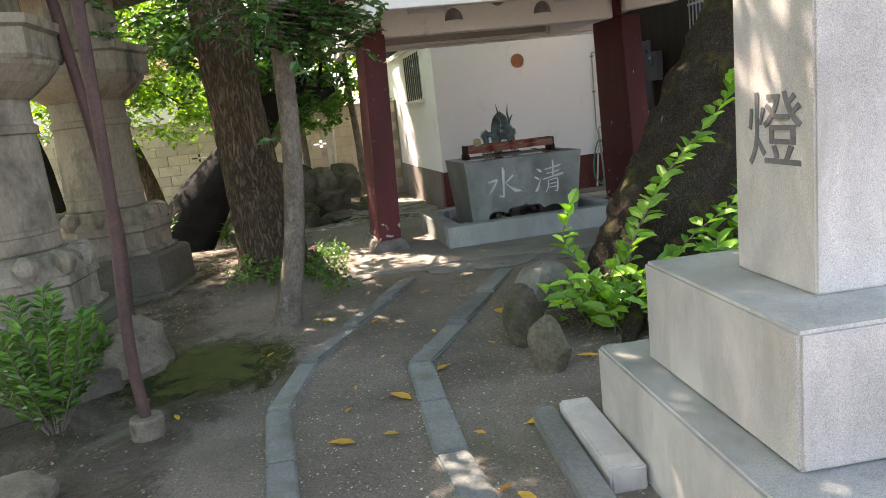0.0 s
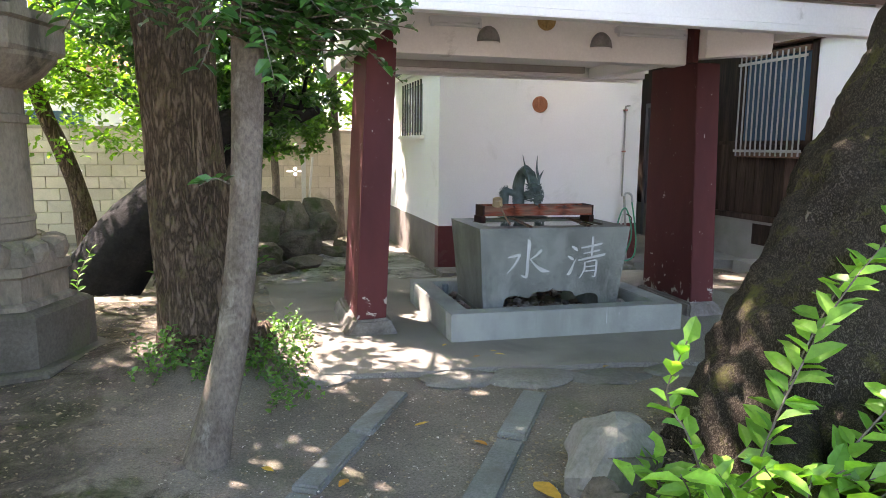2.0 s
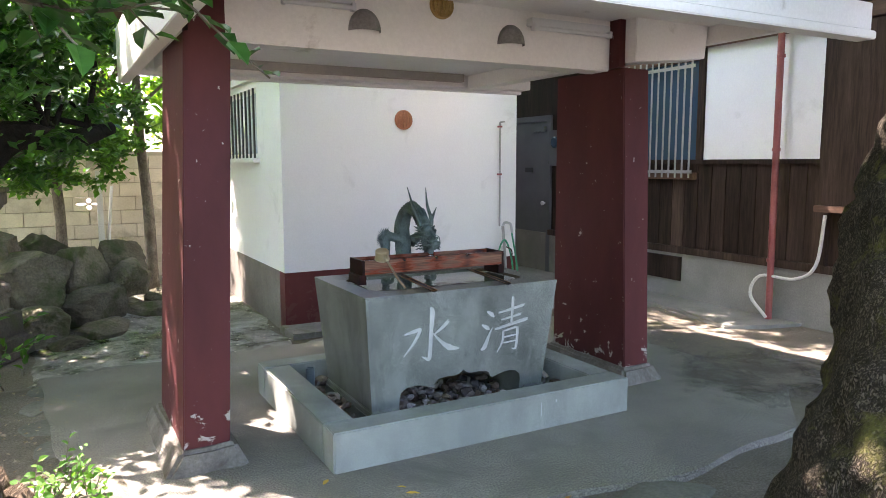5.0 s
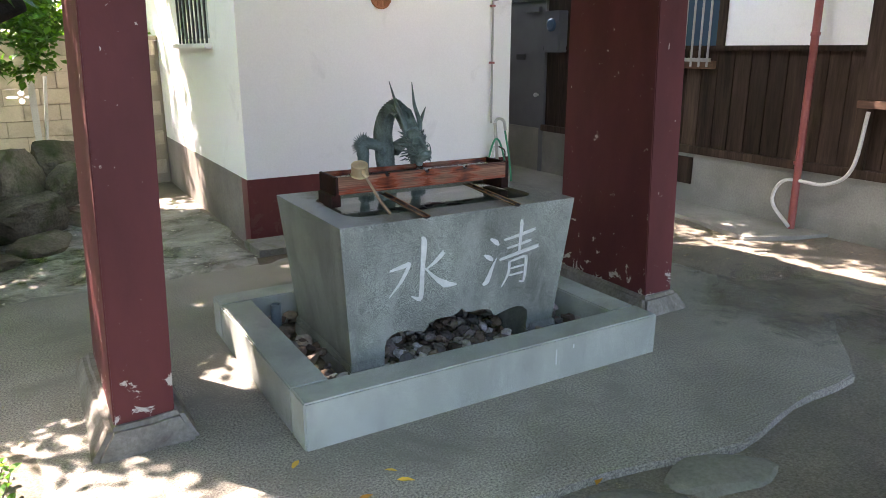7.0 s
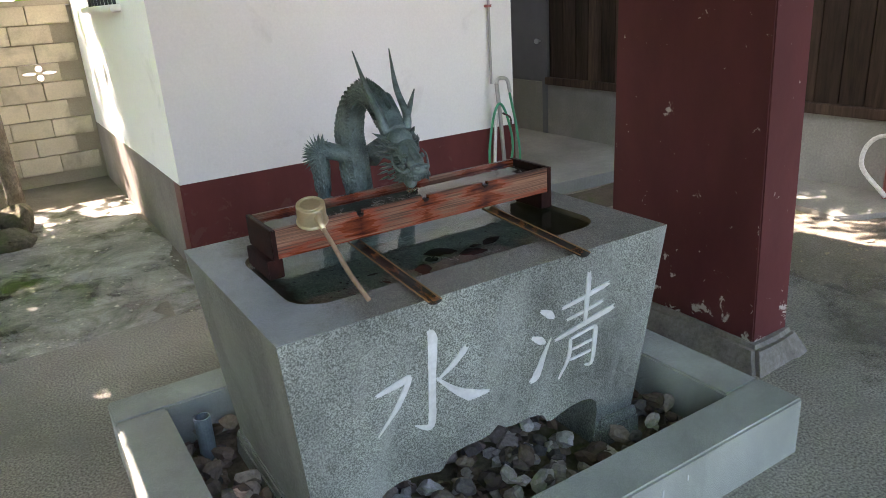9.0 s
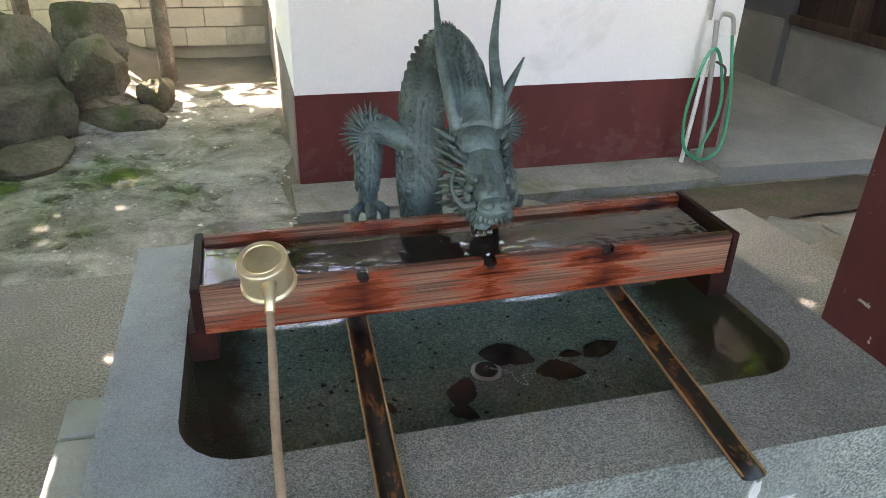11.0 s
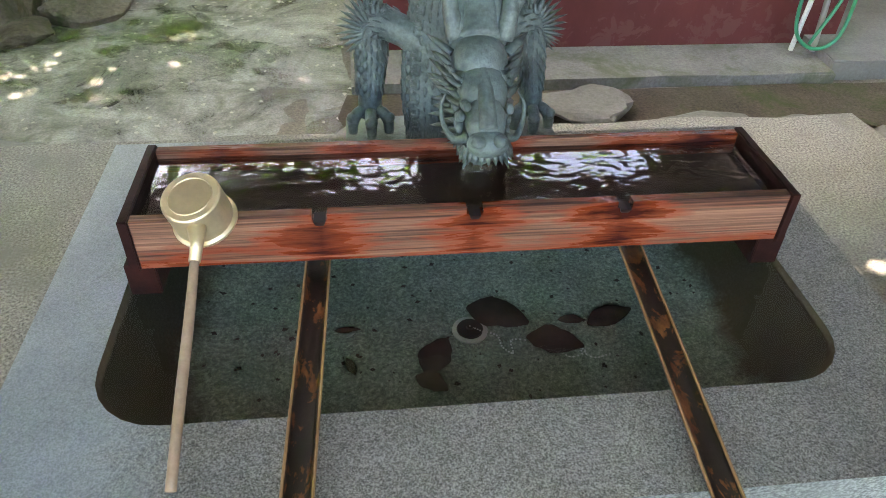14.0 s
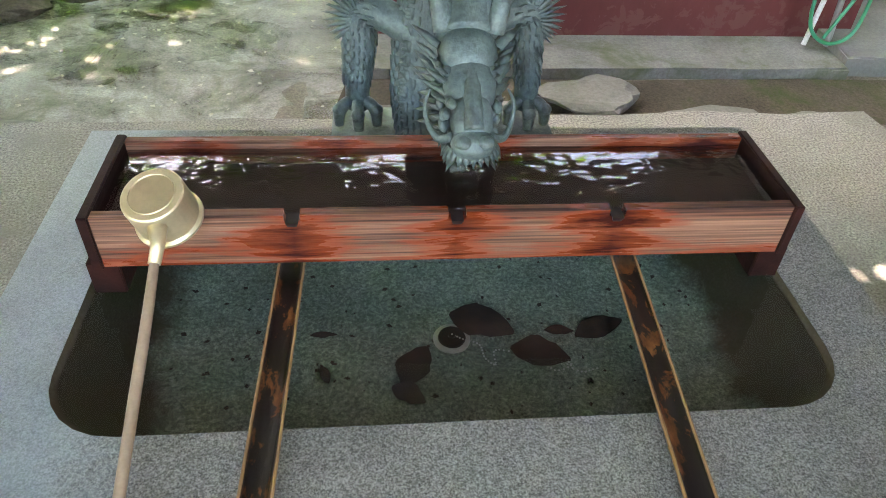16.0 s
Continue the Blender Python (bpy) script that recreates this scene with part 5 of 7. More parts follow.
def dragon():
    """Bronze dragon spout: slim arched neck, two splayed forelegs with spiked elbows, horned head over the water box."""
    b = bmesh.new()
    rng = random.Random(2)
    HX = 3.026

    def blob(c, r, turn=0, sub=3):
        bmesh.ops.create_icosphere(b, subdivisions=sub, radius=1, matrix=Matrix.Translation(c) @ Matrix.Rotation(radians(turn), 4, "X") @ Matrix.Diagonal((*r, 1)))

    def spike(base, way, length, r, flat=0.45):
        """Flat pointed scale or tuft."""
        d = Vector(way).normalized()
        side = d.cross(Vector((0.31, 0.2, 0.93))).normalized()
        up = side.cross(d)
        base = Vector(base)
        v = [b.verts.new(base + side * r * math.cos(a) + up * r * flat * math.sin(a)) for a in (0, 1.57, 3.14, 4.71)]
        m = [b.verts.new(base + d * length * 0.5 + side * r * 0.75 * math.cos(a) + up * r * flat * math.sin(a)) for a in (0, 1.57, 3.14, 4.71)]
        tip = b.verts.new(base + d * length)
        for i in range(4):
            b.faces.new((v[i], v[(i + 1) % 4], m[(i + 1) % 4], m[i]))
            b.faces.new((m[i], m[(i + 1) % 4], tip))

    body = curve_points([(2.975, 8.165, 0.845), (2.972, 8.185, 0.93), (2.982, 8.225, 1.03), (2.992, 8.258, 1.14), (3.008, 8.235, 1.235), (3.022, 8.165, 1.280), (3.030, 8.085, 1.252), (3.030, 8.02, 1.198), (HX, 7.965, 1.150)], 8)
    rad = lerp_list([0.046, 0.050, 0.056, 0.050, 0.043, 0.040, 0.041, 0.044, 0.046], len(body))
    tube(body, rad, 20, bm=b, wobble=0.05)
    ctr = Vector((3.0, 8.09, 1.09))
    for i in range(3, len(body) - 8):
        p = Vector(body[i])
        t = (Vector(body[i + 1]) - Vector(body[i - 1])).normalized()
        out = p - ctr
        out.x = 0
        out = (out - t * out.dot(t)).normalized()
        # saw-toothed crest along the spine
        spike(p + out * rad[i] * 0.85, out * 0.8 - t * 0.5, 0.024, 0.010)
        # two ridges of belly plates
        for s in (-1, 1):
            m = Matrix.Translation(p - out * rad[i] * 0.72 + Vector((s * rad[i] * 0.5, 0, 0)))
            bmesh.ops.create_icosphere(b, subdivisions=1, radius=1, matrix=m @ Matrix.Diagonal((0.018, 0.010, 0.006, 1)))
        # overlapping scales
        side = Vector((1, 0, 0))
        up = t.cross(side).normalized()
        for k in range(12):
            a = 2 * math.pi * (k + 0.5 * (i % 2)) / 12
            dv = side * math.cos(a) + up * math.sin(a)
            spike(p + dv * rad[i] * 0.97, -t + dv * 0.16, 0.020, 0.010, 0.25)
    for s in (-1, 1):
        x = HX - 0.012 + s * 0.022
        ex = 2.858 if s < 0 else 3.192
        leg = curve_points([(x, 8.205, 1.035), (x + (ex - x) * 0.5, 8.235, 1.066), (ex + s * -0.012, 8.265, 1.072), (ex - s * 0.004, 8.255, 1.01), (ex + s * 0.002, 8.24, 0.945), (ex + s * 0.004, 8.238, 0.897)], 6)
        lr = lerp_list([0.042, 0.031, 0.034, 0.030, 0.024, 0.024], len(leg))
        tube(leg, lr, 14, bm=b, wobble=0.08)
        for i in range(8, len(leg) - 6):
            for k in range(9):
                a = 2 * math.pi * (k + 0.5 * (i % 2)) / 9
                t = (leg[i + 1] - leg[i - 1]).normalized()
                u = t.orthogonal().normalized()
                dv = u * math.cos(a) + t.cross(u) * math.sin(a)
                spike(leg[i] + dv * lr[i] * 0.95, t + dv * 0.25, 0.018, 0.010, 0.25)
        # fan of flat spikes round the elbow
        el = Vector((ex - s * 0.008, 8.262, 1.062))
        for row, (yo, ln) in enumerate(((0.0, 0.058), (0.016, 0.054), (-0.016, 0.050))):
            for k in range(13):
                a = radians(105 - 12.5 * k + 5 * row)
                dv = Vector((s * math.cos(a), yo * 8, math.sin(a)))
                spike(el + Vector((s * math.cos(a), 0, math.sin(a))) * 0.018 + Vector((0, yo, 0)), dv, ln * rng.uniform(0.85, 1.1), 0.009)
        # three thick clawed toes forward, one back
        foot = Vector((ex + s * 0.004, 8.236, 0.892))
        blob(foot, (0.026, 0.024, 0.018))
        for a in (-150, -90, -32, 80):
            dv = Vector((math.cos(radians(a)), math.sin(radians(a)), 0))
            toe = curve_points([foot, foot + dv * 0.024 + Vector((0, 0, 0.008)), foot + dv * 0.042 - Vector((0, 0, 0.008)), foot + dv * 0.044 - Vector((0, 0, 0.036))], 4)
            tube(toe, lerp_list([0.015, 0.012, 0.013, 0.010], len(toe)), 9, bm=b)
            blob(foot + dv * 0.043 + Vector((0, 0, -0.003)), (0.014, 0.014, 0.013), sub=2)
    # skull: smooth domed brow, tapering snout, blunt nose, open jaw
    blob((HX, 7.975, 1.143), (0.047, 0.05, 0.045), 40)
    blob((HX, 7.935, 1.137), (0.045, 0.046, 0.038), 40)
    blob((HX, 7.893, 1.106), (0.040, 0.048, 0.033), 45)
    blob((HX, 7.850, 1.078), (0.032, 0.046, 0.026), 45)
    blob((HX, 7.818, 1.056), (0.033, 0.024, 0.021), 25)
    blob((HX, 7.862, 1.040), (0.034, 0.040, 0.016), 40)
    blob((HX, 7.890, 1.012), (0.027, 0.034, 0.013), 60)
    tube(curve_points([(HX, 7.925, 1.150), (HX, 7.885, 1.128), (HX, 7.845, 1.102), (HX, 7.82, 1.078)], 5), lerp_list([0.006, 0.013, 0.014, 0.015], 16), 9, bm=b)
    for s in (-1, 1):
        blob((HX + s * 0.016, 7.806, 1.066), (0.013, 0.012, 0.010), sub=2)
        blob((HX + s * 0.031, 7.905, 1.124), (0.013, 0.016, 0.012), sub=2)
        # knobbly brow and eye folds
        for k in range(8):
            a = math.pi * k / 7
            blob((HX + s * (0.034 + 0.013 * math.cos(a)), 7.908 + 0.022 * math.sin(a), 1.134 - 0.004 * k), (0.006, 0.009, 0.006), sub=2)
        for k in range(18):
            blob((HX + s * rng.uniform(0.022, 0.044), rng.uniform(7.845, 7.92), rng.uniform(1.055, 1.105)), (0.007, 0.010, 0.006), rng.uniform(0, 90), 2)
        # ear and swept-back mane
        spike((HX + s * 0.042, 7.95, 1.145), (s * 0.8, 0.5, 0.45), 0.055, 0.016, 0.4)
        for row in range(4):
            for k in range(8):
                base = (HX + s * (0.036 + 0.006 * row - 0.001 * k), 7.885 + 0.022 * row + rng.uniform(-0.006, 0.006), 1.135 - 0.017 * k + rng.uniform(-0.004, 0.004))
                spike(base, (s * (0.75 + rng.uniform(-0.2, 0.2)), 0.75, 0.35 - 0.12 * k + rng.uniform(-0.15, 0.15)), rng.uniform(0.024, 0.042), 0.009, 0.5)
        # curling whisker
        wh = curve_points([(HX + s * 0.028, 7.835, 1.058), (HX + s * 0.048, 7.845, 1.050), (HX + s * 0.063, 7.868, 1.064), (HX + s * 0.066, 7.882, 1.088), (HX + s * 0.057, 7.892, 1.106)], 6)
        tube(wh, lerp_list([0.008, 0.006, 0.004, 0.003, 0.0015], len(wh)), 7, bm=b)
        # beard along the jaw
        for k in range(8):
            spike((HX + s * (0.034 - 0.001 * k), 7.90 - 0.011 * k, 1.035), (s * 0.35, -0.1, -0.9), 0.030 if k % 2 else 0.024, 0.007, 0.5)
    # frilled upper lip
    for k in range(13):
        a = math.pi * k / 12
        spike((HX + 0.033 * math.cos(a), 7.832 - 0.024 * math.sin(a), 1.048), (0.5 * math.cos(a), -0.5 * math.sin(a), -0.85), 0.024, 0.008, 0.6)
    # horns, one forked
    lh = curve_points([(2.990, 7.958, 1.165), (2.980, 7.985, 1.225), (2.976, 8.05, 1.305), (2.988, 8.158, 1.424)], 7)
    tube(lh, lerp_list([0.016, 0.013, 0.010, 0.002], len(lh)), 10, bm=b)
    rh = curve_points([(3.066, 7.955, 1.165), (3.076, 7.968, 1.215), (3.086, 8.045, 1.300), (3.139, 8.172, 1.417)], 7)
    tube(rh, lerp_list([0.016, 0.014, 0.010, 0.002], len(rh)), 10, bm=b)
    fork = curve_points([(3.074, 7.962, 1.200), (3.104, 7.985, 1.243), (3.139, 8.011, 1.288)], 6)
    tube(fork, lerp_list([0.012, 0.009, 0.002], len(fork)), 9, bm=b)
    # thick combed locks running back from the brow
    for k in range(5):
        x = HX - 0.030 + 0.015 * k
        rib = curve_points([(x, 7.955, 1.178), (x, 8.00, 1.222), (x + 0.002, 8.05, 1.268), (x + 0.003, 8.085, 1.288 - 0.004 * abs(k - 2))], 5)
        tube(rib, lerp_list([0.008, 0.011, 0.010, 0.003], len(rib)), 8, bm=b)
    # plinth plate behind the box
    box(2.80, 3.25, 8.14, 8.30, TOPZ, TOPZ + 0.014, 0.003, bm=b)
    return solid("dragon_spout", b, "bronze", "green-patinated bronze dragon water spout with long horns", "statue", smooth=True)


dragon()
stream = bmesh.new()
rng = random.Random(31)
for k in range(9):
    x, y = 3.026 + rng.uniform(-0.022, 0.022), 7.89 + rng.uniform(-0.014, 0.014)
    tube(curve_points([(x, y, 1.012), (x + rng.uniform(-0.003, 0.003), y - 0.004, 0.993), (x + rng.uniform(-0.005, 0.005), y - 0.006, 0.969)], 3), lerp_list([rng.uniform(0.004, 0.006), 0.003, rng.uniform(0.003, 0.006)], 7), 8, bm=stream)
solid("water_stream", stream, "clear_water", "thin strands of water falling from the dragon's mouth", "water", smooth=True).visible_shadow = False


# stone pillar on stepped granite base
def monument():
    t = thing("stone_pillar", "pale granite pillar with a carved character on a stepped base", "pillar", at=(2.32, 1.985, -0.2))
    part("lower_step", box(-0.67, 0.67, -0.72, 0.76, 0.0, 0.468, 0.012), "monument", t)
    part("upper_step", box(-0.523, 0.523, -0.523, 0.523, 0.468, 0.892, 0.012), "monument", t)
    part("shaft", frustum((-0.275, 0.215, -0.24, 0.225), (-0.265, 0.205, -0.23, 0.215), 0.892, 2.9, 0.008), "monument", t)
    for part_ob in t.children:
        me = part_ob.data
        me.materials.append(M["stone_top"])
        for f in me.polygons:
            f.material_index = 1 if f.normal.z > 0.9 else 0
    t.rotation_euler = (0, 0, radians(-5.4))
    f = Matrix.Rotation(radians(-90), 4, "Z") @ Matrix.Rotation(radians(90), 4, "X")
    lettering("燈", (-0.2745, -0.025, 1.393), 0.25, f @ Matrix.Diagonal((1.3, 1.08, 1, 1)), "carved_dark", "weathered carved character", t, 0.002, 0.0)
    return t


monument()


# stone lanterns
def stone_lantern(at, s=1.0, turn=0.0):
    t = thing("stone_lantern", "weathered tan stone lantern with round shaft on hexagonal steps", "stone lantern", "stone lanterns", at)
    six = radians(turn)
    part("lower_step", lathe([(0.86 * s, -0.1), (0.84 * s, 0.14 * s), (0.80 * s, 0.16 * s)], 6, turn=six), "lantern_dark", t)
    part("upper_step", lathe([(0.72 * s, 0.16 * s), (0.71 * s, 0.50 * s), (0.67 * s, 0.53 * s)], 6, turn=six), "lantern_dark", t)
    part("base", lathe([(0.60 * s, 0.53 * s), (0.60 * s, 0.56 * s), (0.55 * s, 0.58 * s), (0.55 * s, 0.74 * s), (0.58 * s, 0.76 * s), (0.57 * s, 0.82 * s)], 6, turn=six), "lantern", t)
    lotus = lathe([(0.52 * s, 0.82 * s), (0.50 * s, 0.88 * s), (0.42 * s, 0.96 * s), (0.36 * s, 0.98 * s)], 24)
    for k in range(12):
        a = 2 * math.pi * k / 12
        tube(curve_points([(0.50 * s * math.cos(a), 0.50 * s * math.sin(a), 0.84 * s), (0.50 * s * math.cos(a), 0.50 * s * math.sin(a), 0.92 * s), (0.40 * s * math.cos(a), 0.40 * s * math.sin(a), 0.97 * s)], 4), lerp_list([0.05 * s, 0.085 * s, 0.02 * s], 9), 8, bm=lotus)
    part("lotus_ring", lotus, "lantern", t, "carved lotus petal ring")
    part("shaft", lathe([(0.34 * s, 0.97 * s), (0.365 * s, 1.0 * s), (0.362 * s, 1.10 * s), (0.372 * s, 1.11 * s), (0.372 * s, 1.14 * s), (0.36 * s, 1.15 * s), (0.345 * s, 1.78 * s), (0.365 * s, 1.79 * s), (0.365 * s, 1.84 * s), (0.34 * s, 1.85 * s), (0.34 * s, 2.02 * s)], 36), "lantern", t, smooth=False)
    part("upper_lotus", lathe([(0.36 * s, 2.02 * s), (0.48 * s, 2.12 * s), (0.56 * s, 2.22 * s), (0.57 * s, 2.25 * s)], 24), "lantern", t)
    part("platform", lathe([(0.60 * s, 2.25 * s), (0.62 * s, 2.28 * s), (0.62 * s, 2.44 * s), (0.66 * s, 2.46 * s), (0.66 * s, 2.52 * s)], 6, turn=six), "lantern", t)
    part("fire_box", lathe([(0.40 * s, 2.52 * s), (0.40 * s, 3.0 * s)], 6, turn=six), "lantern", t)
    part("cap", lathe([(0.9 * s, 3.0 * s), (0.92 * s, 3.1 * s), (0.5 * s, 3.25 * s), (0.15 * s, 3.45 * s), (0.05 * s, 3.6 * s)], 6, turn=six), "lantern_dark", t)
    return t


stone_lantern((-1.27, 7.35, -0.12), 0.97, 12)
stone_lantern((-1.39, 5.0, -0.12), 0.93, 25)
stone_lantern((0.12, 11.0, 0.0), 0.55, 0)


# trees
def tree(name, trunk, radii, bark, crowns, leaf, label, leaf_size=0.12, count=3000, seed=1, limbs=(), wob=0.12, sides=18, branch=True, roots=0, fine=0.0):
    """Tapered trunk through points, limbs to clumped crowns of single leaves."""
    rng = random.Random(seed)
    t = thing(name, label, "tree")
    pts = curve_points(trunk, 8)
    b = tube(pts, lerp_list(radii, len(pts)), sides, wobble=wob)
    for k in range(roots):
        a = 2 * math.pi * (k + rng.uniform(-0.2, 0.2)) / roots
        p0 = Vector(trunk[0])
        r0 = radii[0]
        dv = Vector((math.cos(a), math.sin(a), 0))
        ln = rng.uniform(0.35, 0.8) * (0.5 + r0)
        rp = curve_points([p0 + dv * r0 * 0.6 + Vector((0, 0, r0 * 0.8)), p0 + dv * (r0 + 0.06) + Vector((0, 0, 0.08)), p0 + dv * (r0 + ln) + Vector((rng.uniform(-0.15, 0.15), rng.uniform(-0.15, 0.15), -0.05))], 5)
        tube(rp, lerp_list([r0 * 0.35, r0 * 0.22, 0.02], len(rp)), 9, bm=b, wobble=0.2)
    if fine:
        bmesh.ops.subdivide_edges(b, edges=[e for e in b.edges if e.calc_length() > 0.09], cuts=2, use_grid_fill=True)
        b.normal_update()
        for v in b.verts:
            q = Vector((v.co.x, v.co.y, v.co.z * 0.5))
            v.co += v.normal * fine * (noise.noise(q * 6) + 0.6 * noise.noise(q * 14) + 0.35 * noise.noise(q * 30))
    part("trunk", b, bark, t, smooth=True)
    top = Vector(trunk[-1])
    if branch:
        lb = bmesh.new()
        for c, r in crowns:
            c = Vector(c)
            s = Vector(pts[int(len(pts) * rng.uniform(0.7, 0.98))])
            if (c - s).length < 6:
                mid = (s + c) / 2 + Vector((rng.uniform(-0.3, 0.3), rng.uniform(-0.3, 0.3), 0.2))
                lp = curve_points([s, mid, c], 5)
                tube(lp, lerp_list([radii[-1] * 0.6, radii[-1] * 0.35, 0.012], len(lp)), 7, bm=lb)
        if len(lb.verts):
            part("limb", lb, bark, t, smooth=True)
        else:
            lb.free()
    verts, faces = [], []
    vol = sum(r[0] * r[1] * r[2] for _, r in crowns)
    for c, r in crowns:
        n = int(count * r[0] * r[1] * r[2] / vol)
        clumps = [Vector((rng.gauss(0, 0.5), rng.gauss(0, 0.5), rng.gauss(0, 0.45))) for _ in range(max(6, n // 45))]
        for k in range(n):
            q = clumps[k % len(clumps)] + Vector((rng.gauss(0, 0.13), rng.gauss(0, 0.13), rng.gauss(0, 0.10)))
            p = Vector((c[0] + q.x * r[0], c[1] + q.y * r[1], c[2] + q.z * r[2]))
            ln = leaf_size * rng.uniform(0.7, 1.3)
            quad_leaf(verts, faces, p, spin(rng, 0.9), ln, ln * 0.55)
    leaves_part("crown", verts, faces, leaf, t)
    return t


# its last crown is added out of view to break the sun into dapples
tree("tree", [(0.26, 7.08, -0.2), (0.22, 7.08, 0.3), (0.125, 7.1, 1.1), (0.05, 7.15, 2.5), (-0.15, 7.3, 4.0), (-0.3, 7.4, 5.2)], [0.43, 0.325, 0.268, 0.25, 0.2, 0.15], "bark",
     [((-0.2, 6.6, 5.6), (1.3, 1.0, 0.7)), ((-1.9, 6.2, 5.0), (1.0, 1.3, 0.7)), ((0.4, 5.4, 5.4), (0.9, 0.9, 0.5)), ((-2.4, 8.4, 4.8), (1.0, 1.0, 0.7)), ((0.25, 9.5, 4.6), (0.9, 0.8, 0.4))], "leaf_canopy",
     "old tree with deeply furrowed brown bark and ivy at its foot", 0.14, 8000, 11, roots=7)
tree("tree", [(0.28, 5.42, -0.2), (0.36, 5.44, 0.15), (0.45, 5.45, 0.55), (0.525, 5.45, 1.18), (0.55, 5.45, 1.75), (0.57, 5.45, 2.29), (0.66, 5.5, 3.6), (0.7, 5.5, 4.6)], [0.13, 0.09, 0.078, 0.073, 0.077, 0.072, 0.06, 0.04], "bark_smooth",
     [((0.6, 5.3, 4.3), (0.9, 0.9, 0.6)), ((0.3, 4.4, 3.9), (0.8, 0.8, 0.4))], "leaf_dark", "slender tree with smooth grey mottled bark", 0.09, 1500, 12, wob=0.06, sides=14, roots=5)
# the last three crowns are added out of view to shade the front floor
tree("tree", [(3.05, 4.72, -0.2), (3.19, 4.77, 0.3), (3.61, 4.97, 0.9), (4.12, 5.09, 1.6), (4.55, 5.05, 2.4), (5.05, 5.02, 3.3), (5.6, 5.1, 5.0)], [0.56, 0.46, 0.395, 0.445, 0.445, 0.41, 0.25], "bark_moss",
     [((5.4, 5.2, 5.9), (1.6, 1.5, 0.8)), ((3.4, 4.6, 5.6), (1.4, 1.3, 0.7)), ((2.2, 3.6, 5.2), (1.2, 1.3, 0.6)), ((4.6, 2.6, 5.4), (1.7, 1.4, 0.7)), ((6.6, 4.6, 5.2), (1.3, 1.5, 0.7)), ((5.9, 3.0, 4.6), (1.0, 1.0, 0.6)), ((2.6, 5.2, 4.9), (1.4, 1.0, 0.5)), ((1.5, 5.6, 5.0), (0.9, 0.8, 0.4)), ((3.9, 6.0, 4.9), (1.1, 0.7, 0.4))], "leaf_canopy",
     "massive leaning tree trunk with dark mossy bark and spreading roots", 0.14, 21000, 13, wob=0.16, sides=56, roots=0, fine=0.05)
for k, pts in enumerate(([(2.85, 4.45, 0.2), (2.68, 4.15, 0.12), (2.48, 3.88, 0.06), (2.25, 3.6, -0.10)], [(3.1, 4.4, 0.25), (3.0, 4.0, 0.16), (2.85, 3.65, 0.08), (2.7, 3.25, -0.10)], [(3.4, 4.6, 0.25), (3.8, 4.35, 0.12), (4.2, 4.1, -0.12)])):
    rp = curve_points(pts, 6)
    solid("tree_root", tube(rp, lerp_list([0.16, 0.10, 0.075, 0.03], len(rp)), 12, wobble=0.2), "bark_moss", "gnarled surface root of the massive tree", "root", "surface roots", smooth=True)
# garden trees by the fence
tree("garden_tree", [(0.86, 13.3, 0.0), (0.88, 13.3, 0.9), (0.84, 13.3, 1.8), (0.9, 13.2, 2.8)], [0.07, 0.06, 0.055, 0.03], "bark_smooth",
     [((0.75, 13.2, 1.95), (0.75, 0.6, 0.5)), ((0.2, 13.0, 2.4), (0.7, 0.6, 0.5)), ((1.4, 13.3, 2.2), (0.5, 0.5, 0.35)), ((0.9, 13.2, 3.1), (0.9, 0.8, 0.5)), ((0.5, 12.7, 1.55), (0.6, 0.5, 0.35)), ((0.35, 12.3, 1.75), (0.9, 0.6, 0.42)), ((1.35, 12.9, 1.7), (0.5, 0.5, 0.35))], "leaf_mid", "small garden tree with sunlit green leaves", 0.10, 11000, 14)
tree("garden_tree", [(1.9, 13.5, -0.1), (1.88, 13.5, 1.0), (1.82, 13.5, 2.0), (1.8, 13.4, 3.2)], [0.075, 0.065, 0.06, 0.04], "bark_smooth",
     [((1.8, 13.5, 3.4), (0.9, 0.9, 0.6)), ((2.2, 13.2, 2.9), (0.5, 0.5, 0.3)), ((1.5, 13.9, 2.6), (0.5, 0.4, 0.3))], "leaf_canopy", "thin dark-stemmed garden tree", 0.10, 1800, 15)
tree("garden_tree", [(-1.6, 12.4, -0.2), (-1.75, 12.4, 0.9), (-2.1, 12.3, 2.0), (-2.3, 12.2, 3.0)], [0.16, 0.12, 0.10, 0.06], "bark",
     [((-1.7, 12.4, 2.2), (1.0, 0.9, 0.8)), ((-0.9, 12.2, 1.9), (0.8, 0.7, 0.7)), ((-2.6, 12.0, 2.6), (1.0, 0.9, 0.8)), ((-1.4, 12.2, 3.4), (1.2, 1.0, 0.7))], "leaf_canopy", "spreading garden tree with light yellow-green leaves", 0.10, 6000, 16)
tree("garden_tree", [(-2.6, 10.6, -0.2), (-2.75, 10.7, 1.2), (-3.1, 10.8, 2.6)], [0.14, 0.11, 0.07], "bark_black",
     [((-2.9, 10.8, 3.2), (1.1, 1.0, 0.7)), ((-2.0, 10.4, 3.4), (1.0, 0.9, 0.6)), ((-3.4, 11, 2.3), (0.9, 0.9, 0.6))], "leaf_canopy", "dark-stemmed garden tree with light leaves", 0.10, 3600, 17)
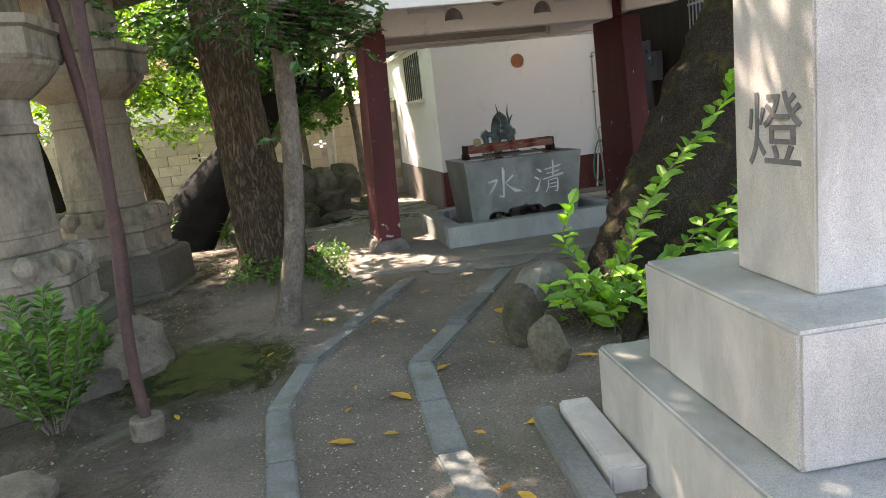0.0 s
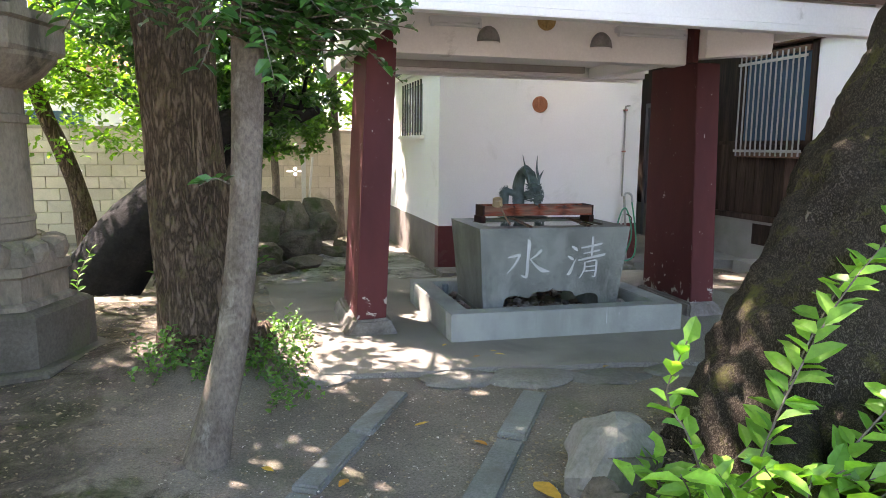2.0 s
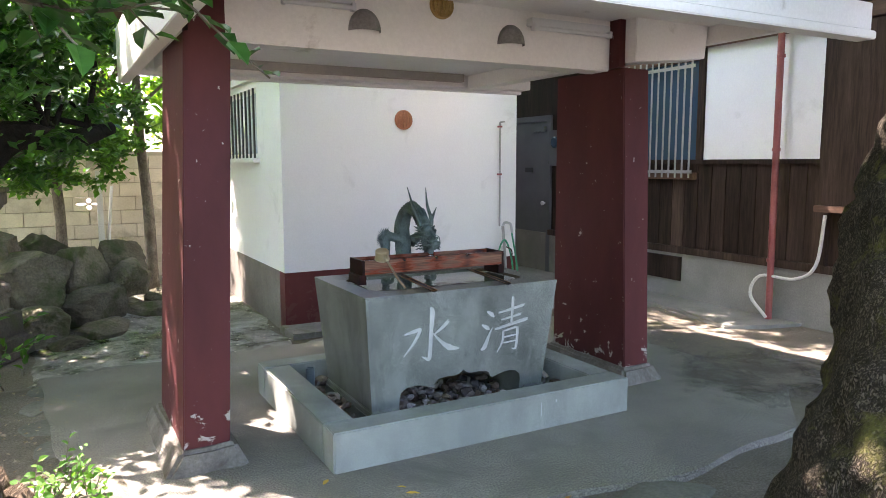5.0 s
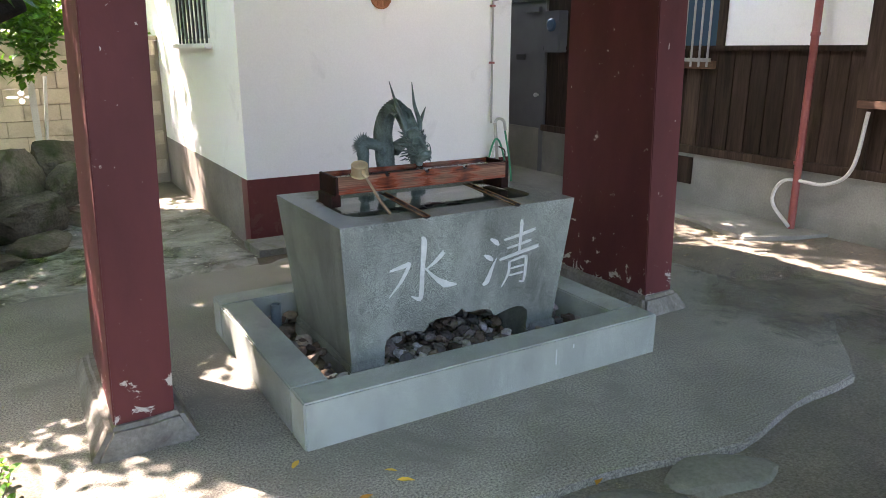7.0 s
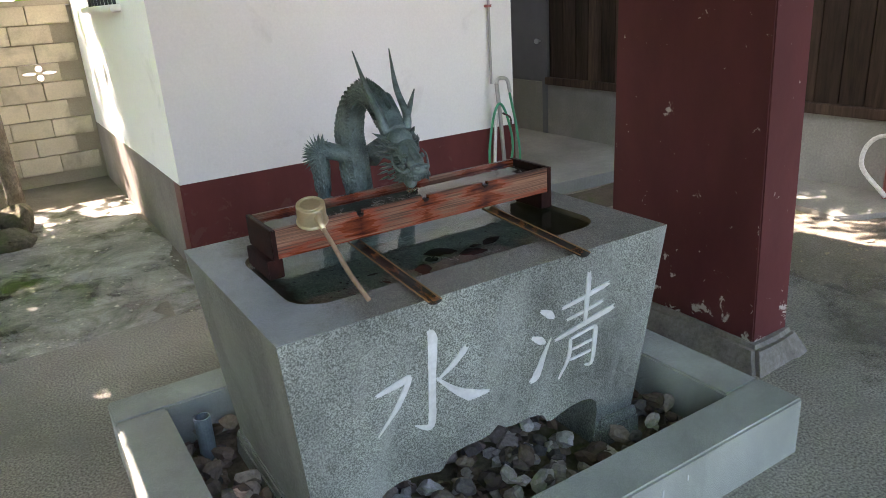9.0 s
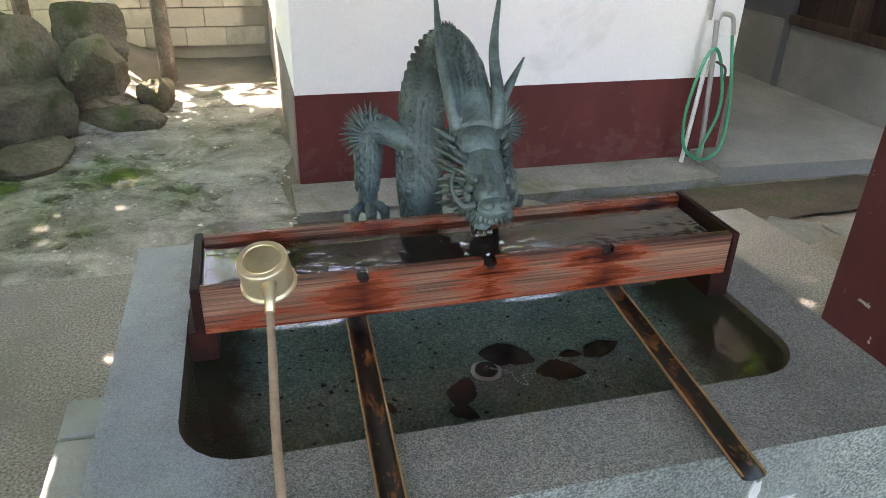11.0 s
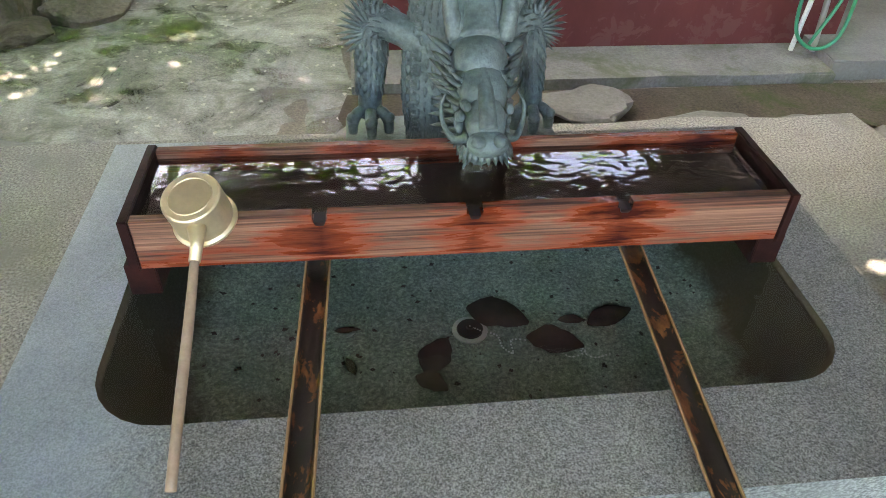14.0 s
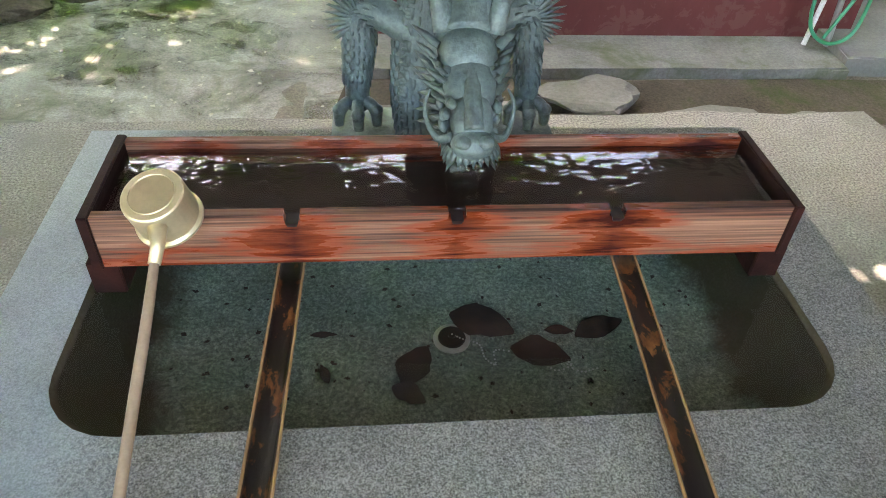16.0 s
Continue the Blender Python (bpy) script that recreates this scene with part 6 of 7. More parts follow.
# dark leaning trunk among the rocks
tree("old_trunk", [(-1.15, 9.9, -0.2), (-0.75, 10.0, 0.45), (-0.2, 10.05, 1.05), (0.25, 10.0, 1.6), (0.6, 10.05, 1.8), (0.95, 10.3, 1.78), (1.3, 10.5, 1.9)], [0.42, 0.36, 0.3, 0.24, 0.11, 0.09, 0.05], "bark_black",
     [((0.7, 10.2, 2.2), (0.6, 0.5, 0.35)), ((1.1, 10.6, 2.0), (0.35, 0.3, 0.25)), ((-0.4, 9.8, 2.7), (0.9, 0.7, 0.5)), ((0.25, 9.7, 2.35), (0.9, 0.7, 0.5)), ((0.95, 10.1, 2.75), (0.7, 0.6, 0.42)), ((0.5, 10.4, 1.6), (0.6, 0.5, 0.3))], "leaf_dark", "leaning black old trunk with dark leaves", 0.10, 7500, 18, wob=0.1, roots=0)
# trees beyond the fence and around the place
# the one at (-3.6, -2.0) is out of view, added to cut sky light
for k, (x, y, h, r, n) in enumerate(((-4.6, 15.6, 4.2, 1.9, 4000), (-1.6, 17.0, 5.0, 2.2, 4500), (1.6, 16.6, 4.5, 1.8, 4000), (4.6, 18.4, 5.0, 2.4, 4500), (-6.5, 11.0, 4.6, 2.1, 4000), (-6.0, 6.0, 4.8, 2.2, 4000),
                                     (-5.2, 1.0, 4.8, 2.1, 5000), (-3.6, -2.0, 4.4, 2.0, 6000), (9.6, 17.2, 5.6, 2.4, 3500))):
    tree("background_tree", [(x, y, -0.2), (x + 0.1, y, h * 0.4), (x - 0.1, y + 0.1, h * 0.9)], [0.2, 0.16, 0.08], "bark",
         [((x, y, h), (r, r, r * 0.5)), ((x - r * 0.6, y - 0.3, h * 0.72), (r * 0.7, r * 0.6, r * 0.45)), ((x + r * 0.6, y + 0.2, h * 0.68), (r * 0.7, r * 0.7, r * 0.45)), ((x + 0.2, y - 0.4, h * 0.45), (r * 0.7, r * 0.6, r * 0.4))],
         "leaf_canopy", "leafy tree standing around the shrine garden", 0.2, n, 30 + k)
# high canopies added out of view to block sun and sky, gaps left for dapples
tree("tree", [(-3.4, 2.6, -0.2), (-3.3, 2.7, 2.0), (-3.0, 3.0, 4.6)], [0.3, 0.24, 0.15], "bark",
     [((-2.6, 3.4, 5.2), (1.4, 1.3, 0.6)), ((-1.0, 4.0, 5.6), (1.2, 1.0, 0.5)), ((-0.2, 5.0, 6.0), (0.9, 0.8, 0.5)), ((0.6, 3.2, 5.6), (1.0, 0.9, 0.5)), ((-2.4, 5.2, 5.2), (1.0, 1.0, 0.5)), ((1.2, 4.3, 5.5), (0.9, 0.8, 0.4)), ((-0.6, 6.6, 5.4), (0.9, 0.8, 0.4))], "leaf_canopy",
     "unseen tall tree added to shade the path", 0.14, 13000, 50)
tree("tree", [(3.6, 17.4, -0.2), (3.6, 17.2, 2.5), (3.5, 16.6, 5.0)], [0.3, 0.24, 0.15], "bark",
     [((-0.3, 12.5, 5.1), (1.2, 1.1, 0.35)), ((1.0, 11.8, 5.2), (1.1, 0.9, 0.35)), ((2.3, 12.1, 5.2), (1.1, 0.9, 0.35)), ((3.4, 12.2, 5.1), (0.9, 0.9, 0.35)), ((0.7, 14.7, 6.6), (1.2, 1.0, 0.4)), ((6.1, 10.5, 5.2), (0.6, 0.9, 0.35)), ((5.2, 11.0, 5.2), (0.6, 0.8, 0.35)), ((6.7, 11.6, 5.0), (0.8, 1.0, 0.35)), ((0.2, 13.2, 5.3), (1.0, 0.8, 0.35)), ((5.6, 11.9, 5.2), (0.8, 0.9, 0.35)),
      ((4.2, 15.4, 6.9), (1.2, 1.2, 0.4)), ((5.8, 13.9, 6.3), (0.9, 0.9, 0.4)), ((5.1, 12.4, 5.8), (0.7, 1.0, 0.35)), ((5.3, 13.6, 5.9), (0.7, 1.0, 0.35)), ((5.0, 15.0, 6.2), (0.8, 1.1, 0.4)), ((5.6, 9.6, 5.6), (0.6, 0.9, 0.35)), ((6.0, 7.6, 5.2), (0.6, 0.9, 0.3)), ((6.0, 8.9, 5.2), (0.6, 0.8, 0.3)), ((6.3, 9.9, 5.2), (0.5, 0.7, 0.3)), ((5.1, 10.4, 5.2), (0.45, 0.8, 0.3)),   ((1.5, 13.4, 5.4), (0.9, 1.2, 0.35)), ((1.9, 14.6, 5.8), (0.8, 0.9, 0.35)), ((2.2, 15.4, 7.0), (1.0, 0.9, 0.4))], "leaf_canopy",
     "unseen tall tree added to block sun over the plastered building", 0.13, 70000, 51)
tree("tree", [(-2.9, 8.6, -0.2), (-2.9, 8.6, 2.2), (-2.5, 8.4, 4.4)], [0.22, 0.18, 0.1], "bark",
     [((0.1, 7.6, 5.2), (0.8, 0.9, 0.3)), ((0.6, 8.8, 5.1), (0.7, 0.7, 0.3)), ((-0.8, 7.0, 5.3), (0.8, 0.4, 0.3)), ((-0.2, 6.2, 5.5), (0.9, 0.7, 0.3)), ((-1.6, 6.2, 5.2), (0.8, 0.8, 0.3)), ((2.2, 8.9, 5.1), (1.2, 0.7, 0.3)), ((-1.4, 5.0, 5.3), (0.9, 0.8, 0.3)), ((-2.6, 7.2, 4.7), (1.3, 1.5, 0.4)), ((-2.5, 9.8, 4.6), (0.6, 0.9, 0.4)), ((-0.42, 8.6, 5.1), (0.36, 0.7, 0.3)), ((0.3, 8.3, 5.1), (0.5, 0.7, 0.3)), ((-1.15, 7.3, 5.1), (0.6, 0.6, 0.3)), ((-1.6, 6.9, 5.0), (0.45, 0.5, 0.3)), ((-1.11, 8.53, 5.0), (0.4, 0.4, 0.3)), ((1.7, 7.2, 5.1), (0.7, 0.6, 0.3)), ((2.5, 7.0, 5.1), (0.7, 0.6, 0.3)), ((-3.3, 4.8, 4.9), (1.2, 1.2, 0.4)), ((-1.9, 3.4, 4.9), (1.2, 1.0, 0.4)), ((-3.0, 9.9, 4.5), (1.0, 1.0, 0.4)), ((-0.4, 11.0, 4.7), (0.9, 0.7, 0.3)), ((3.7, 7.2, 5.0), (0.9, 0.8, 0.3)), ((4.5, 7.0, 5.0), (0.7, 0.8, 0.3)), ((3.2, 6.4, 5.3), (0.8, 0.6, 0.3))], "leaf_canopy",
     "unseen tall thin tree added to shade the path, light leaves", 0.12, 77000, 52)


leaf_cache = {}


def one_leaf(mat, length, width):
    if (mat, length) not in leaf_cache:
        v, f = [], []
        leaf_into(v, f, Vector((0, 0, 0)), Matrix.Identity(3), length, width)
        me = bpy.data.meshes.new("leaf")
        me.from_pydata(v, [], f)
        me.materials.append(M[mat])
        leaf_cache[mat, length] = me
    return leaf_cache[mat, length]


def sprig(name, stems, leaf, label, length, width, per, seed, twig="bark_smooth", droop=0.3, thick=0.006, single=0):
    """Leafy stems: leaves set alternately along each curved twig; the first ones are objects of their own."""
    rng = random.Random(seed)
    t = thing(name, label, "shrub")
    verts, faces = [], []
    made = 0
    for st in stems:
        pts = curve_points(st, 7)
        part("stem", tube(pts, lerp_list([thick, thick * 0.4], len(pts)), 6), twig, t)
        ln = sum((Vector(q) - Vector(p)).length for p, q in zip(pts, pts[1:]))
        n = max(3, int(ln * per))
        for k in range(n):
            f = 0.12 + 0.88 * (k + 0.5) / n
            i = min(int(f * (len(pts) - 1)), len(pts) - 2)
            p = Vector(pts[i]).lerp(Vector(pts[i + 1]), f * (len(pts) - 1) - i)
            d = (Vector(pts[i + 1]) - Vector(pts[i])).normalized()
            side = d.cross(Vector((0, 0, 1))).normalized() * (1 if k % 2 else -1)
            x = (d * rng.uniform(0.2, 0.7) + side * rng.uniform(0.5, 1.0) + Vector((0, 0, rng.uniform(-droop, 0.45)))).normalized()
            up = (Vector((0, 0, 1)) + Vector((rng.uniform(-0.5, 0.5), rng.uniform(-0.9, 0.2), 0))).normalized()
            y = up.cross(x).normalized()
            z = x.cross(y)
            rot = Matrix((x, y, z)).transposed()
            s = rng.uniform(0.65, 1.15)
            if made < single:
                o = new("leaf", one_leaf(leaf, length, width))
                o.matrix_basis = Matrix.Translation(p) @ rot.to_4x4() @ Matrix.Diagonal((s, s, s, 1))
                o.parent = t
                made += 1
            else:
                leaf_into(verts, faces, p, rot, length * s, width * s)
    if verts:
        tagged(leaves_part("foliage", verts, faces, leaf, t), kind="stuff")
    return t


rng = random.Random(21)
stems = [[(2.5, 4.25, 0.0), (2.72, 4.3, 0.45), (3.08, 4.42, 0.85), (3.55, 4.55, 1.2), (3.72, 4.55, 1.45)],
         [(2.62, 4.3, 0.0), (2.7, 4.32, 0.36), (2.9, 4.42, 0.6), (3.2, 4.55, 0.88), (3.35, 4.55, 1.0)],
         [(2.6, 4.1, 0.0), (3.0, 4.12, 0.38), (3.45, 4.25, 0.58), (3.8, 4.4, 0.85)],
         [(2.4, 4.3, 0.0), (2.3, 4.35, 0.3), (2.25, 4.45, 0.45), (2.3, 4.4, 0.7)],
         [(2.7, 4.1, 0.0), (3.0, 4.1, 0.25), (3.35, 4.2, 0.3), (3.6, 4.1, 0.35)]]
for k in range(76):
    x, y = rng.uniform(2.2, 3.8), rng.uniform(3.8, 4.8)
    if k < 8:
        x, y = rng.uniform(1.98, 2.5), rng.uniform(3.8, 4.5)
    if math.hypot(x - 3.0, y - 4.72) < 0.66:
        y -= 0.6
    z = ground_z(x, y)
    stems.append([(x, y, z), (x + rng.uniform(-0.08, 0.08), y + rng.uniform(-0.1, 0.05), z + 0.14), (x + rng.uniform(-0.22, 0.22), y + rng.uniform(-0.22, 0.1), z + rng.uniform(0.2, 0.36))])
sprig("shrub", stems, "leaf_light", "young shrub with long bright yellow-green leaves", 0.165, 0.08, 20, 22, single=290)
stems = []
for k in range(34):
    a, h = rng.uniform(0, 6.28), rng.uniform(0.15, 0.66)
    r = rng.uniform(0.05, 0.3)
    x, y = -0.98 + r * math.cos(a), 4.0 + r * math.sin(a)
    stems.append([(-0.98 + 0.05 * math.cos(a), 4.0 + 0.05 * math.sin(a), -0.1), (x, y, h * 0.55), (x + 0.12 * math.cos(a), y + 0.12 * math.sin(a), h)])
sprig("shrub", stems, "leaf_mid", "low bush with small bright green leaves", 0.085, 0.038, 46, 23)
# glossy branches over the path, from the slender tree
stems = []
for k in range(30):
    a = radians(rng.uniform(-125, 75))
    z0 = rng.uniform(1.9, 2.45)
    ln = rng.uniform(0.4, 0.85)
    d = Vector((math.cos(a), math.sin(a) * 0.75, 0))
    s = Vector((0.56, 5.45, z0))
    stems.append([s, s + d * ln * 0.5 + Vector((0, 0, 0.08)), s + d * ln + Vector((0, 0, rng.uniform(-0.22, 0.05)))])
for k in range(34):
    s = Vector((0.80 + rng.uniform(-0.1, 0.1), 5.3 + rng.uniform(-0.2, 0.3), rng.uniform(1.88, 2.35)))
    d = Vector((rng.uniform(0.1, 0.42), rng.uniform(-0.3, 0.35), rng.uniform(-0.18, 0.12)))
    stems.append([s - Vector((0.3, 0, -0.05)), s, s + d])
for k in range(26):
    s = Vector((-0.1 + rng.uniform(-0.5, 0.5), 5.3 + rng.uniform(-0.5, 0.4), rng.uniform(2.05, 2.7)))
    d = Vector((rng.uniform(-0.35, 0.35), rng.uniform(-0.3, 0.3), rng.uniform(-0.25, 0.02)))
    stems.append([s + Vector((0.2, 0.1, 0.1)), s, s + d])
sprig("camellia_branches", stems, "leaf_dark", "dark glossy evergreen branches hanging over the path", 0.092, 0.050, 36, 24, single=200)
sprig("trunk_sprout", [[(0.46, 5.40, 1.30), (0.40, 5.32, 1.33), (0.33, 5.27, 1.30)]], "leaf_dark", "small leafy sprout on the slender trunk", 0.085, 0.045, 40, 25)
stems = []
for k in range(110):
    if k < 62:
        x, y = 0.25 + rng.uniform(-0.45, 0.45), 6.72 + rng.uniform(-0.3, 0.1)
    else:
        x, y = rng.uniform(0.6, 0.92), rng.uniform(5.9, 7.7)
    z = ground_z(x, y)
    stems.append([(x, y, z - 0.02), (x + rng.uniform(-0.05, 0.05), y, z + rng.uniform(0.04, 0.1)), (x + rng.uniform(-0.1, 0.1), y + rng.uniform(-0.1, 0.1), z + rng.uniform(0.08, 0.2))])
sprig("ivy", stems, "leaf_mid", "ivy and weeds around the foot of the old tree", 0.045, 0.03, 48, 26, thick=0.003)
stems = []
for k in range(36):
    x, y = rng.uniform(-2.6, 0.6), rng.uniform(9.0, 12.0)
    z = ground_z(x, y)
    stems.append([(x, y, z - 0.02), (x + rng.uniform(-0.1, 0.1), y, z + 0.2), (x + rng.uniform(-0.25, 0.25), y + rng.uniform(-0.2, 0.2), z + rng.uniform(0.3, 0.55))])
sprig("undergrowth", stems, "leaf_mid", "low leafy undergrowth among the rocks", 0.11, 0.05, 26, 27)


# loose stones
def boulder(at, size, seed, label, name="boulder", mat="rock", group="", flat=0.0, rz=0.0, tilt=0.0):
    o = solid(name, stone(size, seed, flat), mat, label, "stone", group, smooth=False)
    o.matrix_world = pose(*at, tilt, 0, rz)
    return o


boulder((1.79, 3.62, 0.0), (0.125, 0.12, 0.2), 3, "upright grey-green garden stone with a rounded top", rz=20)
boulder((1.83, 4.12, 0.03), (0.16, 0.14, 0.24), 4, "leaning dark garden stone beside the path", rz=40, tilt=-12)
boulder((2.2, 4.82, 0.02), (0.34, 0.22, 0.22), 6, "broad tan garden stone beside the path", mat="flatstone", rz=35, tilt=-14)
boulder((-0.80, 4.85, 0.02), (0.34, 0.28, 0.27), 7, "round tan boulder with ring marks", mat="tan_stone", rz=15)
boulder((-0.92, 3.12, -0.06), (0.22, 0.18, 0.14), 9, "low squared stone under the bush", mat="tan_stone", rz=12, flat=0.5)
boulder((4.35, 4.85, 0.12), (0.45, 0.34, 0.30), 10, "squared grey stone behind the pillar", mat="flatstone", rz=20, flat=0.55)
def block_stone(size, seed):
    """Rough quarried boulder: a worn block with knocked-off corners and a pitted skin."""
    b = bmesh.new()
    bmesh.ops.create_cube(b, size=1.7)
    bmesh.ops.subdivide_edges(b, edges=b.edges[:], cuts=11, use_grid_fill=True)
    rng = random.Random(seed)
    cuts = [(Vector((rng.uniform(-1, 1), rng.uniform(-1, 1), rng.uniform(-0.3, 1))).normalized(), rng.uniform(0.60, 0.88)) for _ in range(9)]
    off = Vector((seed * 3.7, seed * 1.3, seed * 2.1))
    for v in b.verts:
        p = v.co.copy()
        for nrm, d in cuts:
            e = p.dot(nrm) - d
            if e > 0:
                p -= nrm * e * 0.92
        if p.length > 1.12:
            p *= (1.12 + (p.length - 1.12) * 0.5) / p.length
        p *= 1 + 0.10 * noise.noise(p * 1.3 + off) + 0.07 * noise.noise(p * 3.5 + off) + 0.03 * noise.noise(p * 9 + off)
        v.co = Vector((p.x * size[0], p.y * size[1], p.z * size[2]))
    return b


bank = [(1.06, 11.88, 0.12, 0.38, 0.31), (1.52, 12.32, 0.34, 0.36, 0.34), (1.66, 12.22, -0.06, 0.30, 0.16), (1.18, 11.52, -0.08, 0.36, 0.14), (0.62, 11.5, 0.02, 0.40, 0.32), (0.55, 11.95, 0.42, 0.46, 0.48), (1.02, 12.28, 0.46, 0.42, 0.38),
        (1.86, 12.75, -0.04, 0.24, 0.24), (-0.4, 11.5, 0.1, 0.5, 0.46), (-0.85, 11.35, 0.0, 0.36, 0.36), (0.05, 11.75, 0.1, 0.42, 0.4), (0.1, 12.4, 0.6, 0.5, 0.5), (0.6, 12.5, 0.6, 0.4, 0.4), (1.45, 12.75, 0.5, 0.4, 0.36), (-0.2, 10.6, -0.02, 0.34, 0.24), (-1.5, 10.8, 0.0, 0.42, 0.34), (0.86, 11.2, -0.1, 0.3, 0.1)]
for k, (x, y, z, r, h) in enumerate(bank):
    o = solid("boulder", block_stone((r, r * 0.74, h * 0.74), 60 + k), "rock", "dark mossy squared boulder in the garden bank", "stone", "garden boulders")
    o.matrix_world = pose(x, y, z, 4 * (k % 3) - 4, 3 * (k % 4) - 4, 30 + k * 61)
flats = [(2.37, 6.15, 0.30, 0.2), (2.86, 6.05, 0.30, 0.17), (1.85, 6.25, 0.26, 0.16), (3.93, 9.97, 0.30, 0.19), (4.42, 9.70, 0.29, 0.16), (4.88, 9.66, 0.26, 0.15), (5.3, 9.5, 0.26, 0.2), (3.55, 9.78, 0.2, 0.12), (5.66, 9.4, 0.2, 0.18), (1.25, 9.62, 0.34, 0.17), (1.75, 9.45, 0.22, 0.13), (2.35, 9.52, 0.26, 0.13), (2.9, 9.75, 0.24, 0.12),
         (5.36, 7.67, 0.17, 0.13), (5.46, 7.34, 0.19, 0.14), (5.42, 6.9, 0.22, 0.15), (5.3, 8.1, 0.16, 0.13), (0.84, 6.75, 0.14, 0.19), (0.80, 7.15, 0.14, 0.19), (0.76, 7.6, 0.13, 0.2), (0.72, 8.05, 0.13, 0.2), (0.68, 8.5, 0.14, 0.2), (0.66, 8.95, 0.14, 0.2), (0.68, 9.35, 0.16, 0.2), (0.95, 6.4, 0.2, 0.14), (3.4, 6.05, 0.26, 0.15)]
for k, (x, y, rx, ry) in enumerate(flats):
    boulder((x, y, -0.035), (rx, ry, 0.05), 90 + k, "flat grey edging stone set in the ground", "edging_stone", "flatstone", "edging stones", 0.55, rz=rng.uniform(-15, 15))


def kerb_line(points, width, group):
    for (x0, y0), (x1, y1) in zip(points, points[1:]):
        ln = math.dist((x0, y0), (x1, y1))
        n = max(1, round(ln / 0.75))
        a = math.atan2(y1 - y0, x1 - x0)
        for k in range(n):
            f = (k + 0.5) / n
            x, y = x0 + (x1 - x0) * f, y0 + (y1 - y0) * f
            s = box(-ln / n / 2 + 0.006, ln / n / 2 - 0.006, -width / 2, width / 2, -0.14, 0.022, 0.012)
            for v in s.verts:
                v.co += Vector((0.012 * noise.noise(v.co * 9 + Vector((x, y, 0))), 0.010 * noise.noise(v.co * 7 + Vector((y, x, 3))), 0.004 * noise.noise(v.co * 8 + Vector((x, 2, y)))))
            o = solid("kerb_stone", s, "kerb", "worn grey kerb stone edging the path, flush with soil", "kerb", group)
            o.matrix_world = pose(x, y, ground_z(x, y) + 0.002, 0, 0, math.degrees(a))


kerb_line([(0.27, 1.0), (0.25, 2.4), (0.23, 3.72), (0.42, 4.42), (1.42, 6.12)], 0.14, "path kerb")
kerb_line([(1.02, 0.6), (1.01, 1.8), (1.00, 2.84), (1.09, 4.05), (2.27, 5.95)], 0.16, "path kerb")
s = box(-0.075, 0.075, -0.36, 0.36, -0.1, 0.05, 0.01)
solid("kerb_stone", s, "monument", "pale granite kerb block beside the pillar base", "kerb", "path kerb").matrix_world = pose(1.62, 2.62, -0.09, 0, 0, -6)
s = box(-0.06, 0.06, -0.5, 0.5, -0.1, 0.03, 0.01)
solid("kerb_stone", s, "kerb", "worn grey kerb stone edging the path, flush with soil", "kerb", "path kerb").matrix_world = pose(1.46, 2.55, -0.11, 0, 0, -6)
mo = lathe([(0.95, -0.01), (0.75, 0.006), (0.6, 0.008), (0.5, 0.009), (0.4, 0.010), (0.3, 0.012), (0.2, 0.013), (0.1, 0.013), (0.0, 0.014)], 40)
for v in mo.verts:
    k = 1 + 0.35 * noise.noise(Vector((v.co.x * 5, v.co.y * 5, 1)))
    v.co.x, v.co.y = v.co.x * k * 0.85, v.co.y * k
    v.co.z += 0.004 + 0.006 * noise.noise(v.co * 20) + ground_z(-0.22 + v.co.x, 4.7 + v.co.y)
solid("moss_patch", mo, "moss", "dark green moss patch on the soil", "moss", smooth=True).matrix_world = pose(-0.22, 4.7, 0)

for k, (x, y, r) in enumerate(((1.5, 11.25, 0.5), (2.15, 10.75, 0.32), (1.75, 11.05, 0.42), (1.45, 10.5, 0.35), (2.9, 10.22, 0.2), (1.0, 10.9, 0.45))):
    mo = lathe([(r, -0.012), (r * 0.8, 0.002), (r * 0.4, 0.006), (0.0, 0.007)], 40)
    for v in mo.verts:
        f = 1 + 0.7 * noise.noise(Vector((v.co.x * 4 + k, v.co.y * 4, 1)))
        v.co.x, v.co.y, v.co.z = v.co.x * f, v.co.y * f * 0.7, v.co.z + 0.01 * noise.noise(v.co * 9)
    solid("moss_patch", mo, "moss_bright", "thin bright green moss on bare soil", "moss", "moss patches", smooth=True).matrix_world = pose(x, y, ground_z(x, y) + 0.014, 0, 0, 40 * k)
# fallen leaves, one by one near the path, and litter too fine to count
spots = [(0.89, 3.59, 0.17), (0.53, 3.16, 0.14), (1.48, 2.96, 0.16), (0.46, 4.52, 0.11), (1.85, 4.75, 0.2), (-0.33, 3.9, 0.1), (0.18, 4.73, 0.09), (1.19, 2.34, 0.13), (2.03, 3.64, 0.13), (0.25, 3.99, 0.07), (0.94, 5.02, 0.09), (1.21, 3.9, 0.12), (1.13, 2.45, 0.07), (0.6, 3.53, 0.06), (0.77, 3.15, 0.08), (0.67, 3.84, 0.06),
         (2.08, 6.59, 0.06), (2.26, 6.61, 0.07), (2.93, 6.27, 0.08), (2.3, 6.2, 0.06), (4.29, 6.45, 0.06), (1.93, 6.93, 0.06), (2.24, 6.7, 0.05), (0.6, 5.24, 0.08), (1.17, 2.97, 0.07), (1.7, 5.3, 0.09), (1.45, 5.6, 0.1), (1.3, 4.6, 0.07), (0.9, 4.3, 0.06), (1.6, 4.2, 0.06)]
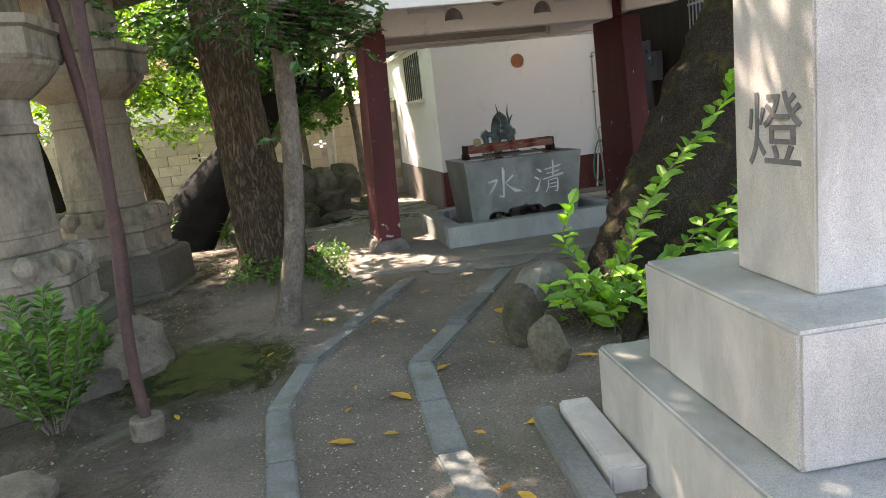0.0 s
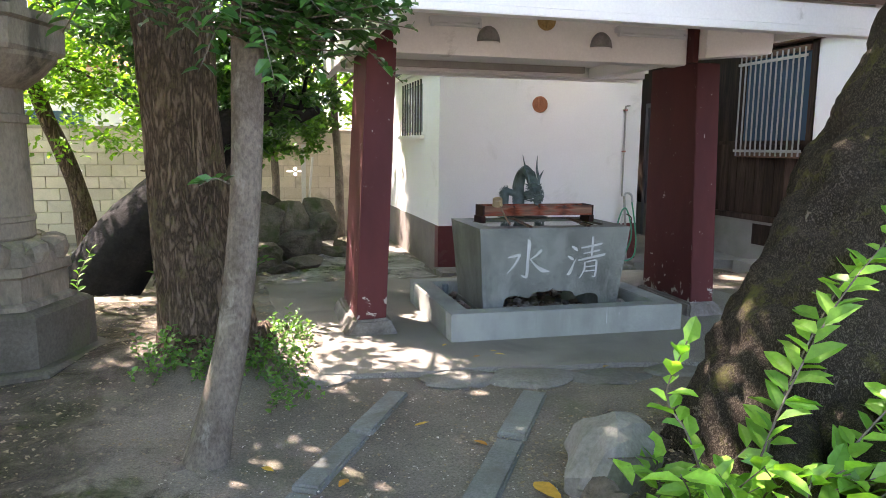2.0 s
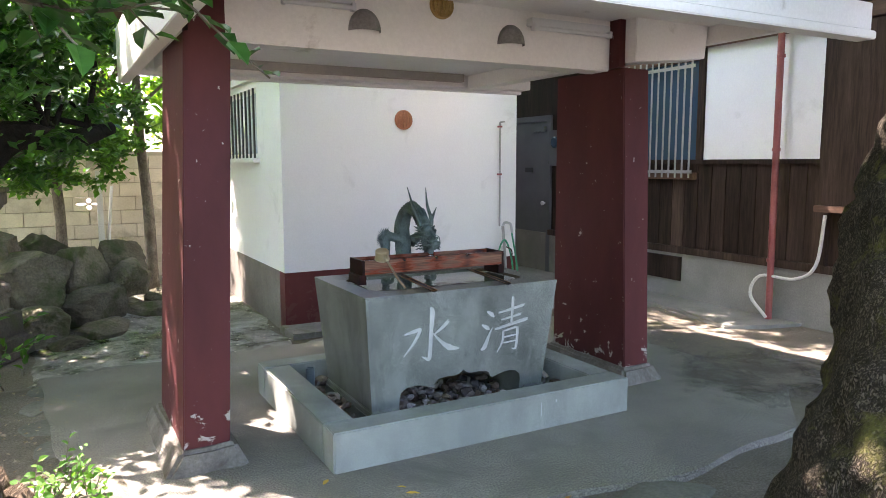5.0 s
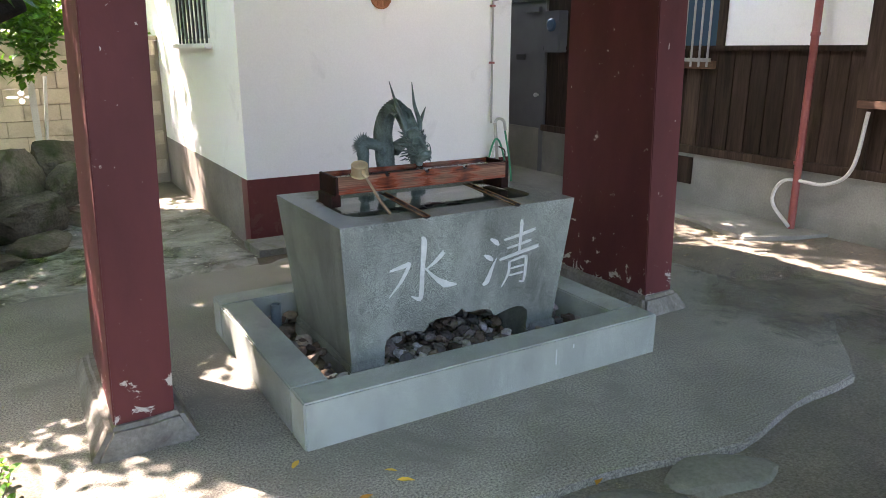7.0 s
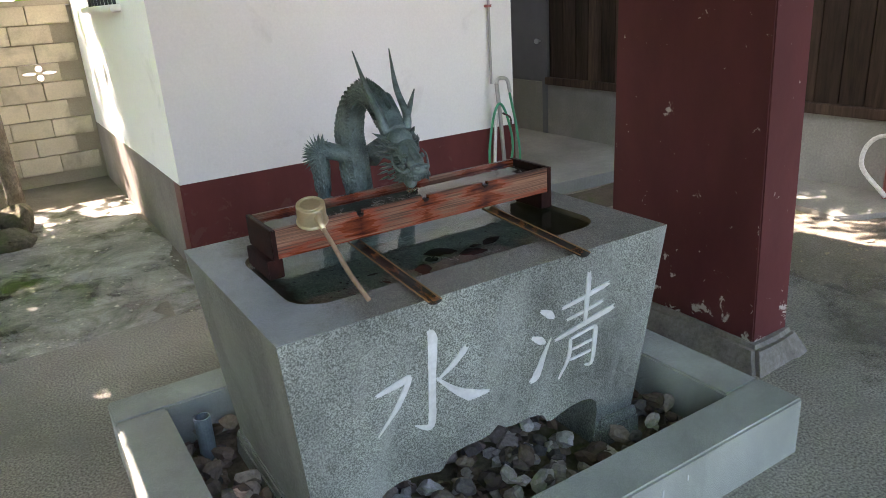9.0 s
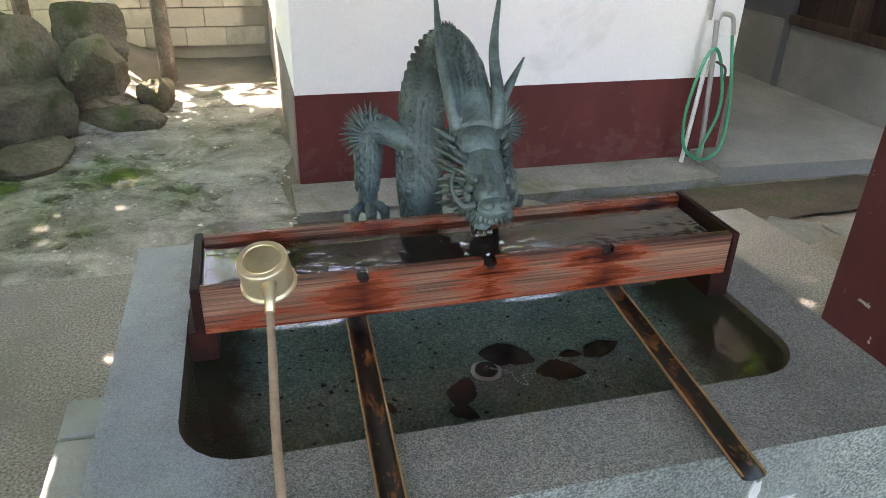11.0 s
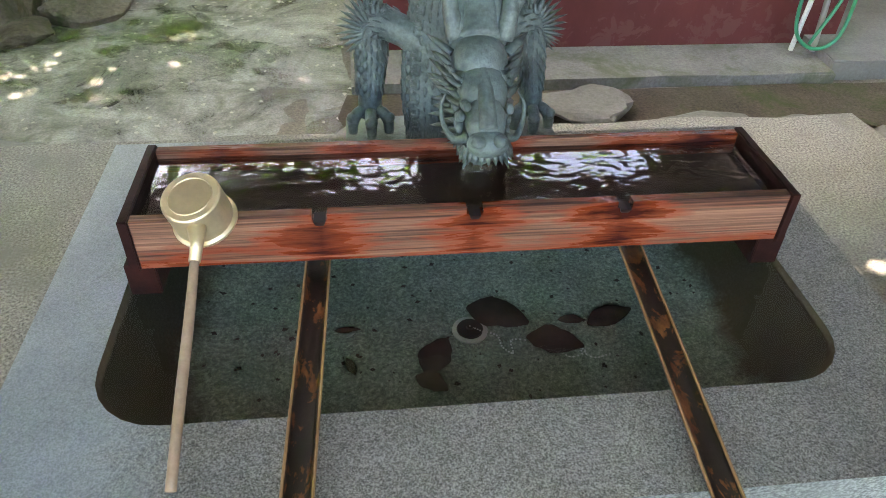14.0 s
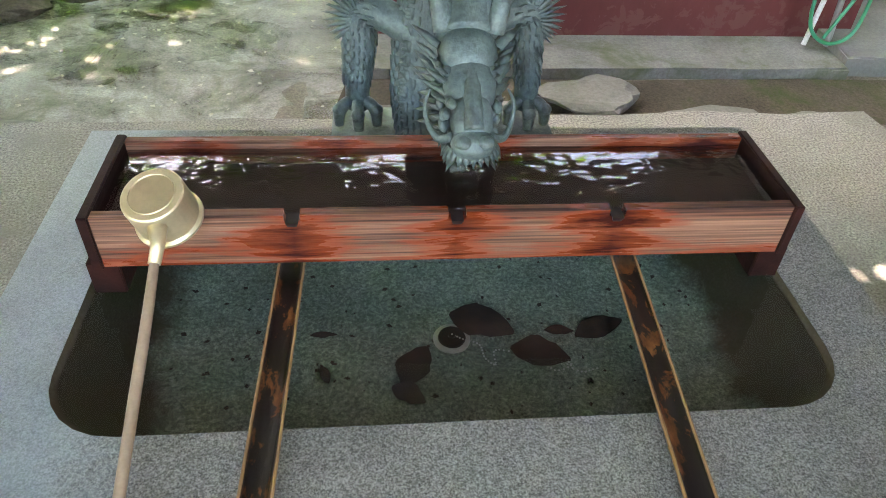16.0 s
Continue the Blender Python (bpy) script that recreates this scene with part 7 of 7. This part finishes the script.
for k, (x, y, ln) in enumerate(spots):
    z = 0.002 if y > 6.45 else ground_z(x, y) + 0.012
    flat_leaf("fallen_leaf", (x, y, z), rng.uniform(0, 360), ln, ln * rng.uniform(0.3, 0.45), "leaf_dead", "dry yellow-orange fallen leaf on the ground", "fallen leaves", rng.uniform(-6, 6), k)
for name, area, n, mat, label, sz in (("grit", (0.1, 2.4, 1.0, 6.3), 2600, "pebble", "small stones and grit on the packed path", (0.006, 0.018)), ("leaf_litter", (-1.0, 3.0, 1.0, 6.4), 4200, "litter", "fine brown leaf litter and chips on the soil", (0.008, 0.026)), ("leaf_litter", (1.6, 3.6, 3.4, 5.5), 1500, "litter", "brown leaf litter among the roots", (0.012, 0.04)), ("leaf_litter", (0.5, 2.8, 9.7, 13.0), 420, "litter_pale", "pale leaf bits scattered on mossy soil", (0.012, 0.042)),
                                      ("leaf_litter", (2.8, 7.0, 9.75, 10.3), 420, "litter", "leaf litter in the gutter along the ledge", (0.012, 0.035)), ("leaf_litter", (-1.6, 1.0, 5.6, 9.5), 1300, "litter", "brown leaf litter under the trees", (0.012, 0.04)),
                                      ("leaf_litter", (5.5, 7.0, 6.0, 10.2), 500, "litter", "leaf litter on bare soil by the apron", (0.012, 0.04)), ("grit", (1.0, 5.2, 6.5, 9.6), 700, "pebble", "fine grit on the concrete floor", (0.004, 0.010))):
    verts, faces = [], []
    for k in range(n):
        x, y = rng.uniform(area[0], area[1]), rng.uniform(area[2], area[3])
        if name == "grit" and (1.95 < x < 4.05 and 6.95 < y < 8.6):
            continue
        z = 0.003 if y > 6.5 and name == "grit" else ground_z(x, y) + 0.012
        ln = rng.uniform(*sz)
        quad_leaf(verts, faces, Vector((x, y, z)), spin(rng, 0.25), ln, ln * rng.uniform(0.5, 0.9))
    lit = thing(name, label, "litter", kind="stuff")
    leaves_part("bits", verts, faces, mat, lit)

# rusty pole on a concrete foot and a thin brown stem behind it
pole = thing("rusty_pole", "rust-brown iron pole set in a concrete foot", "pole", at=(-0.45, 3.74, -0.13))
part("foot", lathe([(0.09, -0.1), (0.088, 0.10), (0.08, 0.115)], 18), "tan_stone", pole, "round concrete foot")
part("shaft", tube(curve_points([(0, 0, 0.1), (-0.012, 0, 0.5), (0.035, 0.01, 1.3), (0.055, 0.02, 2.2), (0.08, 0.04, 3.4)], 5), 0.031, 14), "rust", pole)
solid("sapling_stem", tube(curve_points([(-0.78, 5.25, -0.15), (-0.76, 5.2, 0.3), (-0.73, 5.2, 0.9), (-0.80, 5.2, 1.8), (-0.95, 5.2, 3.2)], 6), 0.036, 10, wobble=0.1), "rust", "slim bent brown sapling stem beside a lantern", "stem", smooth=True)
fp = thing("fence_post", "pale metal support post by the block fence", "post", at=(1.36, 13.9, 0))
part("upright", box(-0.05, 0.02, 0, 0.05, 0.0, 1.5), "conduit", fp)
part("brace", tube([(0.02, 0.0, 0.1), (0.14, 0.1, 1.3)], 0.02, 8), "conduit", fp)

# fittings on the pavilion beam
for x in (2.43, 3.43):
    t = thing("dome_lamp", "small grey half-dome bracket lamp on the beam", "lamp", "half-dome lamps", (x, 7.55, 2.335))
    d = bmesh.new()
    bmesh.ops.create_uvsphere(d, u_segments=28, v_segments=14, radius=0.098)
    bmesh.ops.delete(d, geom=[v for v in d.verts if v.co.y > 0.001 or v.co.z < -0.001], context="VERTS")
    for v in d.verts:
        v.co.z *= 1.3
        v.co.y *= 0.85
    r = bmesh.ops.solidify(d, geom=d.faces[:], thickness=0.004)
    part("shade", d, "lampshade", t, smooth=True)
    part("bulb", lathe([(0.012, 0.0), (0.03, 0.02), (0.032, 0.05), (0.012, 0.07)], 14, at=(0, -0.04, 0.01)), "diffuser", t)
for x0, x1 in ((1.93, 2.35), (3.55, 4.20)):
    t = thing("tube_light", "white fluorescent batten light, switched off", "light", "tube lights", ((x0 + x1) / 2, 7.5, 2.46))
    w = (x1 - x0) / 2
    part("housing", box(-w, w, -0.02, 0.05, 0.0, 0.05, 0.006), "diffuser", t)
    part("tube", tube([(-w + 0.02, -0.03, -0.018), (w - 0.02, -0.03, -0.018)], 0.014, 12), "diffuser", t)
    for s in (-1, 1):
        part("socket", box(s * (w - 0.015) - 0.012, s * (w - 0.015) + 0.012, -0.045, 0.0, -0.034, 0.01, 0.003), "diffuser", t)


def crest(name, at, r, mat, label):
    t = thing(name, label, "emblem", at=at)
    part("disc", lathe([(r, 0), (r, 0.012), (r * 0.9, 0.018), (r * 0.86, 0.012), (0, 0.012)], 36), mat, t)
    rel = bmesh.new()
    for k in range(5):
        xx = (k - 2) * r * 0.33
        hh = math.sqrt(max(0.0, (r * 0.8) ** 2 - xx * xx))
        tube([(xx, -hh, 0.014), (xx + 0.004, 0, 0.02), (xx, hh, 0.014)], r * 0.09, 8, bm=rel)
    part("relief", rel, mat, t, "raised ribs")
    t.rotation_euler = (radians(90), 0, 0)
    return t


crest("wall_crest", (4.19, 10.728, 2.055), 0.105, "terracotta", "round terracotta-coloured relief emblem on the white wall")
crest("beam_crest", (2.93, 7.549, 2.53), 0.08, "gilt", "round gilded relief emblem on the beam")

# pipes, tap, hose on the white wall
wp = thing("wall_pipe", "thin grey water pipe running down the white wall", "pipe", at=(0, 0, 0))
part("riser", tube([(5.42, 10.70, 2.06), (5.42, 10.70, 0.85)], 0.011, 8), "bars", wp)
for z in (1.45, 2.0):
    part("clamp", box(5.40, 5.44, 10.685, 10.73, z, z + 0.02), "redpipe", wp)
part("top_elbow", tube([(5.42, 10.70, 2.06), (5.47, 10.70, 2.07), (5.49, 10.72, 2.07)], 0.010, 8), "bars", wp)
tap = thing("standpipe_tap", "grey standpipe tap with a hook, by the wall corner", "tap")
part("standpipe", tube([(5.46, 10.58, -0.05), (5.42, 10.59, 0.6), (5.40, 10.60, 0.86)], 0.017, 10), "bars", tap)
part("spout", tube(curve_points([(5.40, 10.60, 0.86), (5.43, 10.60, 0.90), (5.50, 10.59, 0.88), (5.52, 10.58, 0.78)], 5), 0.015, 10), "metal", tap)
part("hook", tube(curve_points([(5.43, 10.57, 0.62), (5.49, 10.55, 0.58), (5.50, 10.55, 0.50)], 5), 0.008, 8), "rust", tap)
solid("white_stick", tube([(5.30, 10.55, -0.03), (5.40, 10.62, 0.62)], 0.014, 10), "conduit", "white plastic stick leaning on the wall", "stick")
loop = curve_points([(5.50, 10.56, 0.78), (5.545, 10.54, 0.5), (5.57, 10.53, 0.25), (5.54, 10.52, 0.05), (5.42, 10.52, -0.01), (5.29, 10.53, 0.08), (5.26, 10.54, 0.3), (5.33, 10.56, 0.6), (5.41, 10.57, 0.70), (5.48, 10.56, 0.55), (5.50, 10.54, 0.3), (5.38, 10.52, 0.02)], 7)
solid("garden_hose", tube(loop, 0.0105, 9), "hose", "green rubber hose hung in loops on the tap", "hose", smooth=True)
rp = thing("downpipe", "dull red iron downpipe against the wooden building", "pipe")
part("pipe", tube([(7.10, 8.3, 0.0), (7.10, 8.32, 3.3)], 0.033, 14), "redpipe", rp)
for z in (0.6, 1.7, 2.6):
    part("clamp", lathe([(0.036, 0), (0.04, 0.005), (0.04, 0.03), (0.036, 0.035)], 14, at=(7.10, 8.31, z)), "redpipe", rp)
solid("conduit_hose", tube(curve_points([(7.02, 8.27, 0.05), (7.03, 8.47, 0.25), (7.08, 8.40, 0.45), (7.12, 8.05, 0.46), (7.14, 7.85, 0.62), (7.13, 7.78, 1.1)], 7), 0.016, 8), "conduit", "white flexible conduit curling past the downpipe", "conduit", smooth=True)
mb = thing("meter_box", "grey-green electric meter box on the wall by the door", "box")
part("case", box(7.06, 7.2, 11.65, 11.95, 1.55, 2.05, 0.012), "steel", mb)
part("dial", lathe([(0.08, 0), (0.08, 0.02), (0.06, 0.03)], 20), "glass", mb).matrix_basis = Matrix.Translation((7.06, 11.8, 1.88)) @ Matrix.Rotation(-math.pi / 2, 4, "Y")

# house beyond the garden
hs = thing("house", "pale house with a reddish tiled roof beyond the trees", "house", at=(-3.4, 20, 0))
part("wall", box(-4, 3, 0, 5, -0.2, 3.2), "plaster", hs)
rf = frustum((-4.5, 3.5, -0.6, 5.6), (-3.6, 2.6, 2.2, 2.8), 3.2, 4.8)
part("roof", rf, "rooftile_red", hs)
part("window", box(-1.5, 0.2, -0.03, 0.02, 1.0, 2.2), "glass", hs)


# silt and leaf bits on the pool bottom
rng = random.Random(77)
verts, faces = [], []
for k in range(130):
    ln = rng.uniform(0.003, 0.013)
    quad_leaf(verts, faces, Vector((rng.uniform(2.52, 3.5), rng.uniform(7.58, 7.97), POOLZ + 0.003)), spin(rng, 0.1), ln, ln * rng.uniform(0.5, 0.9))
silt = thing("pool_sediment", "dark leaf bits and silt on the pool bottom", "litter", kind="stuff")
leaves_part("bits", verts, faces, "leaf_wet", silt)
